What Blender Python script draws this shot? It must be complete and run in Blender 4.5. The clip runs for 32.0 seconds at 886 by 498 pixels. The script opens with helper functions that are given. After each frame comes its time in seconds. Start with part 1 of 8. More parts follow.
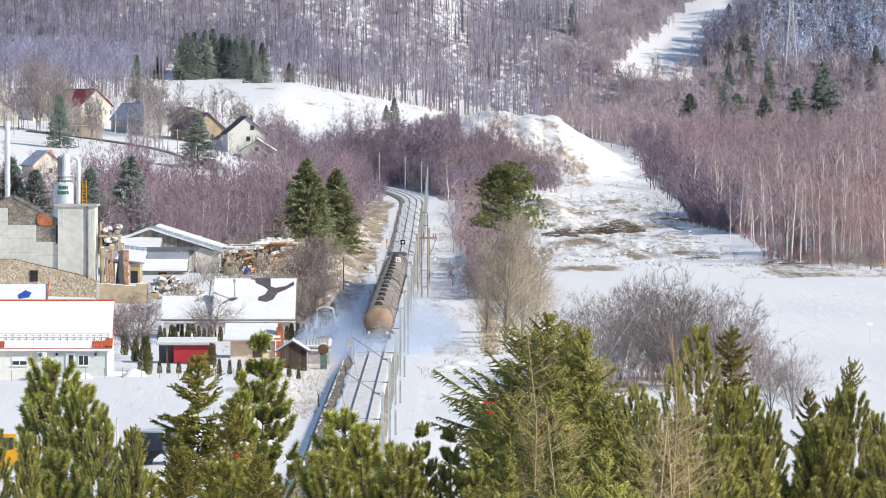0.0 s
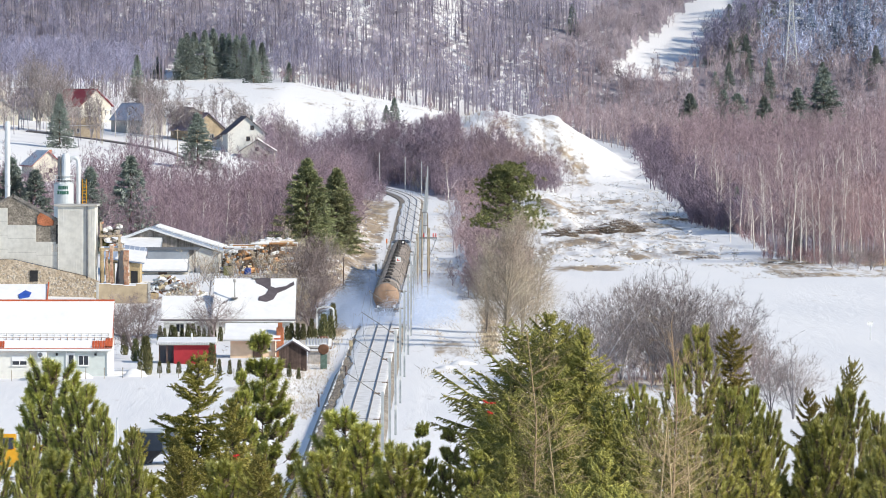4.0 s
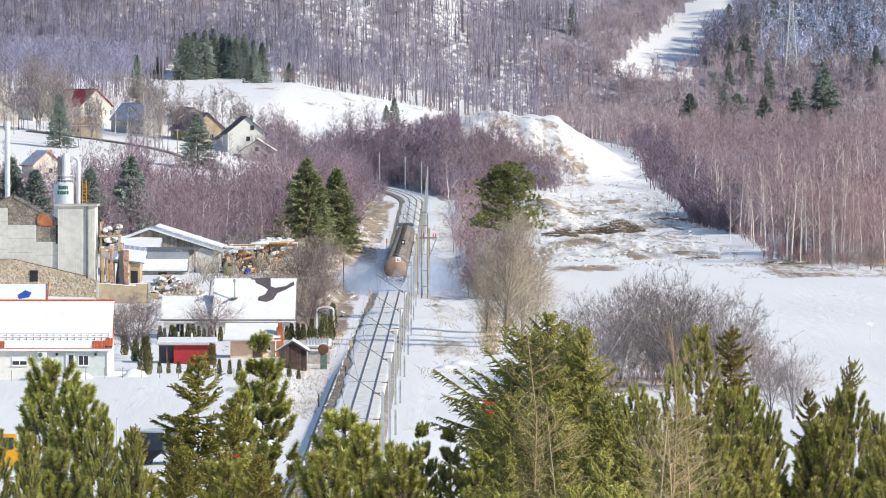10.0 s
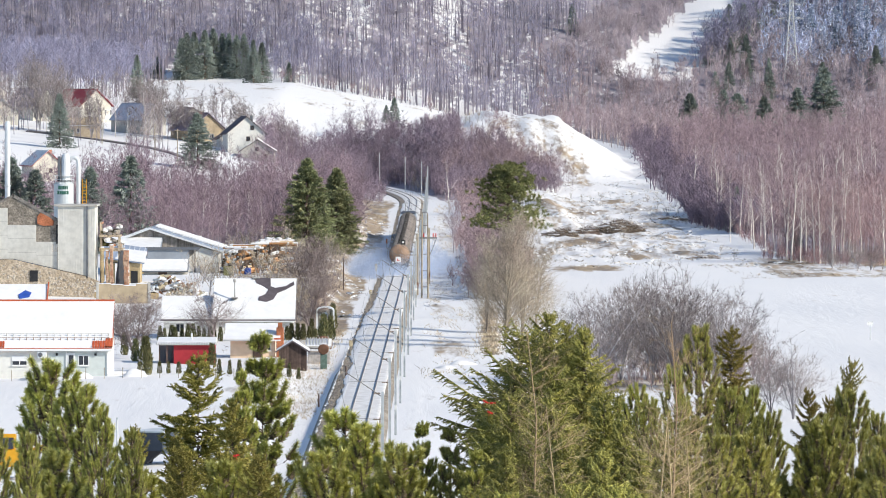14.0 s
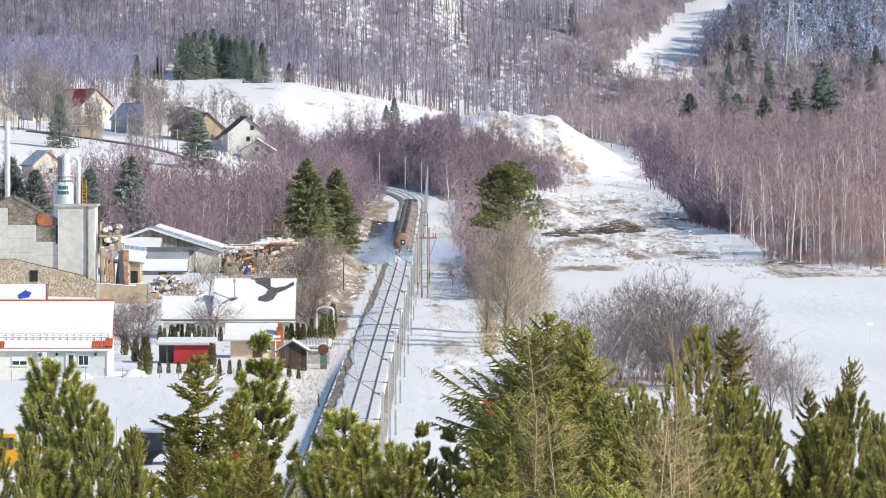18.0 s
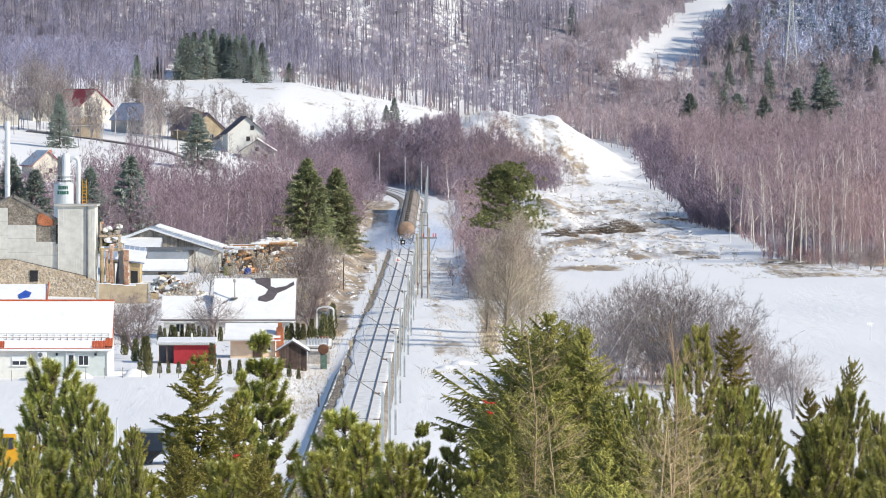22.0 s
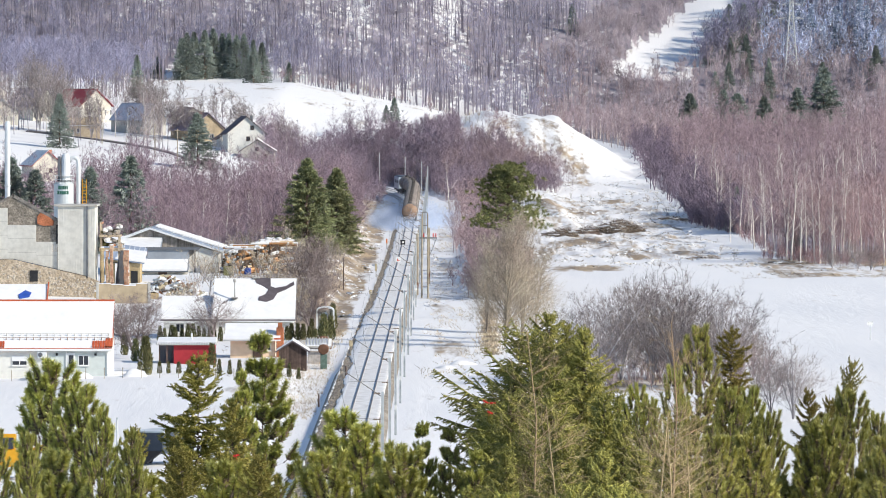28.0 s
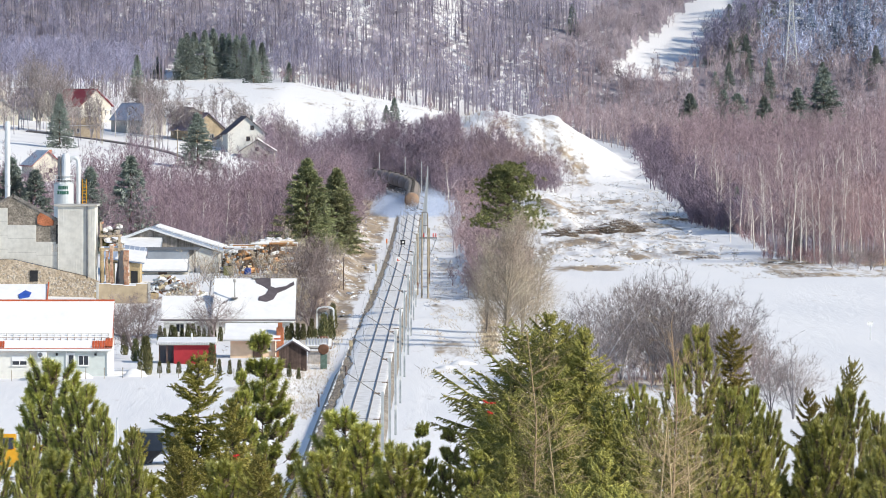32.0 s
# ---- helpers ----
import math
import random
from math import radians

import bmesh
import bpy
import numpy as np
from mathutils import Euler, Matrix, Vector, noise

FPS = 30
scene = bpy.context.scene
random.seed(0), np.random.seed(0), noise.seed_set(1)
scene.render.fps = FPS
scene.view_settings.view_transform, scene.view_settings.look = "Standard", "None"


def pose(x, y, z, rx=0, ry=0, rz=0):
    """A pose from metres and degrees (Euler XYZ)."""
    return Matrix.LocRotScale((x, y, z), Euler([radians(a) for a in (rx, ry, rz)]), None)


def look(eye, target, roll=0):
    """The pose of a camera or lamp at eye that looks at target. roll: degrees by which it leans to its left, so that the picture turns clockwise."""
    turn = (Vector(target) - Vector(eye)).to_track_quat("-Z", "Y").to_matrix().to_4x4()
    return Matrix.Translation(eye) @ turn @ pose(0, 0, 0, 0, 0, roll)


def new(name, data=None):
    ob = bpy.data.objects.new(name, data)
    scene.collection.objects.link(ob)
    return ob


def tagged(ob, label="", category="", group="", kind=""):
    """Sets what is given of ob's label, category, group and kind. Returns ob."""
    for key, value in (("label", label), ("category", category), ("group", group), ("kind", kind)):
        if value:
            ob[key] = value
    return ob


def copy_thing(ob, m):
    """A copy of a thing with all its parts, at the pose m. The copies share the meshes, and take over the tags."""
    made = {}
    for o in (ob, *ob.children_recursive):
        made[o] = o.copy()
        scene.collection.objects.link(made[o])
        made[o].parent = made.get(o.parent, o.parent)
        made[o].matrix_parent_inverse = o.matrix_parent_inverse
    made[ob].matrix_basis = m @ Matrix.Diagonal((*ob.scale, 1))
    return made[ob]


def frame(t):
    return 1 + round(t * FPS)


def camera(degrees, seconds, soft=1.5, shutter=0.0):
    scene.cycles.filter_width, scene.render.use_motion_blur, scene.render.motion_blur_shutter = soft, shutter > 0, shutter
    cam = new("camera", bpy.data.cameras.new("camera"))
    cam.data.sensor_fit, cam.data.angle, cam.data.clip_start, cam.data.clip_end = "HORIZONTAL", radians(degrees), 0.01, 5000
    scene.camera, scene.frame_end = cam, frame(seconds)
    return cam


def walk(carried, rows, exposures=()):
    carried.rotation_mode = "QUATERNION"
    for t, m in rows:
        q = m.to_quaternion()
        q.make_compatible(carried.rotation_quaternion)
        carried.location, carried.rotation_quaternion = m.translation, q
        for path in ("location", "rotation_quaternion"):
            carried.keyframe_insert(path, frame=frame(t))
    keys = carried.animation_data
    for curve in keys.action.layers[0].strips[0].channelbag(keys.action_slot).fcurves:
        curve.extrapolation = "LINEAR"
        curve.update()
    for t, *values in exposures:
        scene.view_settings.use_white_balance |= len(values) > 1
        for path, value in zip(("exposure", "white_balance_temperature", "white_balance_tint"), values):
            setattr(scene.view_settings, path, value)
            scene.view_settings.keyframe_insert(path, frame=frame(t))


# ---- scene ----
EYE_Z = 27.2
cam = camera(8.0, 32.0, soft=1.0)
VIEW = pose(0, 0, EYE_Z, 90 - 1.477, 0, 0)
walk(cam, [(0.0, VIEW), (32.0, VIEW)])

# ---- light: low winter sun from the side, clear blue sky ----
SUN_AZ = radians(-26)      # from +x towards -y
SUN_EL = radians(29)
sun_dir = Vector((math.cos(SUN_AZ) * math.cos(SUN_EL), math.sin(SUN_AZ) * math.cos(SUN_EL), math.sin(SUN_EL)))
world = bpy.data.worlds.new("sky")
scene.world = world
world.use_nodes = True
wn = world.node_tree.nodes
sky = wn.new("ShaderNodeTexSky")
sky.sky_type = "NISHITA"
sky.sun_disc = False
sky.sun_elevation = SUN_EL
sky.sun_rotation = math.atan2(sun_dir.x, sun_dir.y)
sky.air_density, sky.dust_density, sky.ozone_density = 1.0, 0.3, 3.0
wn["Background"].inputs[1].default_value = 0.148
world.node_tree.links.new(sky.outputs[0], wn["Background"].inputs[0])
sun = new("sun", bpy.data.lights.new("sun", "SUN"))
sun.data.energy, sun.data.angle, sun.data.color = 5.1, radians(0.53), (1.0, 0.93, 0.81)
sun.matrix_world = look(sun_dir * 100, (0, 0, 0))
scene.view_settings.exposure = 0.0


# ---- materials ----
def mat(name, base, rough=0.8, metal=0.0, var=0.25, scale=4.0, bump=0.2, tint=None, random_by=None, scale2=None, spec=0.3, coords="Object"):
    """A surface with two scales of colour variation, relief and, on request, variation from piece to piece."""
    m = bpy.data.materials.new(name)
    m.use_nodes = True
    n, l = m.node_tree.nodes, m.node_tree.links
    b = n["Principled BSDF"]
    b.inputs["Roughness"].default_value = rough
    b.inputs["Metallic"].default_value = metal
    b.inputs["Specular IOR Level"].default_value = spec
    tc = n.new("ShaderNodeTexCoord")
    geo = n.new("ShaderNodeNewGeometry")
    co = geo.outputs["Position"] if coords == "World" else tc.outputs[coords]
    n1, n2 = n.new("ShaderNodeTexNoise"), n.new("ShaderNodeTexNoise")
    n1.inputs["Scale"].default_value, n1.inputs["Detail"].default_value = scale, 5
    n2.inputs["Scale"].default_value, n2.inputs["Detail"].default_value = scale2 or scale * 0.13, 4
    l.new(co, n1.inputs["Vector"]), l.new(co, n2.inputs["Vector"])
    tint = tint or tuple(min(1, c * (1 - var)) for c in base)
    mx = n.new("ShaderNodeMix")
    mx.data_type = "RGBA"
    mx.inputs[6].default_value, mx.inputs[7].default_value = (*base, 1), (*tint, 1)
    rp = n.new("ShaderNodeMapRange")
    rp.inputs[1].default_value, rp.inputs[2].default_value = 0.35, 0.65
    l.new(n2.outputs[0], rp.inputs[0]), l.new(rp.outputs[0], mx.inputs[0])
    hsv = n.new("ShaderNodeHueSaturation")
    vr = n.new("ShaderNodeMapRange")
    vr.inputs[1].default_value, vr.inputs[2].default_value = 0.3, 0.7
    vr.inputs[3].default_value, vr.inputs[4].default_value = 1 - var, 1 + var * 0.6
    l.new(n1.outputs[0], vr.inputs[0])
    value = vr.outputs[0]
    if random_by:
        src = geo.outputs["Random Per Island"] if random_by == "island" else n.new("ShaderNodeObjectInfo").outputs["Random"]
        r = n.new("ShaderNodeMapRange")
        r.inputs[3].default_value, r.inputs[4].default_value = 0.65, 1.3
        l.new(src, r.inputs[0])
        mu = n.new("ShaderNodeMath")
        mu.operation = "MULTIPLY"
        l.new(value, mu.inputs[0]), l.new(r.outputs[0], mu.inputs[1])
        value = mu.outputs[0]
    l.new(value, hsv.inputs["Value"])
    l.new(mx.outputs[2], hsv.inputs["Color"]), l.new(hsv.outputs[0], b.inputs["Base Color"])
    if bump:
        bp = n.new("ShaderNodeBump")
        bp.inputs["Strength"].default_value = bump
        bp.inputs["Distance"].default_value = 0.05
        l.new(n1.outputs[0], bp.inputs["Height"]), l.new(bp.outputs[0], b.inputs["Normal"])
    return m


def bark_twig(name, dark, pale, share, rough=0.9, sheen=0.15):
    """Bark that differs from stem to stem: a share of pale stems among dark ones."""
    m = bpy.data.materials.new(name)
    m.use_nodes = True
    n, l = m.node_tree.nodes, m.node_tree.links
    b = n["Principled BSDF"]
    b.inputs["Roughness"].default_value = rough
    b.inputs["Specular IOR Level"].default_value = sheen
    geo = n.new("ShaderNodeNewGeometry")
    ra = n.new("ShaderNodeValToRGB")
    e = ra.color_ramp.elements
    e[0].position, e[0].color = 0.0, (*dark, 1)
    e[1].position, e[1].color = 1.0, (*pale, 1)
    mid = ra.color_ramp.elements.new(max(0.02, 1 - share))
    mid.color = tuple(0.75 * a + 0.25 * c for a, c in zip((*dark, 1), (*pale, 1)))
    l.new(geo.outputs["Random Per Island"], ra.inputs[0])
    ns = n.new("ShaderNodeTexNoise")
    ns.inputs["Scale"].default_value = 0.11
    l.new(geo.outputs["Position"], ns.inputs["Vector"])
    hs = n.new("ShaderNodeHueSaturation")
    mr = n.new("ShaderNodeMapRange")
    mr.inputs[1].default_value, mr.inputs[2].default_value, mr.inputs[3].default_value, mr.inputs[4].default_value = 0.3, 0.7, 0.6, 1.45
    l.new(ns.outputs[0], mr.inputs[0]), l.new(mr.outputs[0], hs.inputs["Value"])
    hm = n.new("ShaderNodeMapRange")
    hm.inputs[1].default_value, hm.inputs[2].default_value, hm.inputs[3].default_value, hm.inputs[4].default_value = 0.3, 0.7, 0.48, 0.52
    l.new(ns.outputs[1], hm.inputs[0]), l.new(hm.outputs[0], hs.inputs["Hue"])
    l.new(ra.outputs[0], hs.inputs["Color"]), l.new(hs.outputs[0], b.inputs["Base Color"])
    return m


def ground_material():
    """Snow with dry grass, earth and tracks showing through where the cover is thin."""
    m = bpy.data.materials.new("snow_ground")
    m.use_nodes = True
    n, l = m.node_tree.nodes, m.node_tree.links
    b = n["Principled BSDF"]
    b.inputs["Roughness"].default_value = 0.75
    b.inputs["Specular IOR Level"].default_value = 0.25
    geo = n.new("ShaderNodeNewGeometry")
    at = n.new("ShaderNodeAttribute")
    at.attribute_name = "cover"

    def noise_node(scale, detail, squash=(1, 1, 1)):
        mp = n.new("ShaderNodeMapping")
        mp.inputs["Scale"].default_value = squash
        t = n.new("ShaderNodeTexNoise")
        t.inputs["Scale"].default_value, t.inputs["Detail"].default_value, t.inputs["Roughness"].default_value = scale, detail, 0.65
        l.new(geo.outputs["Position"], mp.inputs[0]), l.new(mp.outputs[0], t.inputs["Vector"])
        return t.outputs[0]

    def math_node(op, a, c):
        k = n.new("ShaderNodeMath")
        k.operation = op
        for i, v in enumerate((a, c)):
            if isinstance(v, (int, float)):
                k.inputs[i].default_value = v
            else:
                l.new(v, k.inputs[i])
        return k.outputs[0]

    fine, mid, big = noise_node(0.75, 7, (1, 0.11, 1)), noise_node(0.14, 5, (1, 0.22, 1)), noise_node(0.02, 3)
    total = math_node("ADD", math_node("MULTIPLY", fine, 0.55), math_node("MULTIPLY", mid, 0.45))
    th = n.new("ShaderNodeMapRange")
    th.interpolation_type = "SMOOTHSTEP"
    th.inputs[1].default_value, th.inputs[2].default_value = 0.92, 1.12
    l.new(math_node("ADD", total, at.outputs["Fac"]), th.inputs[0])
    snow = n.new("ShaderNodeMix")
    snow.data_type = "RGBA"
    snow.inputs[6].default_value, snow.inputs[7].default_value = (0.80, 0.79, 0.785, 1), (0.87, 0.852, 0.83, 1)
    l.new(mid, snow.inputs[0])
    grass = n.new("ShaderNodeMix")
    grass.data_type = "RGBA"
    grass.inputs[6].default_value, grass.inputs[7].default_value = (0.20, 0.16, 0.13, 1), (0.50, 0.38, 0.24, 1)
    gm = n.new("ShaderNodeMapRange")
    gm.inputs[1].default_value, gm.inputs[2].default_value = 0.35, 0.65
    l.new(noise_node(0.35, 5, (1, 0.12, 1)), gm.inputs[0]), l.new(gm.outputs[0], grass.inputs[0])
    mx = n.new("ShaderNodeMix")
    mx.data_type = "RGBA"
    l.new(th.outputs[0], mx.inputs[0]), l.new(snow.outputs[2], mx.inputs[6]), l.new(grass.outputs[2], mx.inputs[7])
    lit = n.new("ShaderNodeAttribute")
    lit.attribute_name = "litter"
    leaf = n.new("ShaderNodeMix")
    leaf.data_type = "RGBA"
    # leaf brown with a bluish cast put in for haze over the woods
    leaf.inputs[6].default_value, leaf.inputs[7].default_value = (0.225, 0.195, 0.22, 1), (0.38, 0.34, 0.37, 1)
    patch = noise_node(0.45, 6, (1, 0.35, 1))
    l.new(gm.outputs[0], leaf.inputs[0])
    lt = n.new("ShaderNodeMapRange")
    lt.interpolation_type = "SMOOTHSTEP"
    lt.inputs[1].default_value, lt.inputs[2].default_value = 0.93, 1.07
    l.new(math_node("ADD", patch, lit.outputs["Fac"]), lt.inputs[0])
    floor_mix = n.new("ShaderNodeMix")
    floor_mix.data_type = "RGBA"
    l.new(lt.outputs[0], floor_mix.inputs[0]), l.new(mx.outputs[2], floor_mix.inputs[6]), l.new(leaf.outputs[2], floor_mix.inputs[7])
    l.new(floor_mix.outputs[2], b.inputs["Base Color"])
    bp = n.new("ShaderNodeBump")
    bp.inputs["Strength"].default_value, bp.inputs["Distance"].default_value = 0.4, 0.3
    l.new(math_node("ADD", fine, math_node("MULTIPLY", big, 2.0)), bp.inputs["Height"])
    l.new(bp.outputs[0], b.inputs["Normal"])
    return m


M_GROUND = ground_material()
M_SNOW = mat("snow_cover", (0.83, 0.825, 0.82), 0.75, var=0.07, scale=1.1, bump=0.35)
# aerial haze is put into these far twig and trunk colours: bluish, lifted
M_TWIG_FAR = bark_twig("hazed_twigs_far", (0.235, 0.225, 0.315), (0.42, 0.41, 0.52), 0.35)
M_TRUNK_FAR = bark_twig("bare_trunks_far", (0.20, 0.185, 0.20), (0.58, 0.56, 0.58), 0.4)
M_BIRCH_PALE = mat("pale_birch_bark", (0.80, 0.74, 0.68), 0.8, var=0.2, scale=2)
# hill trunks likewise lifted and blued for haze
M_TRUNK_HILL = bark_twig("hazed_hill_trunks", (0.20, 0.18, 0.225), (0.43, 0.39, 0.43), 0.35)
M_TWIG_WOOD = bark_twig("red_purple_birch_twigs", (0.29, 0.212, 0.235), (0.455, 0.345, 0.365), 0.4)
M_TRUNK_WOOD = bark_twig("brown_wood_trunks", (0.27, 0.195, 0.205), (0.66, 0.56, 0.54), 0.12)
# plum twigs darkened: shade on the wood's left edge is put into the colour
M_TWIG_EDGE = bark_twig("shaded_plum_twigs", (0.185, 0.145, 0.185), (0.31, 0.25, 0.30), 0.35)
M_TWIG_FOOT = bark_twig("pinkish_brown_twigs", (0.32, 0.245, 0.265), (0.56, 0.45, 0.46), 0.4)
M_TWIG_RED = bark_twig("reddish_twigs", (0.235, 0.165, 0.18), (0.49, 0.38, 0.38), 0.4)
# rosy brown lightened so that haze lifting the darks is in the colour
M_TWIG_SLOPE = bark_twig("hazed_rosy_slope_twigs", (0.355, 0.30, 0.325), (0.60, 0.53, 0.555), 0.4)
M_TWIG_MIX = bark_twig("purple_brown_twigs", (0.235, 0.17, 0.20), (0.39, 0.29, 0.325), 0.4)
M_TWIG_FRONT = bark_twig("light_reddish_twigs", (0.30, 0.20, 0.21), (0.47, 0.34, 0.335), 0.4)
M_TWIG_PLUM = bark_twig("plum_coloured_twigs", (0.225, 0.175, 0.215), (0.40, 0.32, 0.365), 0.35)
M_TRUNK_BIRCH = bark_twig("birch_trunks", (0.28, 0.20, 0.20), (0.86, 0.76, 0.71), 0.45)
M_TWIG_BROWN = bark_twig("brown_twigs", (0.30, 0.25, 0.195), (0.60, 0.52, 0.41), 0.4)
M_TWIG_GREY = bark_twig("grey_twigs", (0.205, 0.175, 0.17), (0.45, 0.39, 0.37), 0.35)
M_TWIG_DARK = bark_twig("dark_brown_twigs", (0.17, 0.135, 0.13), (0.40, 0.33, 0.31), 0.35)
M_STRAW = bark_twig("dry_straw", (0.36, 0.28, 0.19), (0.58, 0.49, 0.36), 0.5)
M_BARK = mat("rough_bark", (0.19, 0.14, 0.10), 0.95, var=0.4, scale=9, bump=0.5)
M_PINE = bark_twig("pine_needles", (0.27, 0.27, 0.06), (0.54, 0.50, 0.13), 0.5, 0.42, 0.6)
M_PINE_OLD = bark_twig("old_pine_needles", (0.13, 0.145, 0.06), (0.37, 0.36, 0.145), 0.5, 0.6)
M_PINE_YEL = bark_twig("yellow_green_needles", (0.14, 0.125, 0.03), (0.42, 0.35, 0.10), 0.5, 0.6)
M_SPRUCE = bark_twig("spruce_needles", (0.17, 0.165, 0.038), (0.48, 0.44, 0.11), 0.5, 0.5, 0.4)
M_SPRUCE_MID = bark_twig("dull_spruce_needles", (0.165, 0.185, 0.10), (0.40, 0.405, 0.20), 0.5, 0.7)
# needles paled and greyed: haze over the distance is put into the colour
M_SPRUCE_FAR = bark_twig("hazed_spruce_needles", (0.215, 0.255, 0.23), (0.33, 0.36, 0.305), 0.45, 0.8)
M_RAIL = mat("rusty_rail_steel", (0.27, 0.22, 0.19), 0.4, 0.6, var=0.3, scale=3)
M_TRODDEN = mat("trodden_snow", (0.86, 0.85, 0.84), 0.8, var=0.2, scale=2.6, bump=1.0, tint=(0.64, 0.62, 0.59), scale2=1.3)
M_BALLAST = mat("ballast_stone", (0.25, 0.21, 0.165), 0.95, var=0.5, scale=5, bump=0.8, tint=(0.42, 0.37, 0.31), scale2=0.55)
M_MAST = mat("galvanised_mast_steel", (0.70, 0.71, 0.70), 0.55, 0.1, var=0.2, scale=1.5)
M_MAST_OLD = mat("weathered_mast_concrete", (0.42, 0.36, 0.27), 0.9, var=0.35, scale=1.5)
M_WIRE = mat("dark_wire", (0.2, 0.19, 0.18), 0.6, 0.5, var=0.1)
M_INSUL = mat("brown_insulator", (0.24, 0.18, 0.14), 0.3, var=0.2)
M_TANK = mat("sooty_tank_paint", (0.235, 0.20, 0.175), 0.7, 0.0, var=0.45, scale=1.6, tint=(0.34, 0.285, 0.24), random_by="object")
M_TANK_END = mat("rusty_orange_tank_paint", (0.29, 0.175, 0.115), 0.7, 0.0, var=0.3, scale=1.0, tint=(0.36, 0.25, 0.17))
M_TANK_BAND = mat("pale_tank_band", (0.44, 0.39, 0.35), 0.6, 0.2, var=0.3, scale=2)
M_UNDER = mat("dirty_running_gear", (0.085, 0.075, 0.068), 0.8, 0.2, var=0.4, scale=3)
M_LOCO = mat("blue_grey_loco_paint", (0.46, 0.53, 0.60), 0.45, 0.0, var=0.2, scale=0.8)
M_LOCO_DARK = mat("dark_loco_paint", (0.07, 0.085, 0.11), 0.5, var=0.2, scale=1)
M_GLASS_DARK = mat("dark_window_glass", (0.03, 0.035, 0.045), 0.08, var=0.1, bump=0.0, spec=0.6)
M_LAMP_WHITE = mat("white_marker_plate", (0.8, 0.8, 0.78), 0.4, var=0.05)


# ---- mesh helpers ----
def np_mesh(name, V, F, mats, midx=None):
    V, F = np.asarray(V, np.float32), np.asarray(F, np.int32)
    me = bpy.data.meshes.new(name)
    k = F.shape[1]
    me.vertices.add(len(V)), me.loops.add(F.size), me.polygons.add(len(F))
    me.vertices.foreach_set("co", V.ravel())
    me.loops.foreach_set("vertex_index", F.ravel())
    me.polygons.foreach_set("loop_start", np.arange(0, F.size, k, dtype=np.int32))
    for mm in mats:
        me.materials.append(mm)
    if midx is not None:
        me.polygons.foreach_set("material_index", np.asarray(midx, np.int32))
    me.update(calc_edges=True)
    return me


class MB:
    """A small mesh builder: boxes, tubes, lathed and extruded forms gathered into one mesh."""

    def __init__(self):
        self.v, self.f = [], []

    def add(self, v, f):
        k = len(self.v)
        self.v += [tuple(p) for p in v]
        self.f += [tuple(i + k for i in q) for q in f]
        return self

    def box(self, x0, y0, z0, x1, y1, z1, c=0.0):
        """A box with chamfered upright edges of width c."""
        if c <= 0:
            pts = [(x0, y0), (x1, y0), (x1, y1), (x0, y1)]
        else:
            pts = [(x0 + c, y0), (x1 - c, y0), (x1, y0 + c), (x1, y1 - c), (x1 - c, y1), (x0 + c, y1), (x0, y1 - c), (x0, y0 + c)]
        return self.prism(pts, z0, z1)

    def prism(self, pts, z0, z1):
        n = len(pts)
        v = [(x, y, z0) for x, y in pts] + [(x, y, z1) for x, y in pts]
        f = [tuple(range(n - 1, -1, -1)), tuple(range(n, 2 * n))] + [(i, (i + 1) % n, n + (i + 1) % n, n + i) for i in range(n)]
        return self.add(v, f)

    def wall(self, pts, y0, y1):
        """An outline in x and z (counter-clockwise seen from -y), extruded from y0 to y1."""
        n = len(pts)
        v = [(x, y0, z) for x, z in pts] + [(x, y1, z) for x, z in pts]
        f = [tuple(range(n)), tuple(range(2 * n - 1, n - 1, -1))] + [((i + 1) % n, i, n + i, n + (i + 1) % n) for i in range(n)]
        return self.add(v, f)

    def side(self, pts, x0, x1):
        """An outline in y and z, extruded from x0 to x1."""
        n = len(pts)
        v = [(x0, y, z) for y, z in pts] + [(x1, y, z) for y, z in pts]
        f = [tuple(range(n - 1, -1, -1)), tuple(range(n, 2 * n))] + [(i, (i + 1) % n, n + (i + 1) % n, n + i) for i in range(n)]
        return self.add(v, f)

    def tube(self, pts, r, n=6, r1=None):
        pts = [Vector(p) for p in pts]
        m = len(pts)
        v, f = [], []
        for i, p in enumerate(pts):
            d = (pts[min(i + 1, m - 1)] - pts[max(i - 1, 0)]).normalized()
            a = d.cross(Vector((0.31, 0.17, 0.93)) if abs(d.z) < 0.9 else Vector((1, 0.2, 0))).normalized()
            b = d.cross(a)
            rr = r if r1 is None else r + (r1 - r) * i / (m - 1)
            v += [p + rr * (a * math.cos(6.28318 * j / n) + b * math.sin(6.28318 * j / n)) for j in range(n)]
        for i in range(m - 1):
            f += [(i * n + j, i * n + (j + 1) % n, (i + 1) * n + (j + 1) % n, (i + 1) * n + j) for j in range(n)]
        f += [tuple(range(n - 1, -1, -1)), tuple(range((m - 1) * n, m * n))]
        return self.add(v, f)

    def lathe(self, prof, n=20, axis="z", at=(0, 0, 0)):
        """A profile of (radius, along) turned about an axis."""
        v, f = [], []
        for r, h in prof:
            for j in range(n):
                c, s = r * math.cos(6.28318 * j / n), r * math.sin(6.28318 * j / n)
                p = (c, s, h) if axis == "z" else (c, h, s) if axis == "y" else (h, c, s)
                v.append((p[0] + at[0], p[1] + at[1], p[2] + at[2]))
        for i in range(len(prof) - 1):
            f += [(i * n + j, i * n + (j + 1) % n, (i + 1) * n + (j + 1) % n, (i + 1) * n + j) for j in range(n)]
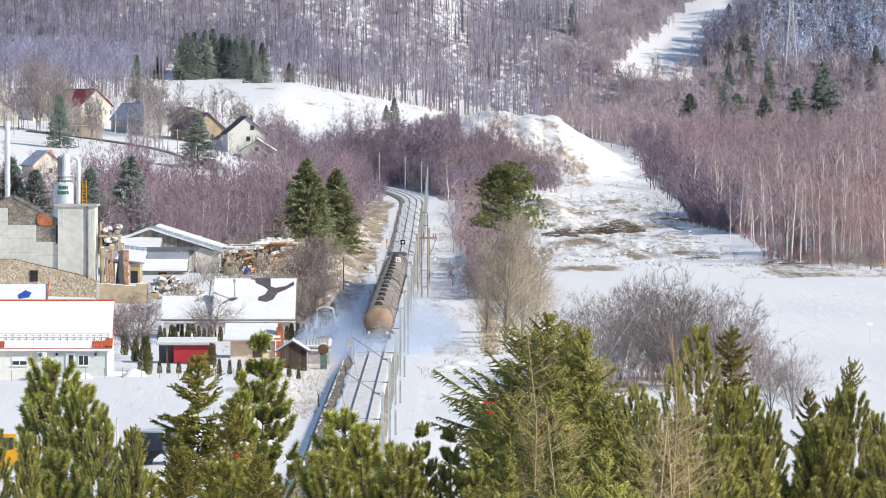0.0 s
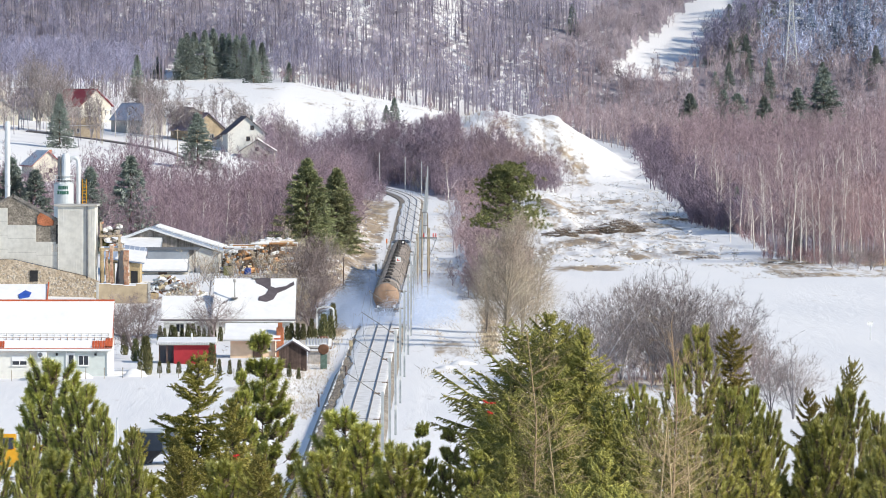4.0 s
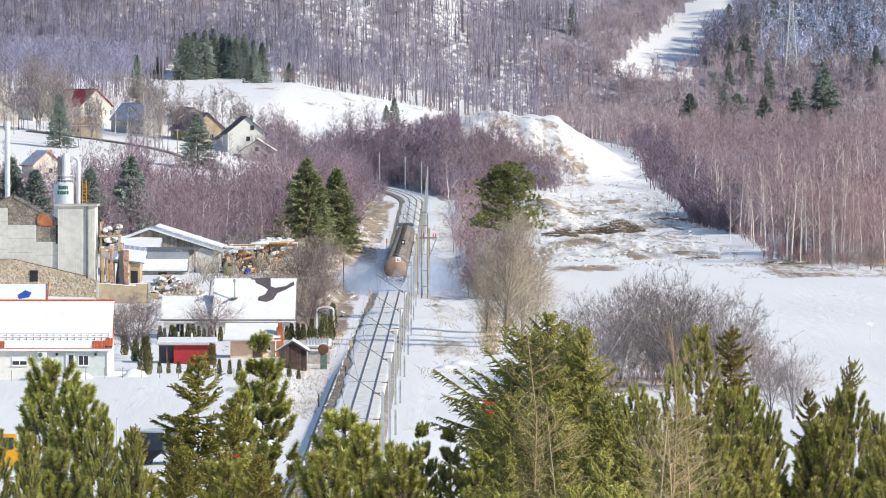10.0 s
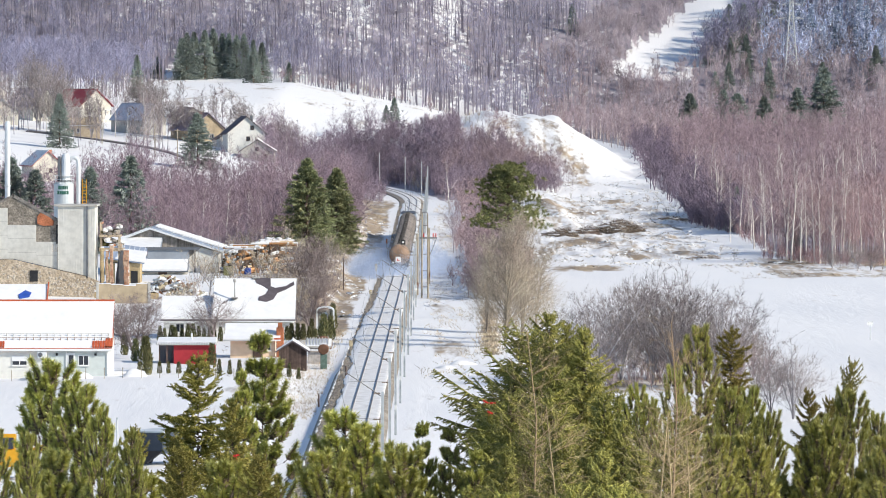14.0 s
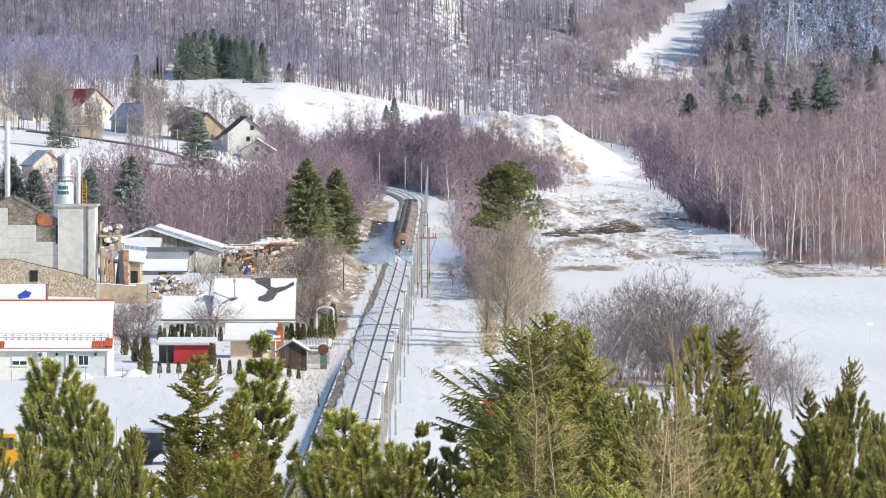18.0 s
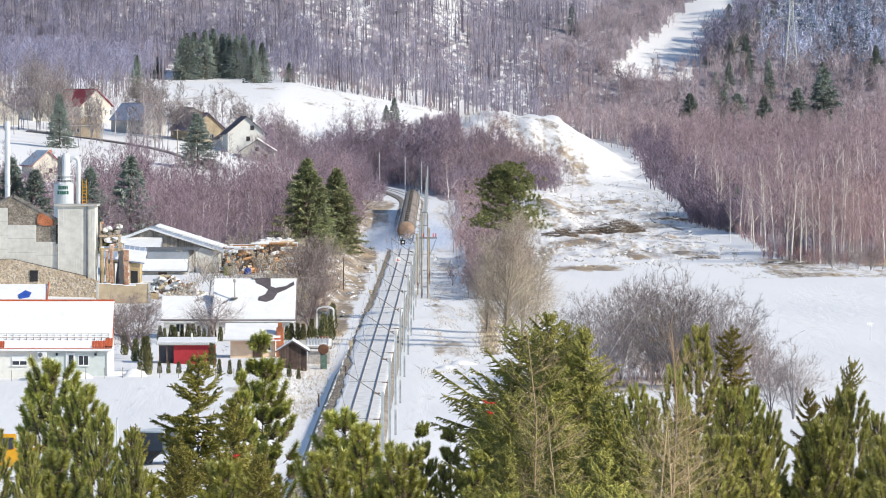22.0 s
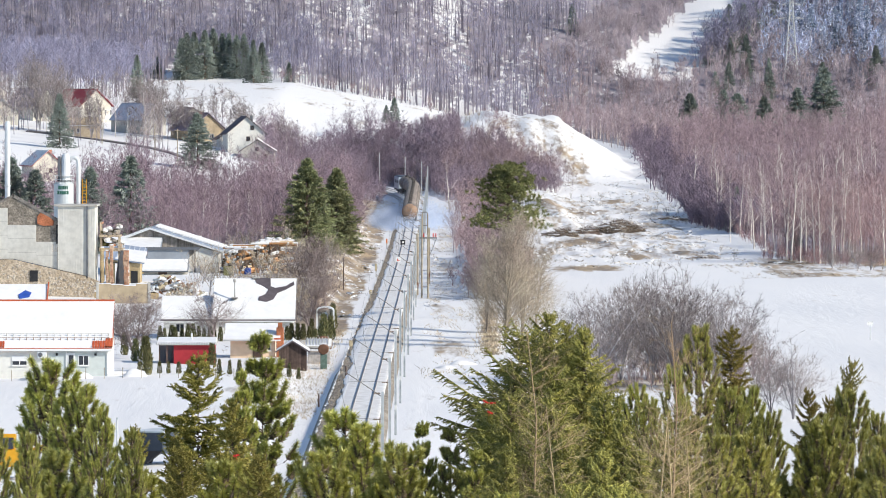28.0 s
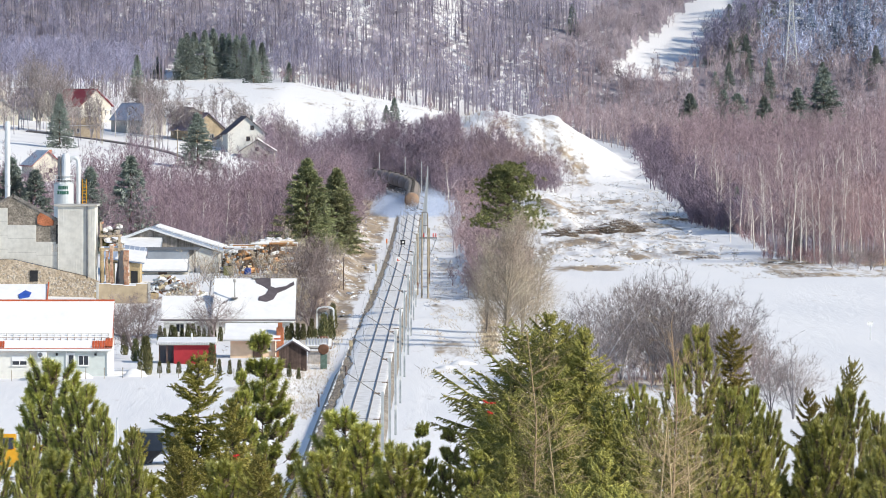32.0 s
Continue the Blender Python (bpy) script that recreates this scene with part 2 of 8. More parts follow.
        f += [tuple(range(n - 1, -1, -1)), tuple(range((len(prof) - 1) * n, len(prof) * n))]
        return self.add(v, f)

    def ball(self, c, r, n=8, squash=1.0):
        prof = [(max(0.001, r * math.sin(math.pi * i / 5)), -r * squash * math.cos(math.pi * i / 5)) for i in range(6)]
        return self.lathe(prof, n, "z", c)

    def mesh(self, name, material, smooth=False):
        me = bpy.data.meshes.new(name)
        me.from_pydata(self.v, [], self.f)
        bm = bmesh.new()
        bm.from_mesh(me)
        bmesh.ops.recalc_face_normals(bm, faces=bm.faces)
        bm.to_mesh(me)
        bm.free()
        for mm in (material if isinstance(material, (list, tuple)) else [material]):
            me.materials.append(mm)
        if smooth:
            me.polygons.foreach_set("use_smooth", [True] * len(me.polygons))
        me.update()
        return me


def part(name, mb, material, parent, label="", smooth=False, m=None):
    me = mb if isinstance(mb, bpy.types.Mesh) else mb.mesh(name, material, smooth)
    ob = new(name, me)
    ob.parent = parent
    if m is not None:
        ob.matrix_basis = m
    return tagged(ob, label)


def thing(name, m, label, category, group="", kind=""):
    ob = new(name)
    ob.empty_display_size = 0.3
    ob.matrix_basis = m
    return tagged(ob, label, category, group, kind)


def single(name, mb, material, label, category, group="", kind="", m=None, smooth=False):
    me = mb if isinstance(mb, bpy.types.Mesh) else mb.mesh(name, material, smooth)
    ob = new(name, me)
    if m is not None:
        ob.matrix_basis = m
    return tagged(ob, label, category, group, kind)


def sm(t):
    t = np.clip(t, 0, 1)
    return t * t * (3 - 2 * t)


# ---- the lie of the land ----
TRACK_Y = [380, 600, 671, 857, 961, 1064, 1188, 1250, 1333, 1431, 1493, 1560, 1650, 1800]
TRACK_Z = [0.0, 0.0, 0.0, -0.45, -0.85, -1.15, -0.6, 0.05, 0.85, 1.7, 2.35, 2.9, 3.4, 4.0]
TRACK_X = -6.5
CURVE_Y, CURVE_R = 1400.0, 1000.0


def track_z(y):
    y = np.asarray(y, float)
    return (np.interp(y - 30, TRACK_Y, TRACK_Z) + np.interp(y, TRACK_Y, TRACK_Z) + np.interp(y + 30, TRACK_Y, TRACK_Z)) / 3


def track_x(y):
    y = np.asarray(y, float)
    u = np.maximum(0, y - CURVE_Y)
    return TRACK_X + np.interp(y, [400, 560, 700, 900], [-0.5, -0.38, -0.2, 0.0]) - u * u / (2 * CURVE_R)


def waves(x, y):
    return np.sin(x * 0.11 + 1.3) * np.cos(y * 0.047 + 0.4) + 0.6 * np.sin(x * 0.23 + y * 0.031 + 2.1) + 0.4 * np.sin(x * 0.051 - y * 0.09)


def land(x, y):
    """The height of the ground."""
    x, y = np.asarray(x, float), np.asarray(y, float)
    slope = np.interp(y, [-400, 0, 4, 30, 60, 100, 140, 200, 300, 380, 440], [30, 25.4, 25.3, 22.8, 20.0, 16.6, 13.2, 9.4, 3.4, 0.3, -0.6])
    valley = track_z(y) - 0.65 + 0.12 * waves(x, y)
    base = np.where(y < 440, slope + 0.2 * waves(x * 2, y * 2) * sm((y - 20) / 60), valley)
    base = base + np.maximum(0, y - 1800) * 0.004
    # the village hill
    start = np.clip(1150 + (x + 45) * 3.75, 900, 1560)
    crest = np.interp(x, [-300, -150, -89, -46, -23, -6, 3, 20, 46, 120, 300], [40, 27, 24.3, 24, 19.7, 16.4, 14, 10, 7.5, 8, 20])
    hill = crest * sm(np.clip((y - start) / (1950 - start), 0, 1) ** 0.8)
    # the wooded mountain behind
    mount = 0.27 * np.maximum(0, y - 1985 - 0.1 * x) * sm((y - 1960) / 120) + 2.0 * waves(x * 0.5, y * 0.3) * sm((y - 2020) / 150)
    mount = np.minimum(mount, 330 + 20 * waves(x * 0.05, y * 0.05))
    # the spoil heap
    across = np.interp(x, [-8, 2, 12, 24, 31, 37, 43, 48.5], [0, 4.8, 9.0, 10.2, 9.9, 6.4, 3.3, 0])
    across = across * (1 + 0.03 * np.sin(x * 0.9))
    along = sm((y - 1545) / 95) * sm((1790 - y) / 90)
    heap = across * along * (1 + 0.035 * waves(x * 4, y * 1.1) + 0.03 * np.sin(x * 1.1 + y * 0.13))
    tx = track_x(y)
    d = x - tx
    hill = hill * (1 - (1 - sm((np.abs(d) - 6) / 26)) * sm((1700 - y) / 110))
    berm = 1.9 * sm((x - 13) / 4) * sm((29 - x) / 7) * sm((y - 1200) / 60) * sm((1480 - y) / 50) * (1 + 0.35 * waves(x * 2.5, y * 0.9))
    rough = 0.16 * sm((x - 12) / 5) * sm((52 - x) / 5) * sm((y - 1040) / 40) * sm((1560 - y) / 60) * (np.sin(x * 1.35 + 2 * np.sin(y * 0.07)) + np.sin(y * 0.23 + 1.7 * np.sin(x * 0.31)) + np.sin(x * 0.7 - y * 0.17))
    z = base + hill + mount + heap + berm + rough
    # banks beside the track
    bank = 2.2 * sm((-d - 5.5) / 6) * sm((y - 700) / 140) * sm((1350 - y) / 150) + 1.5 * sm((d - 8) / 4) * sm((14 - d) / 4) * sm((y - 800) / 100) * sm((1500 - y) / 200)
    z = z + bank
    near = sm((np.abs(d) - 3.8) / np.interp(y, [1000, 1400], [5.0, 3.5]))
    bed = track_z(y) - 0.52 - 0.10 * sm((-d - 2.2) / 1.2)
    w = np.where(y > 400, 1 - (1 - near) * sm((1620 - y) / 80), 1.0)
    z = bed * (1 - w) + z * w
    z = z - 0.7 * sm((-d - 2.9) / 1.4) * sm((9.5 + d) / 4) * sm((690 - y) / 90) * sm((y - 400) / 40)
    return z


def land1(x, y):
    return float(land(x, y))


def cover(x, y):
    """How thin the snow lies: 0 deep, 1 bare."""
    d = x - track_x(y)
    wv = waves(x * 2.3, y * 0.8)
    c = 0.33 + 0.035 * wv
    c = np.maximum(c, 0.60 * sm((-d - 3.4) / 1.5) * sm((26 + d) / 6) * sm((y - 640) / 90) * sm((1480 - y) / 60) + 0.03 * wv)
    c = np.maximum(c, 0.44 * sm((-d - 3) / 2) * sm((18 + d) / 6) * sm((y - 440) / 80) * sm((720 - y) / 60) + 0.03 * wv)
    c = np.maximum(c, 0.44 * sm((d - 4.2) / 1.5) * sm((11 + wv - d) / 4) * sm((y - 480) / 80) * sm((1500 - y) / 100) + 0.05 * wv)
    c = np.maximum(c, 0.56 * sm((x - 9) / 4) * sm((34 - x) / 8) * sm((y - 960) / 25) * sm((1035 - y) / 25) + 0.05 * wv)
    c = np.maximum(c, 0.49 * sm((x - 8) / 4) * sm((52 - x) / 6) * sm((y - 1035) / 40) * sm((1480 - y) / 40) + 0.05 * wv)
    c = np.maximum(c, 0.54 * sm((x - 44) / 8) * sm((y - 905) / 50) * sm((1100 - y) / 50) + 0.04 * wv)
    c = np.maximum(c, 0.48 * sm((y - 1050) / 60) * sm((-14 - d) / 10) * sm((1330 - y) / 60))
    c = np.maximum(c, (0.52 + 0.05 * wv) * sm((x - 9) / 3) * sm((33 - x) / 5) * sm((y - 566) / 12) * sm((625 - y) / 20))
    c = np.maximum(c, 0.55 * np.exp(-((x - 5.2) / 0.8) ** 2) * sm((y - 640) / 30) * sm((810 - y) / 30))
    c = np.maximum(c, 0.42 * np.exp(-((x + 2.0) / 0.8) ** 2) * sm((y - 500) / 30) * sm((810 - y) / 30) + 0.04 * wv)
    c = np.maximum(c, 0.42 * sm((y - 1985) / 60) + 0.04 * wv)
    c = np.maximum(c, (0.39 + 0.05 * wv) * sm((y - 1560) / 60) * sm((12 - x) / 8))
    c = np.maximum(c, 0.50 * sm((x - 8) / 4) * sm((40 - x) / 5) * sm((y - 1490) / 30) * sm((1700 - y) / 40) + 0.05 * wv)
    gap = np.abs(x - 72.0 - (y - 2080) * 0.34) < np.interp(y, [2060, 2090, 2155], [13, 13, 11.5]) + 1.2 * np.sin(y * 0.13) + 0.8 * np.sin(y * 0.31)
    return np.where(gap & (y > 2062), 0.30, c)


def wood_edge(y):
    return np.interp(y, [1000, 1050, 1085, 1158, 1219, 1265, 1400, 1650, 1900], [72, 62, 57, 55.5, 55, 51.5, 51, 52, 53]) + 0.9 * np.sin(y * 0.043 + 1) + 0.7 * np.sin(y * 0.019)


def litter(x, y):
    """Leaf litter and low growth under the woods: 0 none, 1 all covered."""
    wv = 0.05 * waves(x * 1.7, y * 0.6)
    c = (0.72 + wv) * sm((x - wood_edge(y) + 1) / 5) * sm((y - 1010) / 30)
    c = np.maximum(c, (0.60 + wv) * sm((np.interp(y, [985, 1080, 1300, 1430, 1600], [-26, -14, -17, -24, -30]) - x) / 5) * sm((y - 985) / 30) * sm((np.interp(x, [-102, -60, -45, -30], [1195, 1210, 1250, 1340]) - y) / 20))
    c = np.maximum(c, (0.74 + wv) * sm((x + 52) / 8) * sm((18 - x) / 5) * sm((y - 1410) / 30) * sm((np.interp(x, [-52, -40, -25, -14, -4, 15], [1560, 1630, 1665, 1655, 1610, 1555]) - y) / 20))
    c = np.maximum(c, (0.66 + wv) * sm((x - 3.4 - (y - 830) * 0.003 - 1.4 * np.sin(y * 0.027) - 0.9 * np.sin(y * 0.061 + 1)) / 3.0) * sm((11.5 + (y - 830) * 0.003 - x) / 2) * sm((y - 825) / 15) * sm((1500 - y) / 60))
    m = np.interp(x, [-170, -90, -40, 30, 60, 150], [0.66, 0.63, 0.56, 0.55, 0.45, 0.34]) + wv * 1.6
    c = np.maximum(c, m * sm((y - 1990 - 0.1 * x) / 30))
    c = np.maximum(c, 0.60 * sm((x - 30 - (2030 - y) * 0.08) / 6) * sm((y - 1790) / 30))
    c = c * sm((np.abs(x - track_x(y)) - 5) / 2)
    gap = np.abs(x - 72.0 - (y - 2080) * 0.34) < np.interp(y, [2060, 2090, 2155], [13, 13, 11.5]) + 1.2 * np.sin(y * 0.13) + 0.8 * np.sin(y * 0.31)
    return np.where(gap & (y > 2062), 0.0, c)


def build_ground():
    fine = np.radians(np.linspace(-4.8, 4.8, 180))
    left, right = np.radians(np.linspace(-180, -5.2, 60)), np.radians(np.linspace(5.2, 178, 58))
    ang = np.concatenate([left, fine, right])
    rad = np.concatenate([[0.02, 1.0, 4, 8, 15], np.geomspace(25, 400, 40), np.geomspace(405, 2500, 310), np.geomspace(2540, 4900, 30)])
    A, R = np.meshgrid(ang, rad)
    X, Y = R * np.sin(A), R * np.cos(A)
    Z = land(X, Y)
    V = np.stack([X, Y, Z], -1).reshape(-1, 3)
    na, nr = len(ang), len(rad)
    i, j = np.meshgrid(np.arange(nr - 1), np.arange(na), indexing="ij")
    a, b = i * na + j, i * na + (j + 1) % na
    F = np.stack([a, b, b + na, a + na], -1).reshape(-1, 4)[:, ::-1]
    me = np_mesh("ground", V, F, [M_GROUND])
    me.polygons.foreach_set("use_smooth", [True] * len(F))
    at = me.attributes.new("cover", "FLOAT", "POINT")
    at.data.foreach_set("value", cover(X, Y).ravel().astype(np.float32))
    at = me.attributes.new("litter", "FLOAT", "POINT")
    at.data.foreach_set("value", litter(X, Y).ravel().astype(np.float32))
    me.update()
    return tagged(new("ground", me), "snow-covered valley floor and hills with dry grass showing through", "ground", kind="structure")


build_ground()


# ---- trees as arrays ----
RNG = np.random.default_rng(5)


def cones(S, E, r):
    """Slender three-sided cones from S to E."""
    S, E, r = np.asarray(S, float), np.asarray(E, float), np.asarray(r, float)
    d = E - S
    d /= np.linalg.norm(d, axis=1, keepdims=True) + 1e-9
    ref = np.where(np.abs(d[:, 2:3]) > 0.9, np.array([[1.0, 0.1, 0]]), np.array([[0.1, 0.05, 1.0]]))
    a = np.cross(d, ref)
    a /= np.linalg.norm(a, axis=1, keepdims=True) + 1e-9
    b = np.cross(d, a)
    V = np.stack([S + r[:, None] * (a * math.cos(k) + b * math.sin(k)) for k in (0, 2.094, 4.189)] + [E], 1)
    k = np.arange(len(S))[:, None, None] * 4
    F = k + np.array([[0, 1, 3], [1, 2, 3], [2, 0, 3]])
    return V.reshape(-1, 3), F.reshape(-1, 3)


def spikes(S, E, w):
    """Single slender triangles from S to E, as needles and twigs."""
    S, E = np.asarray(S, float), np.asarray(E, float)
    d = E - S
    p = np.cross(d, RNG.normal(size=d.shape))
    p *= (np.asarray(w, float) * np.ones(len(S)))[:, None] / (np.linalg.norm(p, axis=1, keepdims=True) + 1e-9)
    V = np.stack([S - p / 2, S + p / 2, E], 1)
    return V.reshape(-1, 3), np.arange(len(S) * 3).reshape(-1, 3)


def join(parts):
    Vs, Fs, k = [], [], 0
    for V, F in parts:
        Vs.append(V), Fs.append(F + k)
        k += len(V)
    return np.concatenate(Vs), np.concatenate(Fs)


def unit(v):
    return v / (np.linalg.norm(v, axis=-1, keepdims=True) + 1e-9)


def bare_tree(h=10.0, limbs=26, sub=3, twigs=4, r=0.11, low=0.3, up=0.9, reach=0.3, tw=0.03, stems=1, bend=0.05, splay=0.22, segs=5, cheap=False):
    """A leafless tree: (stem, twigs, limbs) as arrays. cheap: limbs and branches of one face each, for woods far off."""
    stem, wood, fine = [], [], []
    for s in range(stems):
        lean = RNG.normal(0, bend if stems == 1 else splay, 2) * h
        n = segs
        ts = np.linspace(0, 1, n + 1)
        P = np.stack([lean[0] * ts ** 1.5 + RNG.normal(0, 0.012, n + 1) * h * ts, lean[1] * ts ** 1.5 + RNG.normal(0, 0.012, n + 1) * h * ts, h * ts * (1 if stems == 1 else RNG.uniform(0.7, 1))], 1)
        q = 3 if cheap else 5
        ring = np.array([[math.cos(k * 6.28318 / q), math.sin(k * 6.28318 / q), 0] for k in range(q)])
        R = r * (1 - ts) + 0.012
        V = (P[:, None] + ring[None] * R[:, None, None]).reshape(-1, 3)
        F = []
        for i in range(n):
            for j in range(q):
                a0, a1, b0, b1 = i * q + j, i * q + (j + 1) % q, (i + 1) * q + j, (i + 1) * q + (j + 1) % q
                F += [[a0, a1, b1], [a0, b1, b0]]
        stem.append((V, np.array(F)))
        t0 = low + (1 - low) * RNG.uniform(0, 1, limbs) ** 0.9
        S = np.stack([np.interp(t0, ts, P[:, k]) for k in range(3)], 1)
        az = RNG.uniform(0, 6.283, limbs)
        D = unit(np.stack([np.cos(az), np.sin(az), up * RNG.uniform(0.6, 1.5, limbs)], 1))
        L = h * reach * (1.15 - t0) * RNG.uniform(0.6, 1.2, limbs) + 0.05 * h
        E = S + D * L[:, None]
        rl = 0.12 * r + 0.3 * r * (1 - t0)
        wood.append(spikes(S, E, rl * 2.2) if cheap else cones(S, E, rl))
        f = RNG.uniform(0.2, 0.95, (limbs, sub))
        S2 = (S[:, None] + (E - S)[:, None] * f[..., None]).reshape(-1, 3)
        D2 = unit(np.repeat(D, sub, 0) + RNG.normal(0, 0.55, (limbs * sub, 3)) + np.array([0, 0, 0.25]))
        L2 = np.repeat(L, sub) * RNG.uniform(0.35, 0.75, limbs * sub)
        E2 = S2 + D2 * L2[:, None]
        fine.append(spikes(S2, E2, tw * 1.3) if cheap else cones(S2, E2, np.full(len(S2), max(0.006, 0.08 * r))))
        f = RNG.uniform(0.1, 1.0, (len(S2), twigs))
        S3 = (S2[:, None] + (E2 - S2)[:, None] * f[..., None]).reshape(-1, 3)
        D3 = unit(np.repeat(D2, twigs, 0) + RNG.normal(0, 0.6, (len(S2) * twigs, 3)) + np.array([0, 0, 0.2]))
        E3 = S3 + D3 * (np.repeat(L2, twigs) * RNG.uniform(0.5, 1.1, len(S3)))[:, None]
        fine.append(spikes(S3, E3, tw))
    return (join(stem + wood), join(fine)) if cheap else (join(stem), join(fine), join(wood))


def conifer(h=14.0, w=4.5, whorls=26, per=9, tufts=14, drop=0.25, size=0.45, low=0.06, tw=0.14, ragged=0.3):
    """A spruce: (trunk, needles, limbs) as arrays."""
    wood, needles = [], []
    wood.append(cones(np.array([[0, 0, -0.3]]), np.array([[0, 0, h]]), np.array([0.016 * h])))
    t = np.repeat(low + (1 - low) * np.linspace(0, 0.985, whorls) ** 0.95, per)
    t = t + RNG.normal(0, 0.012, len(t))
    az = RNG.uniform(0, 6.283, len(t))
    L = (w * np.clip(1 - t, 0.01, 1) ** 0.85 * RNG.uniform(1 - ragged, 1 + ragged * 0.5, len(t))) + 0.12
    S = np.stack([np.zeros(len(t)), np.zeros(len(t)), np.clip(t, 0.01, 0.99) * h], 1)
    rise = 0.35 * (t - 0.45) - drop * (1 - t)
    D = unit(np.stack([np.cos(az), np.sin(az), rise], 1))
    E = S + D * L[:, None]
    wood.append(cones(S, E, 0.012 + 0.02 * L / w))
    f = RNG.uniform(0.12, 1.0, (len(t), tufts)) ** 0.75
    P = (S[:, None] + (E - S)[:, None] * f[..., None])
    P[..., 2] += 0.10 * L[:, None] * f ** 2
    P = P.reshape(-1, 3)
    Dn = unit(np.repeat(D, tufts, 0) + RNG.normal(0, 0.55, P.shape) + np.array([0, 0, -0.15]))
    ln = size * RNG.uniform(0.6, 1.3, len(P))
    needles.append(spikes(P - Dn * 0.2 * ln[:, None], P + Dn * ln[:, None], tw))
    needles.append(spikes(P + RNG.normal(0, 0.04, P.shape), P + unit(Dn + RNG.normal(0, 0.6, P.shape)) * (0.8 * ln)[:, None], tw))
    return wood[0], join(needles), join(wood[1:])


def turned(V, ang, scale, at):
    c, s = np.cos(ang), np.sin(ang)
    X = V[None, :, 0] * c[:, None] - V[None, :, 1] * s[:, None]
    Y = V[None, :, 0] * s[:, None] + V[None, :, 1] * c[:, None]
    Z = np.broadcast_to(V[None, :, 2], X.shape)
    return np.stack([X, Y, Z], -1) * scale[:, None, :] + at[:, None, :]


def scatter(name, templates, X, Y, height, mats, label, category, wide=1.0):
    """One mesh of many trees: height gives each tree's size relative to its template."""
    n = len(X)
    pick = RNG.integers(0, len(templates), n)
    Z = land(X, Y) - 0.15
    Vs, Fs, Ms, k = [], [], [], 0
    for i, tree in enumerate(templates):
        q = np.nonzero(pick == i)[0]
        if not len(q):
            continue
        ang = RNG.uniform(0, 6.283, len(q))
        sc = np.stack([height[q] * wide, height[q] * wide, height[q]], 1)
        at = np.stack([X[q], Y[q], Z[q]], 1)
        for mi, (V, F) in enumerate(tree):
            W = turned(V, ang, sc, at)
            G = F[None] + (np.arange(len(q)) * len(V))[:, None, None] + k
            Vs.append(W.reshape(-1, 3)), Fs.append(G.reshape(-1, 3))
            Ms.append(np.full(len(q) * len(F), mi))
            k += len(q) * len(V)
    me = np_mesh(name, np.concatenate(Vs), np.concatenate(Fs), mats, np.concatenate(Ms))
    return tagged(new(name, me), label, category, kind="stuff")


def tree_thing(name, tree, m, mats, label, category, group="", scale=(1, 1, 1)):
    ob = thing(name, m, label, category, group)
    ob.scale = scale
    V, F = tree[0]
    part("trunk", np_mesh("trunk", V, F, [mats[0]]), None, ob)
    V, F = join(tree[1:])
    part("crown", np_mesh("crown", V, F, [mats[1], mats[0]], np.arange(len(F)) >= len(tree[1][1])), None, ob)
    return ob


def copy_scaled(ob, x, y, h, wide=1.0, turn=0.0, z=None, sink=0.15, label="", lean=(0, 0)):
    """A copy of a tree, h times as large, on the ground at x, y."""
    c = copy_thing(ob, pose(x, y, (land1(x, y) if z is None else z) - sink, lean[0], lean[1], turn))
    c.scale = (h * wide, h * wide, h)
    return tagged(c, label)


def region(n, x0, x1, y0, y1, keep):
    X, Y = RNG.uniform(0, 1, n), RNG.uniform(y0, y1, n)
    X = x0 + (x1 - x0) * X
    k = keep(X, Y)
    return X[k], Y[k]


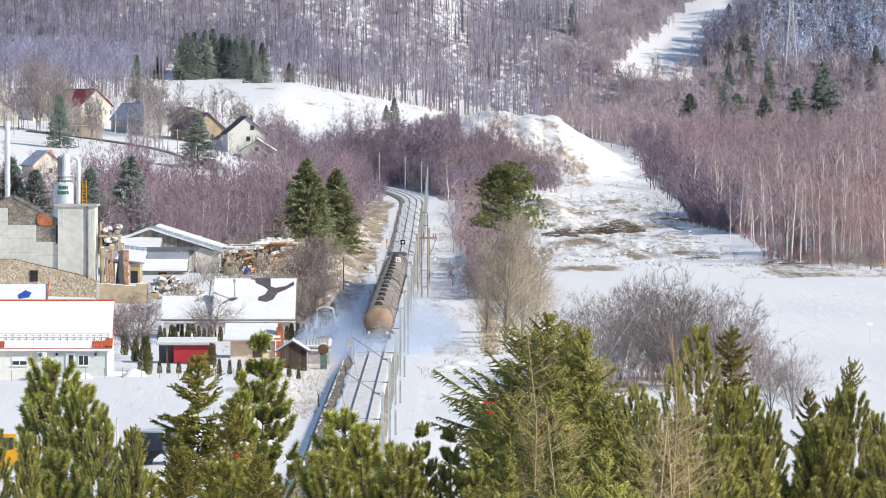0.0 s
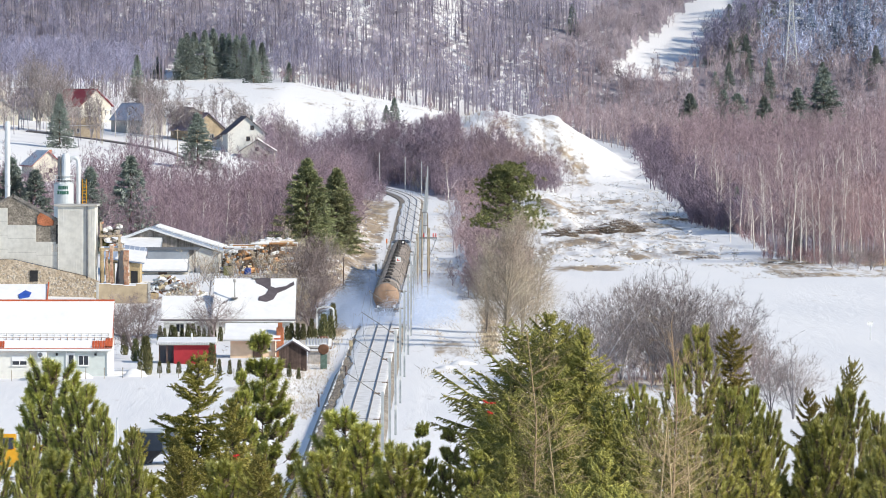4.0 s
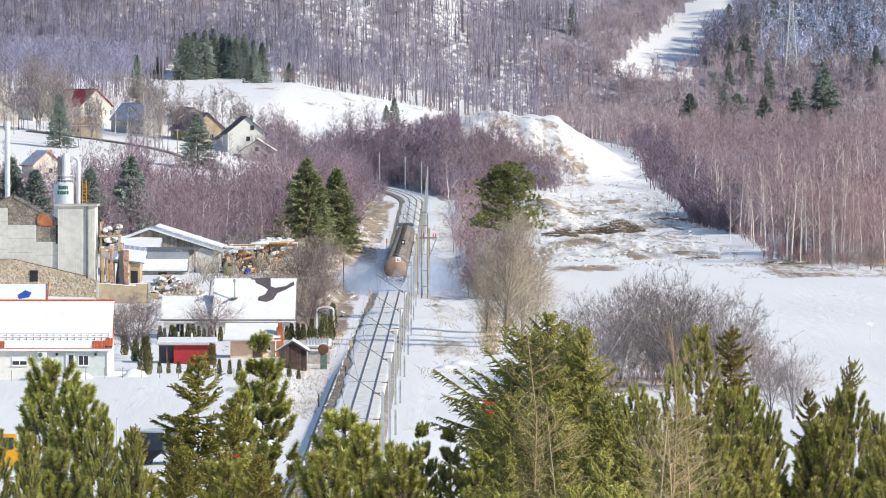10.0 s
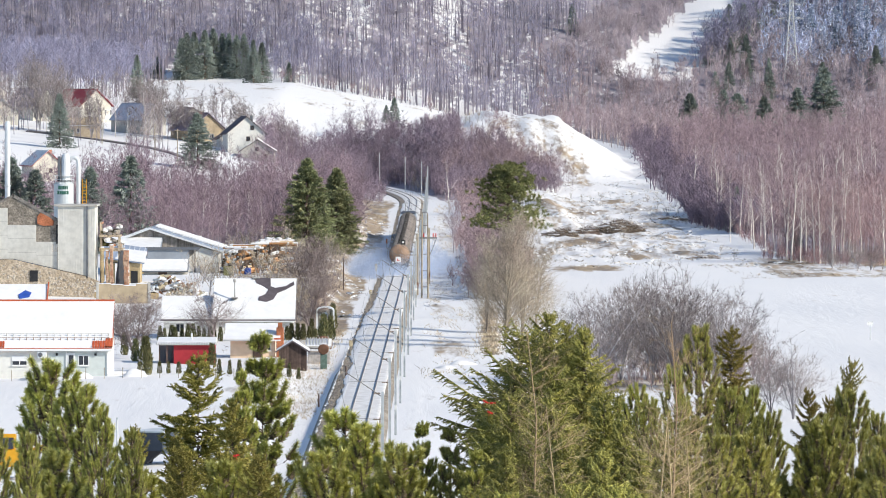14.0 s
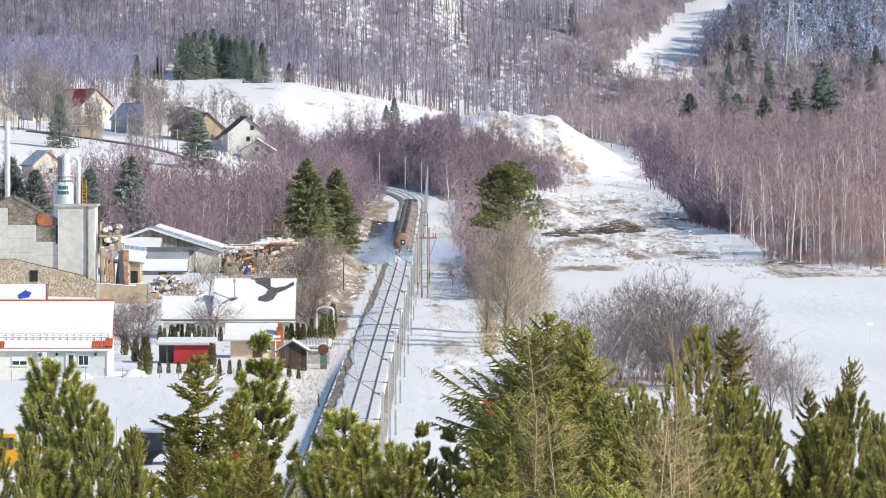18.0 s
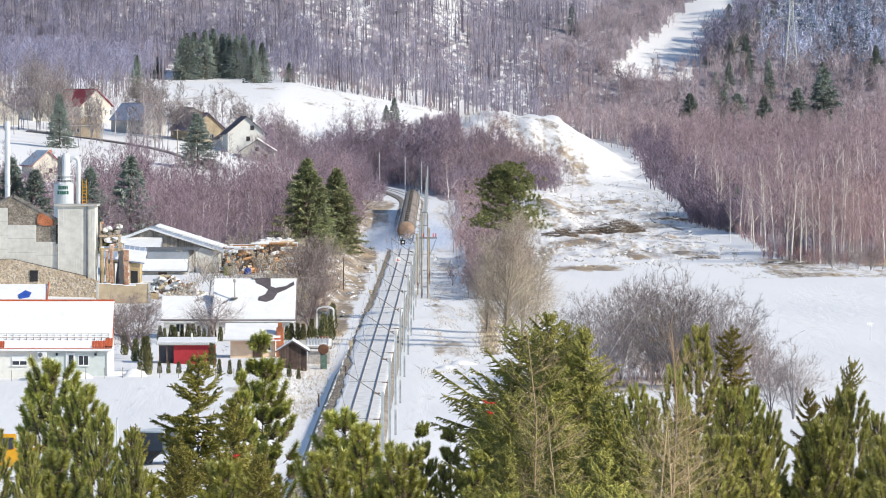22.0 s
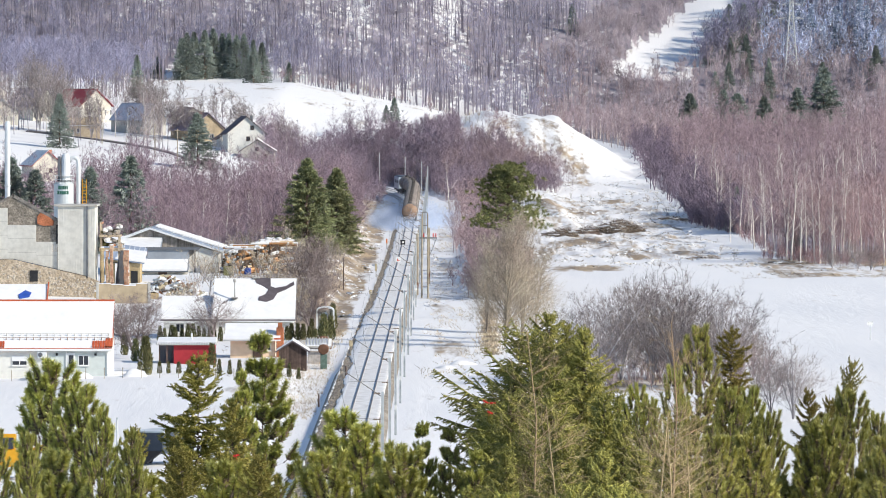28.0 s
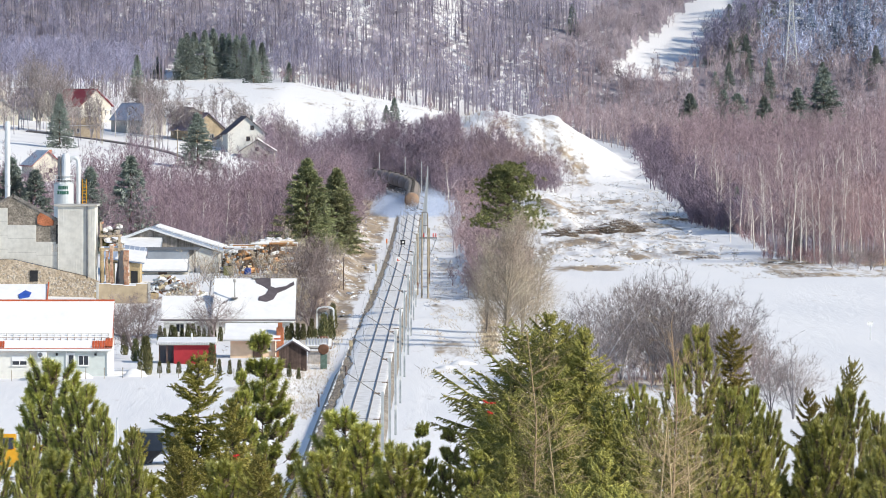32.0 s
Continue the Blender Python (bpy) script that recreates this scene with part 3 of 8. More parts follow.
# ---- woods ----
def woods():
    far = [bare_tree(12, 12, 2, 2, 0.17, 0.3, 1.8, 0.2, 0.075, segs=3, cheap=True, bend=0.025) for _ in range(7)]
    haze = [bare_tree(11, 18, 3, 3, 0.11, 0.25, 1.5, 0.26, 0.085, segs=3, cheap=True) for _ in range(5)]
    birch = [bare_tree(11, 20, 4, 4, 0.055, 0.14, 1.15, 0.30, 0.036, segs=4, cheap=True, bend=0.07) for _ in range(8)]
    dense = [bare_tree(6, 10, 3, 2, 0.05, 0.04, 1.6, 0.34, 0.085, stems=2, segs=2, cheap=True, splay=0.15) for _ in range(5)]
    shrub = [bare_tree(5, 6, 3, 2, 0.05, 0.1, 1.4, 0.4, 0.06, stems=4, segs=2, cheap=True) for _ in range(5)]

    def clearing(x, y):
        return (np.abs(x - 72.0 - (y - 2080) * 0.34) < np.interp(y, [2060, 2090, 2155], [13, 13, 11.5]) + 1.2 * np.sin(y * 0.13) + 0.8 * np.sin(y * 0.31)) & (y > 2062)

    view = lambda x, y: np.abs(x) < y * 0.0725
    X, Y = region(5600, -170, 170, 1968, 2170, lambda x, y: view(x, y) & ~clearing(x, y) & (y > 1975 + 0.1 * x) & (y < 2125 + 0.25 * x) & ~((np.abs(x + 69) < 18) & (y < 2012)) & ~((x > 58 + (y - 2080) * 0.34) & (y < 2108)) & ~((x > 38 + (y - 2080) * 0.34) & (x < 60 + (y - 2080) * 0.34) & (y > 2062)))
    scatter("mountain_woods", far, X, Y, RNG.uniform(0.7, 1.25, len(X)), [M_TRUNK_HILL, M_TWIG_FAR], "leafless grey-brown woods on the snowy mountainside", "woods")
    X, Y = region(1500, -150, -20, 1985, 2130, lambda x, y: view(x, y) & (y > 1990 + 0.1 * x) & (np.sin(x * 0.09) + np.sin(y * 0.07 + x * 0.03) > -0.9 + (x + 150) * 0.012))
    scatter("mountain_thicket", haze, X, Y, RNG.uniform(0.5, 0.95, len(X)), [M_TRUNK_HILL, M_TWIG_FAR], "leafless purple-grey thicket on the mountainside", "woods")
    X, Y = region(900, 30, 90, 2060, 2160, lambda x, y: (x < 69.5 + (y - 2080) * 0.34 - 9.5 + 2.5 * np.sin(y * 0.4)) & (x > 36 + (y - 2080) * 0.34))
    scatter("clearing_brush", dense, X, Y, RNG.uniform(0.6, 1.2, len(X)), [M_TWIG_SLOPE, M_TWIG_SLOPE], "leafless reddish brushwood beside the mountain clearing", "woods")
    X, Y = region(1700, 18, 152, 1760, 2066, lambda x, y: view(x, y) & (x > 30 + (2030 - y) * 0.08) & ~clearing(x, y))
    scatter("foot_woods", haze, X, Y, RNG.uniform(0.5, 0.95, len(X)), [M_TRUNK_BIRCH, M_TWIG_FOOT], "leafless woods at the foot of the mountain", "woods")
    X, Y = region(900, 44, 152, 1890, 2100, lambda x, y: view(x, y) & ~clearing(x, y) & (x > 52 + (y - 2060) * 0.3))
    scatter("slope_brush", dense, X, Y, RNG.uniform(0.9, 1.7, len(X)), [M_TWIG_SLOPE, M_TWIG_SLOPE], "leafless brown and plum brushwood on the lower slope", "woods")
    Y = RNG.uniform(2064, 2165, 150)
    X = 69.5 + (Y - 2080) * 0.34 + 17 + RNG.uniform(0, 9, 150)
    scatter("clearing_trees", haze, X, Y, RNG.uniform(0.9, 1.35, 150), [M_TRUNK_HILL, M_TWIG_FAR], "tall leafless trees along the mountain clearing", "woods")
    frost = [bare_tree(11, 16, 2, 2, 0.10, 0.2, 1.2, 0.28, 0.2, segs=3, cheap=True) for _ in range(4)]
    # trees past the right edge of view are unseen, added to shade the slope
    X, Y = region(520, 96, 205, 2062, 2175, lambda x, y: x > 104 + (y - 2080) * 0.1)
    # frost colour with the blue of haze and shade mixed in
    scatter("frosted_woods", frost, X, Y, RNG.uniform(0.7, 1.2, len(X)), [M_TRUNK_FAR, bark_twig("hazy_frosted_twigs", (0.30, 0.35, 0.50), (0.76, 0.80, 0.91), 0.4)], "leafless woods white with hoarfrost and snow", "woods")
    clump = lambda x, y: np.sin(x * 0.23 + y * 0.013) + np.sin(x * 0.13 - y * 0.021 + 2) + np.sin(y * 0.031 + x * 0.07)
    # birch wood beside the clearing
    X, Y = region(1750, 45, 138, 1110, 1800, lambda x, y: (x > wood_edge(y) + np.where(y > 1235, 7, 0)) & view(x, y) & (clump(x, y) > -1.2))
    scatter("birch_woods", birch, X, Y, (0.85 + 0.2 * clump(X, Y)) * RNG.uniform(0.6, 1.3, len(X)), [M_TRUNK_WOOD, M_TWIG_WOOD], "leafless purple-brown birch wood with pale trunks", "woods")
    X, Y = region(620, 52, 90, 1008, 1100, lambda x, y: (x > wood_edge(y)) & view(x, y) & (clump(x * 2, y * 2) > -1.3))
    scatter("front_birches", birch, X, Y, RNG.uniform(0.55, 1.25, len(X)), [M_TRUNK_WOOD, M_TWIG_FRONT], "leafless reddish young birches along the wood's edge", "woods")
    X, Y = RNG.uniform(53, 84, 230), RNG.uniform(-7, 9, 230)
    Y = 1042 - (X - 56) * 1.9 + Y
    X2, Y2 = RNG.uniform(-1.0, 2.5, 40), RNG.uniform(1060, 1200, 40)
    X, Y = np.concatenate([X, X2 + wood_edge(Y2)]), np.concatenate([Y, Y2])
    scatter("edge_bushes", dense, X, Y, RNG.uniform(0.2, 0.55, len(X)), [M_TWIG_FRONT, M_TWIG_FRONT], "reddish leafless bushes at the foot of the birches", "woods")
    # thicket behind the yards
    X, Y = region(2300, -102, -10, 985, 1430, lambda x, y: view(x, y) & (x < np.interp(y, [985, 1080, 1300, 1430], [-26, -14, -17, -24])) & (y < np.interp(x, [-102, -60, -45, -30], [1195, 1210, 1250, 1340])))
    scatter("birch_thicket", birch, X, Y, (0.88 + 0.12 * clump(X, Y)) * RNG.uniform(0.65, 1.2, len(X)), [M_TRUNK_WOOD, M_TWIG_MIX], "leafless reddish thicket of young birches", "woods")
    X, Y = region(2000, -43, 15, 1425, 1695, lambda x, y: ((x > track_x(y) + 8) | (x < track_x(y) - 6) | (y > 1580)) & ~((x > 4) & (y < 1480)) & (y < np.interp(x, [-52, -40, -25, -14, -4, 15], [1560, 1630, 1665, 1655, 1610, 1555])))
    scatter("bend_thicket", dense + birch[:3], X, Y, RNG.uniform(0.45, 0.85, len(X)), [M_TWIG_PLUM, M_TWIG_PLUM], "leafless purple-brown thicket round the railway bend", "woods")
    X, Y = region(1100, -102, -10, 985, 1420, lambda x, y: view(x, y) & (x < np.interp(y, [985, 1080, 1300, 1430], [-27, -15, -18, -25])) & (y < np.interp(x, [-102, -60, -45, -30], [1200, 1215, 1255, 1340])))
    scatter("thicket_undergrowth", dense, X, Y, RNG.uniform(0.5, 1.05, len(X)), [M_TWIG_PLUM, M_TWIG_PLUM], "leafless purple-brown undergrowth in the birch thicket", "woods")
    X, Y = region(560, 1, 17, 830, 1540, lambda x, y: (x > 2.6 + (y - 820) * 0.003 + 1.3 * np.sin(y * 0.027) + 0.9 * np.sin(y * 0.061 + 1)) & (x < 12 + (y - 820) * 0.004))
    scatter("trackside_thicket", dense + birch[:2], X, Y, RNG.uniform(0.5, 0.95, len(X)), [M_TWIG_RED, M_TWIG_RED], "leafless reddish shrubs along the railway path", "woods")
    X, Y = region(460, 4.0, 11, 830, 1060, lambda x, y: x > 4.0 + (y - 830) * 0.004)
    scatter("path_thicket", dense, X, Y, RNG.uniform(0.7, 1.2, len(X)), [M_TWIG_MIX, M_TWIG_RED], "dense reddish-brown thicket beside the railway path", "woods")
    X, Y = region(190, -32, -14, 730, 1300, lambda x, y: x < np.interp(y, [720, 1300], [-15.5, -14.5]))
    scatter("bank_scrub", shrub, X, Y, RNG.uniform(0.4, 1.0, len(X)), [M_TRUNK_FAR, M_TWIG_BROWN], "leafless scrub on the railway bank", "woods")
    X, Y = region(1000, -122, -34, 1405, 1720, lambda x, y: view(x, y) & (np.sin(x * 0.37 + 1) + np.sin(y * 0.05 + x * 0.1) > 0.1) & (y < np.interp(x, [-122, -90, -60, -30], [1720, 1640, 1560, 1480])))
    scatter("village_trees", haze, X, Y, RNG.uniform(0.35, 0.95, len(X)), [M_TRUNK_HILL, M_TWIG_GREY], "leafless garden trees among the village houses", "woods")
    X, Y = region(420, -135, -84, 1640, 1990, lambda x, y: view(x, y) & (x < -86 - (y - 1640) * 0.012))
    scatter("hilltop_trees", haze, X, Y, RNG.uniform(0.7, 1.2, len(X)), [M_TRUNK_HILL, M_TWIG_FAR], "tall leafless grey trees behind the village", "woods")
    X, Y = region(120, -60, -2, 1880, 1985, lambda x, y: (y > 1955) | (x > -8))
    scatter("hill_scrub", shrub, X, Y, RNG.uniform(0.4, 0.9, len(X)), [M_TRUNK_FAR, M_TWIG_RED], "leafless scrub along the top of the snowy hill", "woods")
    X, Y = region(220, 9, 31, 570, 650, lambda x, y: y > 575)
    scatter("field_scrub", shrub, X, Y, RNG.uniform(0.3, 0.8, len(X)), [M_TWIG_RED, M_TWIG_GREY], "leafless grey scrub at the edge of the field", "woods")
    X, Y = region(2600, 45, 120, 1000, 1880, lambda x, y: (x > wood_edge(y) - 0.8) & view(x, y) & (x < wood_edge(y) + np.where(y < 1060, 60, 12)))
    tall = np.interp(Y, [1000, 1150, 1225, 1260, 1350, 1500, 1880], [0.3, 0.4, 0.5, 1.25, 1.35, 1.75, 1.3])
    scatter("wood_edge_scrub", dense, X, Y, tall * RNG.uniform(0.55, 1.0, len(X)), [M_TWIG_EDGE, M_TWIG_EDGE], "leafless plum undergrowth at the wood's edge, darkened as in shade", "woods")
    X, Y = region(900, 47, 66, 1195, 1350, lambda x, y: (x > wood_edge(y) - 1.0) & (x < wood_edge(y) + 9))
    scatter("wood_corner_thicket", dense, X, Y, RNG.uniform(0.8, 1.4, len(X)), [M_TWIG_EDGE, M_TWIG_EDGE], "purple leafless thicket at the wood's corner, darkened as in shade", "woods")
    X, Y = region(850, 0, 32, 1490, 1660, lambda x, y: (x < 31 - (y - 1490) * 0.1 + 3 * np.sin(y)) & ((y < 1605) | (np.abs(x - 15) < 5)))
    scatter("heap_scrub", birch, X, Y, RNG.uniform(0.6, 1.1, len(X)) * np.interp(Y, [1490, 1560, 1600, 1660], [0.85, 0.6, 0.35, 0.3]), [M_TWIG_PLUM, M_TWIG_RED], "leafless scrub and young trees on the spoil heap", "woods")
    X, Y = region(900, -2, 27, 1470, 1585, lambda x, y: x < 27 - (y - 1470) * 0.09 + 2 * np.sin(y * 0.3))
    scatter("heap_undergrowth", dense, X, Y, RNG.uniform(0.6, 1.15, len(X)), [M_TWIG_PLUM, M_TWIG_PLUM], "dense purple-brown undergrowth below the spoil heap", "woods")
    X, Y = region(800, -32, 4, 1560, 1650, lambda x, y: (x > track_x(y) + 8) | (y > 1590))
    scatter("bend_undergrowth", dense, X, Y, RNG.uniform(0.55, 0.95, len(X)), [M_TWIG_PLUM, M_TWIG_PLUM], "dense purple-brown undergrowth behind the railway bend", "woods")
    X, Y = region(150, -30, 12, 1500, 1640, lambda x, y: ((x > track_x(y) + 7) | (y > 1590)))
    scatter("bend_scrub", shrub, X, Y, RNG.uniform(0.35, 0.75, len(X)), [M_TRUNK_FAR, M_TWIG_BROWN], "leafless brown scrub behind the railway bend", "woods")
    # dry grass on the banks
    n = 24000
    Y = RNG.uniform(600, 1450, n)
    left = RNG.uniform(0, 1, n) < 0.6
    X = track_x(Y) + np.where(left, -5.5 - 9 * RNG.beta(1.3, 2, n), 4.4 + 8 * RNG.beta(1.3, 2.2, n))
    X = np.where(RNG.uniform(0, 1, n) < 0.2, RNG.uniform(10, 40, n), X)
    keep = (np.sin(X * 1.7 + Y * 0.11) + np.sin(X * 0.6 - Y * 0.05 + 1) + 0.5 * np.sin(Y * 0.31)) > 0.35
    keep &= (X < 9) | (np.abs(Y - 990 - X) < 22)
    X, Y = X[keep], Y[keep]
    Y5 = RNG.uniform(540, 720, 4200)
    Y2, Y4 = RNG.uniform(655, 800, 5000), 1035 + RNG.normal(0, 16, 2600)
    X = np.concatenate([X, 5.0 + (Y2 - 640) * 0.004 + RNG.normal(0, 0.6, 5000), RNG.uniform(67, 92, 2600), track_x(Y5) - 4.2 - 8 * RNG.beta(1.2, 1.8, 4200)])
    Y = np.concatenate([Y, Y2, Y4, Y5])
    B = np.stack([X, Y, land(X, Y) - 0.05], 1)
    V, F = spikes(B, B + np.stack([RNG.normal(0, 0.2, len(X)), RNG.normal(0, 0.2, len(X)), RNG.uniform(0.15, 0.45, len(X)) * np.where(X > 60, 2.6, 1.0)], 1), np.where(X > 60, 0.13, np.where((X > 2) & (X < 8), 0.085, 0.06)))
    tagged(new("dry_grass", np_mesh("dry_grass", V, F, [M_STRAW])), "tufts of dry straw-coloured grass on the banks", "grass", kind="stuff")
    # twigs, clods and debris strewn over the cleared strip and the path
    def strewn(n, x0, x1, y0, y1):
        X, Y = RNG.uniform(x0, x1, n), RNG.uniform(y0, y1, n)
        k = np.sin(X * 0.9 + Y * 0.05) + np.sin(X * 0.35 - Y * 0.09 + 1) + np.sin(Y * 0.16 + X * 0.2) > 0.3
        return X[k], Y[k]
    lots = [strewn(9000, 9, 51, 1010, 1560), strewn(1700, -2, 6, 760, 1300), strewn(2500, -24, -11, 640, 1300), strewn(1800, 44, 90, 940, 1030)]
    X, Y = np.concatenate([a for a, _ in lots]), np.concatenate([b for _, b in lots])
    B = np.stack([X, Y, land(X, Y) - 0.03], 1)
    V, F = spikes(B, B + np.stack([RNG.normal(0, 0.45, len(X)), RNG.normal(0, 0.6, len(X)), RNG.uniform(0.02, 0.35, len(X))], 1), np.interp(Y, [700, 1000], [0.045, 0.13]))
    tagged(new("strewn_twigs", np_mesh("strewn_twigs", V, F, [M_TWIG_BROWN])), "brown twigs and debris strewn over trodden snow", "debris", kind="stuff")
    lots = [strewn(2600, 8, 52, 1000, 1580), strewn(280, -2.4, 5.5, 800, 1350), strewn(500, -22, -11, 760, 1300)]
    X, Y = np.concatenate([a for a, _ in lots]), np.concatenate([b for _, b in lots])
    S = np.stack([X, Y, land(X, Y) - 0.1], 1)
    V, F = cones(S, S + np.stack([RNG.normal(0, 0.1, len(X)), RNG.normal(0, 0.1, len(X)), RNG.uniform(0.18, 0.4, len(X))], 1), RNG.uniform(0.25, 0.8, len(X)))
    tagged(new("snow_clods", np_mesh("snow_clods", V, F, [M_SNOW])), "small lumps of churned-up snow", "snow lumps", kind="stuff")
    X, Y = region(150, 10, 50, 1030, 1500, lambda x, y: (x < 20) | (x > 42) | (np.sin(y * 0.08) > 0.7))
    scatter("strip_scrub", shrub, X, Y, RNG.uniform(0.12, 0.4, len(X)), [M_TRUNK_FAR, M_TWIG_BROWN], "low brown scrub on the cleared strip", "woods")
    X, Y = region(60, 78, 96, 985, 1040, lambda x, y: y > 0)
    scatter("straw_scrub", shrub, X, Y, RNG.uniform(0.15, 0.35, len(X)), [M_TRUNK_FAR, M_TWIG_BROWN], "straw-brown dry scrub along the wood's edge", "woods")


woods()


# ---- railway ----
def railway():
    tr = thing("railway_track", pose(0, 0, 0), "single railway track on a ballast bed half buried in snow", "railway track")
    ys = np.concatenate([np.arange(385, 1400, 15), np.arange(1400, 1801, 6)]).astype(float)
    xs, zs = track_x(ys), track_z(ys)

    def sweep(profile, dx=0.0):
        k = len(profile)
        V = np.concatenate([np.stack([xs + dx + px, ys, zs + pz], 1)[:, None] for px, pz in profile], 1).reshape(-1, 3)
        n = len(ys)
        F = [(i * k + j, i * k + j + 1, (i + 1) * k + j + 1, (i + 1) * k + j) for i in range(n - 1) for j in range(k - 1)]
        b = MB()
        b.add(V, F)
        return b
    part("ballast_bed", sweep([(-3.7, -1.0), (-2.9, -0.42), (-1.9, -0.22), (1.7, -0.23), (2.0, -0.28), (3.2, -0.9)]), M_BALLAST, tr, "grey stone ballast")
    part("snow_layer", sweep([(-2.05, -0.3), (-1.9, -0.17), (-1.5, -0.13), (-0.9, -0.105), (0.5, -0.10), (0.9, -0.105), (1.4, -0.12), (1.6, -0.16), (1.75, -0.32)]), M_TRODDEN, tr, "trodden snow between the rails")
    # snow drifted over the shoulder, leaving the stones bare in places
    yd = np.arange(385, 1400, 2.5)
    xd, zd = track_x(yd), track_z(yd)
    reach = np.interp(yd, [400, 630, 645, 700, 770, 800, 1000, 1450], [0.45, 0.5, 0.95, 1.15, 1.05, 0.45, 0.6, 0.7])
    reach = np.maximum(0.0, reach + 0.05 * np.sin(yd * 0.31) + 0.1 * np.sin(yd * 0.117 + 1) + RNG.uniform(-0.14, 0.14, len(yd)))
    out = np.clip(reach, 0, 1.5)
    bed = lambda d: np.interp(d, [1.8, 1.9, 2.9, 3.7], [-0.22, -0.22, -0.42, -1.0])
    V = np.concatenate([np.stack([xd - 1.8 - out * f, yd, zd + bed(1.8 + out * f) + lift], 1)[:, None] for f, lift in ((0, 0.1), (0.5, 0.11), (0.85, 0.09), (1.0, -0.06))], 1).reshape(-1, 3)
    drift = MB()
    drift.add(V, [(i * 4 + j, i * 4 + j + 1, (i + 1) * 4 + j + 1, (i + 1) * 4 + j) for i in range(len(yd) - 1) for j in range(3)])
    part("snow_drift", drift, M_SNOW, tr, "snow drifted over the ballast shoulder")
    for s in (-0.7525, 0.7525):
        part("rail", sweep([(s - 0.075, -0.2), (s - 0.06, -0.17), (s - 0.02, -0.12), (s - 0.036, 0.0), (s + 0.036, 0.0), (s + 0.02, -0.12), (s + 0.06, -0.17), (s + 0.075, -0.2)]), M_RAIL, tr, "rusty steel rail")
    n = 7000
    Y = 400 + 990 * RNG.uniform(0, 1, n) ** 1.3
    u = RNG.uniform(0, 1, n)
    bare = 1.35 * u > np.interp(Y, yd, out) - 0.1 + 0.35 * (RNG.uniform(0, 1, n) < 0.12)
    Y, u, n = Y[bare], u[bare], int(bare.sum())
    B = np.stack([track_x(Y) - 1.95 - 1.35 * u, Y, track_z(Y) - 0.24 - 0.36 * u], 1)
    for mm, q, lab in ((M_BALLAST, u < 0.9, "loose ballast stones along the shoulder"), (M_SNOW, u >= 0.9, "lumps of snow along the ballast foot")):
        V, F = cones(B[q], B[q] + RNG.normal(0, 0.05, (q.sum(), 3)) + np.array([0, 0, 0.14]), RNG.uniform(0.07, 0.2, q.sum()))
        tagged(new("ballast_stones" if mm is M_BALLAST else "ballast_snow", np_mesh("stones", V, F, [mm])), lab, "ballast", kind="stuff")
    # wires
    w = thing("catenary_wires", pose(0, 0, 0), "overhead contact and carrier wires above the track", "wires")
    for nm, hz, sag in (("contact_wire", 6.0, 0.0), ("carrier_wire", 9.2, 1.0)):
        b = MB()
        pts = []
        for i in range(26):
            for q in np.linspace(0, 1, 6)[:-1]:
                y = 402 + 50 * (i + q)
                pts.append((float(track_x(y)) + 0.15 * (1 if i % 2 else -1) * (1 - 2 * q), y, float(track_z(y)) + hz - sag * 4 * q * (1 - q)))
        b.tube(pts, 0.007, 4)
        part(nm, b, M_WIRE, w)


railway()


def catenary_mast():
    """Mast with an upward cantilever; origin on the ground, track towards -x."""
    m = thing("catenary_mast", pose(0, 0, 0), "grey steel railway mast carrying an overhead wire arm", "mast", "masts along the railway")
    part("pole", MB().prism([(-0.1, -0.09), (-0.07, -0.09), (-0.07, -0.015), (0.07, -0.015), (0.07, -0.09), (0.1, -0.09), (0.1, 0.09), (0.07, 0.09), (0.07, 0.015), (-0.07, 0.015), (-0.07, 0.09), (-0.1, 0.09)], -0.9, 7.9), M_MAST, m)
    part("foundation", MB().box(-0.35, -0.35, -1.2, 0.35, 0.35, -0.45, 0.06), M_MAST_OLD, m, "concrete foundation block")
    part("cantilever_tube", MB().tube([(-0.1, 0, 7.6), (-1.4, 0, 8.5), (-2.7, 0, 9.35)], 0.03, 6), M_WIRE, m)
    part("steady_arm", MB().tube([(-0.1, 0, 6.1), (-1.6, 0, 6.2), (-3.0, 0, 6.15)], 0.016, 5), M_WIRE, m)
    part("registration_tube", MB().tube([(-2.65, 0, 9.25), (-2.5, 0, 7.4), (-2.2, 0, 6.2)], 0.012, 4), M_WIRE, m)
    for k in ((-0.35, 7.78), (-0.35, 6.12)):
        part("insulator", MB().lathe([(0.03, -0.22), (0.06, -0.15), (0.035, -0.1), (0.06, 0), (0.035, 0.05), (0.06, 0.15), (0.03, 0.22)], 8, "x", (k[0], 0, k[1])), M_INSUL, m)
    part("number_plate", MB().box(-0.1, -0.13, 1.6, 0.1, -0.1, 1.95, 0.02), M_LAMP_WHITE, m)
    return m


def masts():
    a = catenary_mast()
    first = True
    for i in range(-1, 26):
        y = 452 + 50.2 * i
        if y > 1750:
            break
        x = float(track_x(y)) + 3.15
        p = pose(x, y, float(track_z(y)) - 0.1, 0, 0, math.degrees(max(0, y - CURVE_Y) / CURVE_R))
        if first:
            a.matrix_basis, first = p, False
        else:
            copy_thing(a, p)


masts()


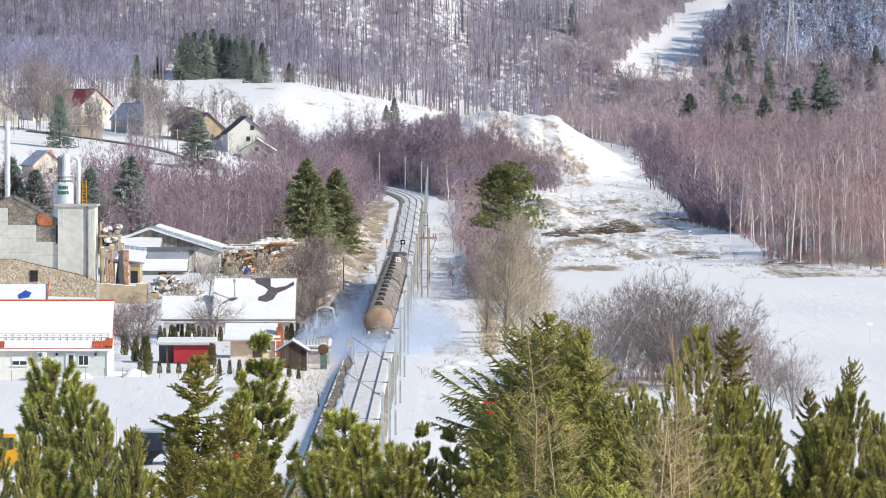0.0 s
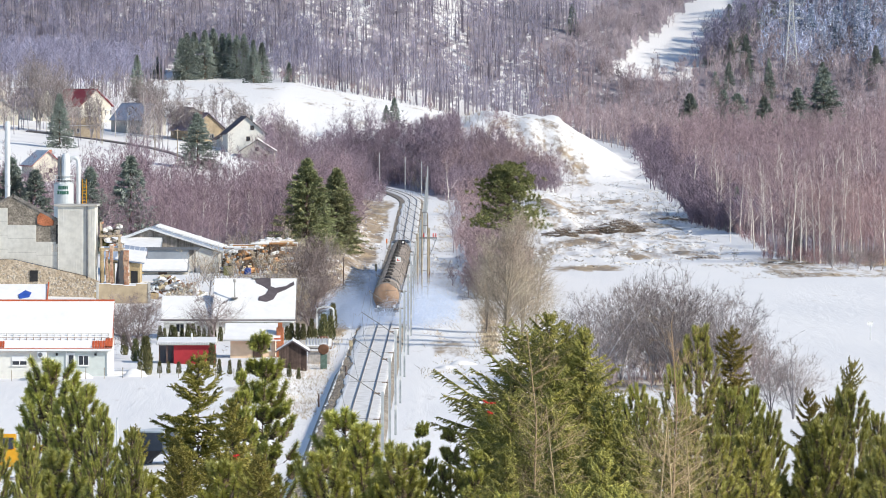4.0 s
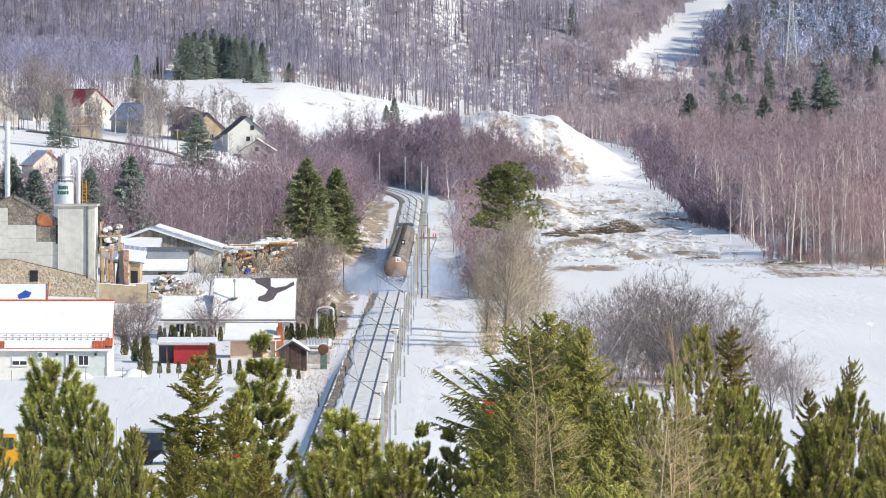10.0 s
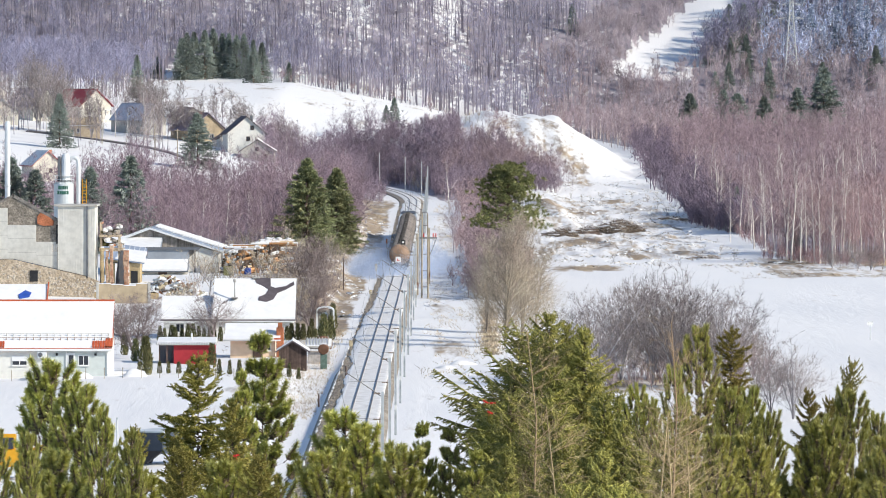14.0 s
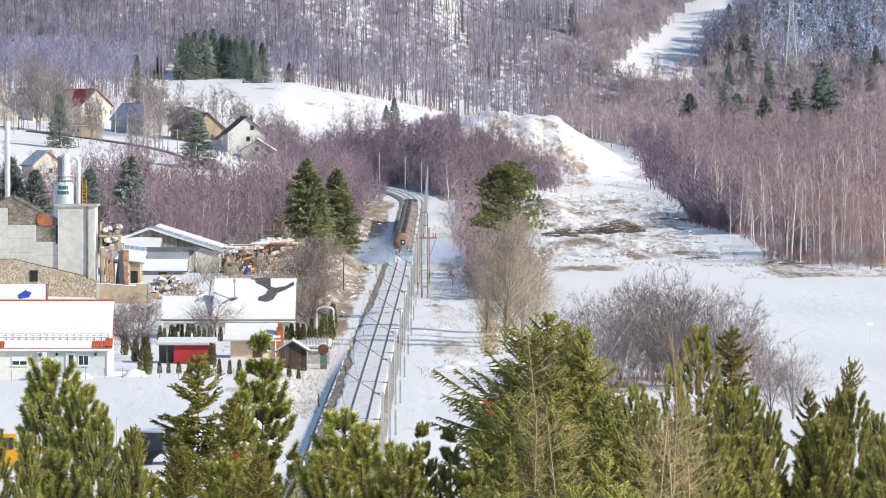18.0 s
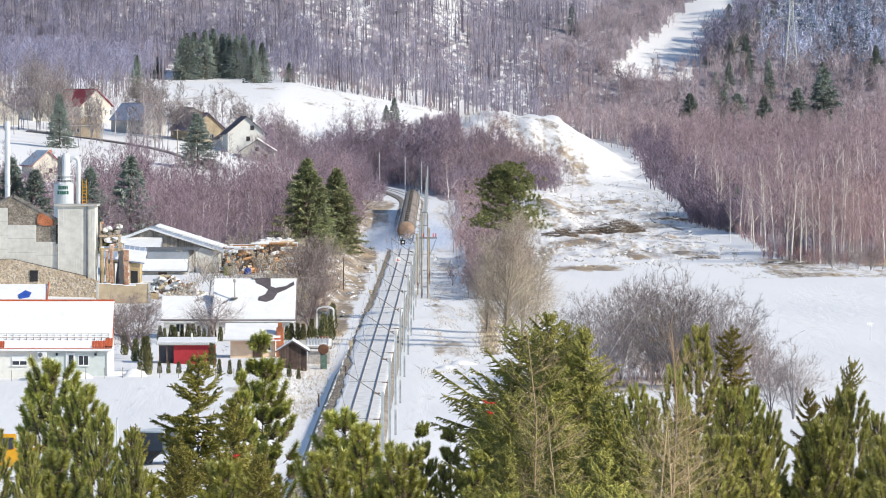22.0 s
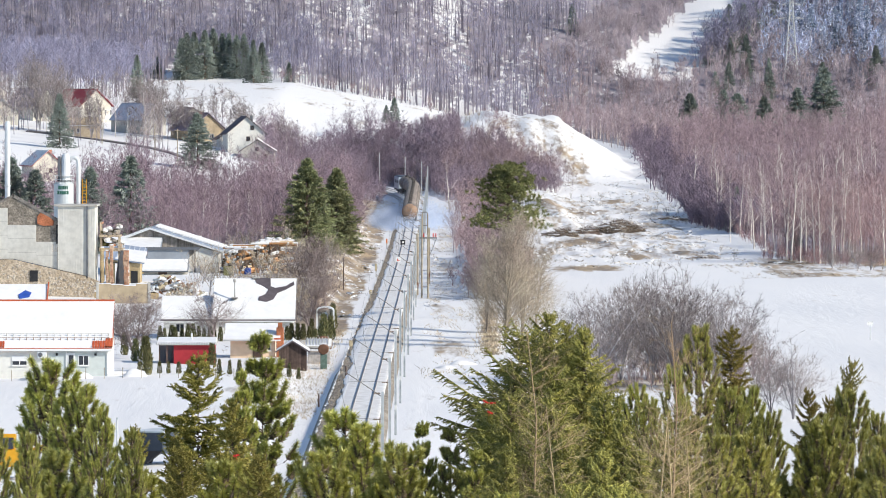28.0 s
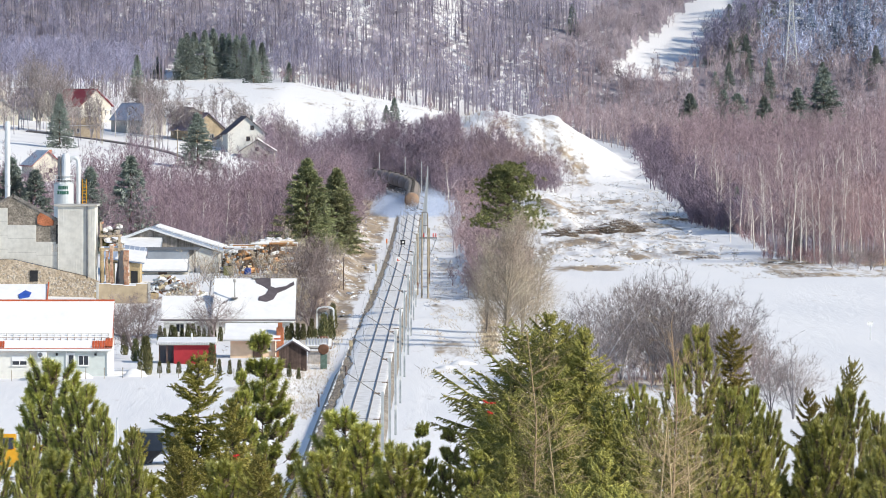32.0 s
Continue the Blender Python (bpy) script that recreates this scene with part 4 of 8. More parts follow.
# ---- train ----
def tank_wagon(rear=False):
    w = thing("tank_wagon", pose(0, 0, 0), "rusty orange-ended tank wagon at the tail of the train" if rear else "sooty brown railway tank wagon", "tank wagon", "wagons of the train")
    R, H, zc = 1.52, 6.75, 2.72
    prof = [(0.02, -H - 0.0)] + [(R * math.sin(a), -H + 0.55 * (1 - math.cos(a))) for a in (0.25, 0.5, 0.75, 1.0, 1.25, 1.5708)]
    prof = prof + [(r, -y) for r, y in reversed(prof)]
    part("tank", MB().lathe(prof, 28, "y", (0, 0, zc)), M_TANK, w, smooth=True)
    if rear:
        cap = [(0.02, -H - 0.012)] + [((R + 0.012) * math.sin(a), -H - 0.012 + 0.56 * (1 - math.cos(a))) for a in (0.25, 0.5, 0.75, 1.0, 1.25, 1.5708)] + [(R + 0.012, -H + 1.0)]
        part("end_cap", MB().lathe(cap, 28, "y", (0, 0, zc)), M_TANK_END, w, "rusty orange tank end", smooth=True)
    for y in (-5.9, -2.2, 2.2, 5.9):
        part("band", MB().lathe([(R + 0.005, y - 0.09), (R + 0.035, y - 0.09), (R + 0.035, y + 0.09), (R + 0.005, y + 0.09)], 28, "y", (0, 0, zc)), M_TANK_BAND, w)
    part("hatch", MB().lathe([(0.34, 0), (0.34, 0.28), (0.28, 0.36), (0.02, 0.38)], 12, "z", (0, 0.4, zc + R - 0.06)), M_UNDER, w)
    b = MB().box(-0.42, -1.3, zc + R + 0.04, 0.42, 1.6, zc + R + 0.09)
    for y in (-1, 1):
        b.box(-0.4, y - 0.03, zc + R - 0.1, 0.4, y + 0.03, zc + R + 0.04)
    part("walkway", b, M_UNDER, w)
    b = MB()
    for x in (-0.95, 0.95):
        b.box(x - 0.1, -7.2, 0.85, x + 0.1, 7.2, 1.2)
    b.box(-1.35, -7.3, 0.85, 1.35, -7.1, 1.25).box(-1.35, 7.1, 0.85, 1.35, 7.3, 1.25)
    for y in (-5, 0, 5):
        b.box(-1.0, y - 0.25, 1.0, 1.0, y + 0.25, 1.5)
    part("underframe", b, M_UNDER, w)
    for x in (-0.875, 0.875):
        for s in (-1, 1):
            part("buffer", MB().lathe([(0.1, s * 7.3), (0.1, s * 7.65), (0.23, s * 7.66), (0.23, s * 7.72)], 10, "y", (x, 0, 1.05)), M_UNDER, w)
    for y in (-4.9, 4.9):
        b = MB().box(-1.05, y - 1.3, 0.42, -0.9, y + 1.3, 0.72).box(0.9, y - 1.3, 0.42, 1.05, y + 1.3, 0.72).box(-0.9, y - 0.2, 0.45, 0.9, y + 0.2, 0.8)
        bo = part("bogie", b, M_UNDER, w)
        for dy in (-0.9, 0.9):
            wb = MB().lathe([(0.08, -0.9), (0.46, -0.82), (0.46, -0.7), (0.08, -0.68), (0.08, 0.68), (0.46, 0.7), (0.46, 0.82), (0.08, 0.9)], 16, "x", (0, y + dy, 0.46))
            part("wheelset", wb, M_UNDER, bo)
    b = MB()
    for x in (-0.22, 0.22):
        b.tube([(x + 1.0, -0.6, 1.2), (x + 1.35, -0.6, 2.7), (x + 0.9, -0.6, 4.1)], 0.025, 5)
    part("ladder", b, M_UNDER, w)
    for x in (-1.05, 1.05):
        if rear:
            part("tail_lamp", MB().lathe([(0.14, -7.45), (0.14, -7.32)], 10, "y", (x * 0.9, 0, 1.55)), M_LAMP_WHITE, w, "white tail marker")
    part("end_rail", MB().tube([(-1.2, -7.2, 1.2), (-1.2, -7.2, 2.0), (1.2, -7.2, 2.0), (1.2, -7.2, 1.2)], 0.03, 5), M_UNDER, w)
    return w


def locomotive():
    lo = thing("locomotive", pose(0, 0, 0), "blue-grey electric locomotive with dark roof and raised pantograph", "locomotive")
    pts = [(-7.7, 1.1), (7.7, 1.1), (7.7, 2.2), (7.2, 3.6), (6.9, 3.85), (-6.9, 3.85), (-7.2, 3.6), (-7.7, 2.2)]
    part("body", MB().side(pts, -1.5, 1.5), M_LOCO, lo)
    part("roof", MB().wall([(-1.4, 3.84), (1.4, 3.84), (1.1, 4.1), (-1.1, 4.1)], -6.7, 6.7), M_LOCO_DARK, lo)
    for s in (-1, 1):
        part("windscreen", MB().side([(s * 7.62, 2.5), (s * 7.66, 2.5), (s * 7.34, 3.45), (s * 7.3, 3.45)], -1.25, 1.25), M_GLASS_DARK, lo)
        part("buffer_beam", MB().box(-1.45, s * 7.75 - 0.12, 0.7, 1.45, s * 7.75 + 0.12, 1.3), M_LOCO_DARK, lo)
        b = MB().box(-1.1, s * 4.4 - 1.9, 0.35, 1.1, s * 4.4 + 1.9, 0.9)
        bo = part("bogie", b, M_UNDER, lo)
        for dy in (-1.3, 1.3):
            part("wheelset", MB().lathe([(0.62, -0.82), (0.62, -0.7), (0.1, -0.68), (0.1, 0.68), (0.62, 0.7), (0.62, 0.82)], 18, "x", (0, s * 4.4 + dy, 0.62)), M_UNDER, bo)
        for x in (-1.515, 1.49):
            for k in range(4):
                part("side_grille", MB().box(x, s * (1.1 + k * 1.3) - 0.45, 2.4, x + 0.025, s * (1.1 + k * 1.3) + 0.45, 3.2), M_LOCO_DARK, lo)
    part("pantograph", MB().tube([(-0.5, 3.6, 4.1), (-0.5, 5.2, 4.9), (-0.5, 3.9, 5.65)], 0.03, 5).tube([(0.5, 3.6, 4.1), (0.5, 5.2, 4.9), (0.5, 3.9, 5.65)], 0.03, 5).box(-0.8, 3.75, 5.63, 0.8, 4.05, 5.69), M_UNDER, lo)
    return lo


def snow_dust(n, x0, x1, y0, y1, z1, fall, seed, size=0.05):
    """A cloud of tiny snow flakes, thicker low down and near the wagons."""
    g = np.random.default_rng(seed)
    Y = y0 + (y1 - y0) * g.beta(1.5, 1.5, n)
    side = np.where(g.uniform(0, 1, n) < 0.55, -1.0, 1.0)
    x2 = 1.4 if x0 > -9 else 0.0
    X = side * (x2 + (x1 - x2) * g.beta(1.5 if x2 else 1.0, 1.9, n))
    puff = 0.8 + 0.35 * np.sin(Y * 0.35 + seed) * np.cos(X * 0.6 + seed)
    Z = z1 * g.beta(1.2, fall, n) * puff * (1.15 - 0.5 * np.abs(X) / x1) * np.where(side < 0, 0.84, 1.0)
    P = np.stack([X, Y, Z], 1)
    D = unit(g.normal(size=(n, 3))) * (size * g.uniform(0.5, 1.3, n))[:, None]
    return spikes(P - D * 0.5, P + D * 0.5, size)


SPEED, TAIL0 = 20.6, 658.0
WAGON, LOCO_GAP = 15.5, 15.7


def on_track(y, dz=0.0, dx=0.0):
    y = float(y)
    pitch = math.degrees(math.atan2(float(track_z(y + 6) - track_z(y - 6)), 12.0))
    return pose(float(track_x(y)) + dx, y, float(track_z(y)) + dz, pitch, 0, math.degrees(max(0, y - CURVE_Y) / CURVE_R))


last = tank_wagon(True)
plain = tank_wagon()
WAGONS = [last, plain] + [copy_thing(plain, pose(0, 0, 0)) for _ in range(13)]
LOCO = locomotive()
# blue of the shaded cloud is put into the flake colour on both sides
M_DUST = mat("shade_blue_blown_snow", (0.68, 0.77, 0.93), 0.9, var=0.02, bump=0)
n, l = M_DUST.node_tree.nodes, M_DUST.node_tree.links
thin, both = n.new("ShaderNodeBsdfTranslucent"), n.new("ShaderNodeMixShader")
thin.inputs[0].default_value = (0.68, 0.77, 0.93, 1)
both.inputs[0].default_value = 0.35
l.new(n["Principled BSDF"].outputs[0], both.inputs[1]), l.new(thin.outputs[0], both.inputs[2]), l.new(both.outputs[0], n["Material Output"].inputs[0])
DUST = []
for i, (n, a, b, y0, y1, zt, fall) in enumerate(((70000, -9, 6, -18, 6, 3.8, 2.0), (210000, -8, 9.0, -12, 40, 5.6, 1.6), (90000, -8, 9, 30, 90, 4.6, 1.9), (40000, -8, 8, 80, 160, 4.0, 2.4), (26000, -8, 8, 160, 240, 3.6, 2.6))):
    V, F = snow_dust(n, a, b, y0, y1, zt, fall, 40 + i, 0.042)
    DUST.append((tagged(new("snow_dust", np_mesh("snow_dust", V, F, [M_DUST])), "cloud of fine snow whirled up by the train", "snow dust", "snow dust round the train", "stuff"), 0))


# ---- buildings ----
M_PLASTER_W = mat("pale_plaster", (0.74, 0.73, 0.68), 0.9, var=0.08, scale=2, bump=0.1, scale2=0.3)
M_PLASTER_G = mat("pale_green_plaster", (0.62, 0.67, 0.64), 0.9, var=0.08, scale=2, bump=0.1)
M_PLASTER_C = mat("cream_plaster", (0.68, 0.64, 0.55), 0.9, var=0.1, scale=1.2, bump=0.1)
M_PLASTER_O = mat("ochre_plaster", (0.50, 0.40, 0.27), 0.9, var=0.2, scale=1.2, bump=0.15)
M_PLASTER_P = mat("peach_plaster", (0.76, 0.58, 0.42), 0.9, var=0.1, scale=1.5, bump=0.1)
M_GREY_WALL = mat("grey_render", (0.52, 0.50, 0.46), 0.9, var=0.2, scale=1.5, bump=0.2)
M_STONE = mat("rubble_stone", (0.56, 0.47, 0.36), 0.95, var=0.45, scale=5, bump=0.9, tint=(0.44, 0.35, 0.25), scale2=1.2)
M_DARK_STONE = mat("dark_rubble", (0.33, 0.29, 0.24), 0.95, var=0.5, scale=5, bump=0.9, scale2=1.0)
M_STONE_PIECE = mat("field_stone", (0.68, 0.60, 0.50), 0.95, var=0.35, scale=6, bump=0.6, random_by="object")
M_YBRICK = mat("old_yellow_brick", (0.55, 0.42, 0.24), 0.95, var=0.35, scale=7, bump=0.4, scale2=0.6)
M_RUIN = mat("ruined_plastered_brick", (0.56, 0.40, 0.29), 0.95, var=0.35, scale=4, bump=0.6, tint=(0.42, 0.20, 0.12), scale2=1.6)
M_RBRICK = mat("red_brick", (0.52, 0.19, 0.095), 0.95, var=0.4, scale=8, bump=0.5, scale2=0.9)
M_CORR = mat("grey_fibre_cement", (0.70, 0.68, 0.62), 0.9, var=0.13, scale=1.5, bump=0.1)
M_METAL_ROOF = mat("galvanised_sheet", (0.50, 0.55, 0.62), 0.35, 0.55, var=0.15, scale=0.8, bump=0.1)
# blue-grey sheet, lightened: the sky's reflection is put into the colour
M_BLUE_ROOF = mat("blue_grey_sheet_roof", (0.40, 0.46, 0.57), 0.4, 0.1, var=0.2, scale=1)
M_RED_ROOF = mat("dark_red_roof", (0.36, 0.06, 0.07), 0.6, var=0.25, scale=2)
M_RED_TILE = mat("orange_red_tile", (0.55, 0.12, 0.05), 0.7, var=0.25, scale=6)
M_DARK_ROOF = mat("dark_brown_roof", (0.13, 0.11, 0.12), 0.7, var=0.25, scale=2)
M_PURPLE_ROOF = mat("dull_purple_roof", (0.27, 0.23, 0.29), 0.7, var=0.25, scale=2)
M_WOOD_GREY = mat("weathered_grey_boards", (0.36, 0.33, 0.30), 0.9, var=0.35, scale=3, bump=0.3, random_by="object")
M_WOOD_DARK = mat("dark_stained_boards", (0.13, 0.09, 0.075), 0.9, var=0.35, scale=3, bump=0.3, random_by="object")
M_WOOD_PALE = mat("fresh_cut_timber", (0.80, 0.64, 0.44), 0.85, var=0.3, scale=3, bump=0.2, random_by="object")
M_RED_PAINT = mat("red_painted_wall", (0.42, 0.035, 0.045), 0.6, var=0.15, scale=1.5, bump=0.1)
M_DARK_WALL = mat("dark_grey_wall", (0.14, 0.15, 0.17), 0.8, var=0.2, scale=1.5)
M_SLATE = mat("slate_grey_sheet", (0.30, 0.33, 0.37), 0.7, var=0.15, scale=1.2)
M_FRAME_W = mat("white_window_frame", (0.80, 0.80, 0.79), 0.5, var=0.04)
M_FRAME_D = mat("brown_window_frame", (0.14, 0.09, 0.06), 0.6, var=0.15)
M_WHITE_PAINT = mat("white_painted_steel", (0.76, 0.78, 0.79), 0.45, 0.1, var=0.1, scale=1)
M_SILO = mat("pale_blue_silo_paint", (0.60, 0.64, 0.65), 0.45, 0.1, var=0.12, scale=0.8)
M_GREEN_LETTER = mat("dark_green_lettering", (0.05, 0.16, 0.11), 0.6, var=0.1)
M_STAND = mat("faded_green_paint", (0.16, 0.24, 0.20), 0.8, var=0.35, scale=3)
M_YELLOW = mat("yellow_machine_paint", (0.72, 0.36, 0.02), 0.5, var=0.15, scale=2)
M_BLACK = mat("black_rubber_and_steel", (0.03, 0.03, 0.033), 0.6, var=0.3)
M_BLUE_TARP = mat("blue_tarpaulin", (0.04, 0.10, 0.42), 0.5, var=0.2, scale=2)
M_RED_SIGN = mat("red_signal_paint", (0.60, 0.05, 0.03), 0.5, var=0.1)
M_ORANGE = mat("orange_marker_paint", (0.72, 0.22, 0.04), 0.6, var=0.1)
M_ASPHALT = mat("grey_road", (0.17, 0.16, 0.16), 0.9, var=0.3, scale=0.5, bump=0.2)
M_RUST = mat("rusty_brown_steel", (0.25, 0.13, 0.08), 0.8, 0.1, var=0.35, scale=2)
M_BEIGE_BOX = mat("beige_cabinet_paint", (0.50, 0.42, 0.28), 0.7, var=0.15)
M_THUJA = bark_twig("thuja_foliage", (0.085, 0.09, 0.04), (0.24, 0.22, 0.10), 0.5, 0.8)
M_CLEAR = bpy.data.materials.new("shelter_glass")
M_CLEAR.use_nodes = True
_b = M_CLEAR.node_tree.nodes["Principled BSDF"]
_b.inputs["Base Color"].default_value, _b.inputs["Roughness"].default_value = (0.75, 0.82, 0.84, 1), 0.05
_b.inputs["Transmission Weight"].default_value, _b.inputs["IOR"].default_value = 0.9, 1.1


def window(parent, x, z, w, h, y=0.0, side="front", frame_mat=None, bars=1, depth=None, blind=False):
    """A window on the front (facing -y) or right (facing +x) wall: frame ring, sill, mullion and panes."""
    fm = frame_mat or M_FRAME_W
    t = 0.07

    def bx(b, u0, z0, u1, z1, d0, d1):
        if side == "front":
            return b.box(u0, y - d1, z0, u1, y - d0, z1)
        return b.box(y + d0, u0, z0, y + d1, u1, z1)
    b = MB()
    x0, x1, z1 = x - w / 2, x + w / 2, z + h
    bx(b, x0, z, x0 + t, z1, 0.0, 0.05), bx(b, x1 - t, z, x1, z1, 0.0, 0.05)
    bx(b, x0 + t, z, x1 - t, z + t, 0.0, 0.05), bx(b, x0 + t, z1 - t, x1 - t, z1, 0.0, 0.05)
    wi = part("window", b, fm, parent)
    n = bars + 1
    for k in range(n):
        u0, u1 = x0 + t + (w - 2 * t) * k / n, x0 + t + (w - 2 * t) * (k + 1) / n
        part("pane", bx(MB(), u0 + 0.02, z + t, u1 - 0.02, z1 - t, 0.004, 0.02), M_GLASS_DARK, wi)
        if k:
            part("mullion", bx(MB(), u0 - 0.03, z + t, u0 + 0.03, z1 - t, 0.004, 0.05), fm, wi)
    part("sill", bx(MB(), x0 - 0.08, z - 0.06, x1 + 0.08, z, 0.0, 0.14), M_FRAME_W, wi)
    if blind:
        part("roller_shutter", bx(MB(), x0 + t, z + h * 0.45, x1 - t, z1 - t, 0.022, 0.045), M_FRAME_W, wi, "half-lowered white roller shutter")
    return wi


def house(name, m, w, d, eave, ridge, axis, wall_m, roof_m, label, snow=0.0, over=0.45, chimneys=(), category="house", group="", base=1.5, left_eave=None, roof_label=""):
    """A pitched-roof house. Front wall at y = 0 facing -y, x from -w/2 to w/2. axis: the way the ridge runs."""
    h = thing(name, m, label, category, group)
    e2 = left_eave if left_eave is not None else eave
    t = 0.3
    b = MB()
    if axis == "y":
        gable = [(-w / 2, -base), (w / 2, -base), (w / 2, eave), (0, ridge), (-w / 2, e2)]
        b.wall(gable, 0, t).wall(gable, d - t, d)
        b.box(-w / 2, t, -base, -w / 2 + t, d - t, e2).box(w / 2 - t, t, -base, w / 2, d - t, eave)
    else:
        gable = [(0, -base), (d, -base), (d, e2), (d / 2, ridge), (0, eave)]
        b.side(gable, -w / 2, -w / 2 + t).side(gable, w / 2 - t, w / 2)
        b.box(-w / 2 + t, 0, -base, w / 2 - t, t, eave).box(-w / 2 + t, d - t, -base, w / 2 - t, d, e2)
    part("wall", b, wall_m, h)
    half = w / 2 if axis == "y" else d / 2
    for s in (-1, 1):
        ev = eave if (s == 1) == (axis == "y") else e2
        k = (ridge - ev) / half
        th = 0.16
        pr = [(s * (half + over), ev - k * over + 0.02), (0, ridge + 0.02), (0, ridge + 0.02 + th), (s * (half + over), ev - k * over + 0.02 + th)]
        sn = [(s * (half + over * 0.9), ev - k * over * 0.9 + 0.025 + th), (0, ridge + 0.025 + th), (0, ridge + 0.025 + th + snow), (s * (half + over * 0.75), ev - k * over * 0.75 + 0.025 + th + snow * 0.9)]
        for prof, mm, nm in ((pr, roof_m, "roof"), (sn, M_SNOW, "roof_snow")):
            if nm == "roof_snow" and not snow:
                continue
            e = over if nm == "roof" else over - 0.03
            if axis == "y":
                part(nm, MB().wall(prof, -e, d + e), mm, h, roof_label if nm == "roof" else "")
            else:
                back = 0.3 if s == 1 else 0.0
                part(nm, MB().side([(y + d / 2, z) for y, z in prof], -w / 2 - e, w / 2 + e - back), mm, h, roof_label if nm == "roof" else "")
    part("ridge_cap", MB().tube([(0, -over, ridge + 0.2), (0, d + over, ridge + 0.2)] if axis == "y" else [(-w / 2 - over, d / 2, ridge + 0.2), (w / 2 + over, d / 2, ridge + 0.2)], 0.1, 6), M_SNOW if snow else roof_m, h)
    if axis == "x":
        part("gutter", MB().tube([(-w / 2 - over, -over - 0.07, eave - 0.3), (w / 2 + over, -over - 0.07, eave - 0.3)], 0.08, 6), M_FRAME_W, h, "white gutter")
    for cx, cy, ch, cm in chimneys:
        c = part("chimney", MB().box(cx - 0.3, cy - 0.3, ridge - 1.6, cx + 0.3, cy + 0.3, ridge + ch, 0.03), cm, h)
        part("chimney_cap", MB().box(cx - 0.38, cy - 0.38, ridge + ch, cx + 0.38, cy + 0.38, ridge + ch + 0.1, 0.04), M_GREY_WALL, c)
    return h


def white_house():
    y, x = 604.0, -39.75
    h = house("white_house", pose(x, y, -0.5), 15.6, 10.4, 2.75, 6.7, "x", M_PLASTER_W, M_RED_TILE, "single-storey white house under a thick snow-covered red tiled roof", snow=0.22, over=0.35)
    part("wall_panel", MB().box(2.2, -0.06, -1.4, 7.8, 0.0, 2.85), M_PLASTER_G, h, "pale green rendered front")
    part("fascia", MB().box(-8.1, -0.5, 2.42, 8.15, -0.36, 2.62), M_FRAME_W, h, "white fascia board")
    window(h, -0.65, 1.0, 1.5, 0.95, blind=True)
    window(h, 5.45, 1.0, 1.05, 1.0, y=-0.06)
    window(h, -5.6, 1.0, 1.4, 0.95)
    d = part("door", MB().box(3.9, -0.14, 0.05, 4.65, -0.065, 2.2, 0.02), M_FRAME_W, h, "white glazed front door")
    part("door_glass", MB().box(4.05, -0.16, 0.35, 4.5, -0.142, 2.0), M_GLASS_DARK, d)
    part("door_post", MB().box(3.76, -0.15, 0.0, 3.88, -0.063, 2.35), M_FRAME_W, d)
    part("step", MB().box(3.5, -1.0, -0.3, 5.0, -0.15, 0.02, 0.05), M_GREY_WALL, h)
    ac = part("air_conditioner", MB().box(1.05, -0.4, 1.75, 1.95, -0.02, 2.35, 0.06), M_WHITE_PAINT, h, "white air-conditioning unit")
    part("fan_grille", MB().lathe([(0.22, -0.43), (0.22, -0.405)], 12, "y", (1.35, 0, 2.05)), M_DARK_WALL, ac)
    for x in (2.9, 6.6):
        part("wall_lamp", MB().box(x - 0.1, -0.24, 1.95, x + 0.1, -0.065, 2.2, 0.03), M_BLACK, h)
    part("downpipe", MB().tube([(7.9, -0.3, 2.5), (7.7, -0.12, 2.1), (7.7, -0.12, -0.3)], 0.05, 6), M_FRAME_W, h)
    for k, s in enumerate((0.13, 0.22)):
        # snow guards standing out of the snow
        yy, zz = 5.2 * s - 0.3, 2.75 + 3.95 * s
        b = MB().tube([(-7.9, yy, zz + 0.40), (7.9, yy, zz + 0.40)], 0.02, 5)
        for q in np.arange(-7.8, 7.9, 0.65):
            b.box(q - 0.03, yy - 0.03, zz + 0.05, q + 0.03, yy + 0.03, zz + 0.42)
        part("snow_guard", b, M_RUST if k == 0 else M_GREY_WALL, h)
    for x0, x1, u in ((6.3, 8.05, 0.06), (7.55, 8.05, 0.12), (-3.0, -2.2, 0.05)):
        for q in np.arange(x0, x1, 0.24):
            part("bare_tile", MB().side([(-0.38, 2.72), (5.2 * u - 0.1, 2.72 + 3.95 * u + 0.25), (5.2 * u - 0.1, 2.72 + 3.95 * u + 0.42), (-0.38, 2.88)], q, q + 0.2), M_RED_TILE, h)
    part("ridge_tiles", MB().box(-8.1, 5.02, 6.95, 8.15, 5.3, 7.135, 0.05), M_RED_TILE, h, "row of red ridge tiles")


white_house()


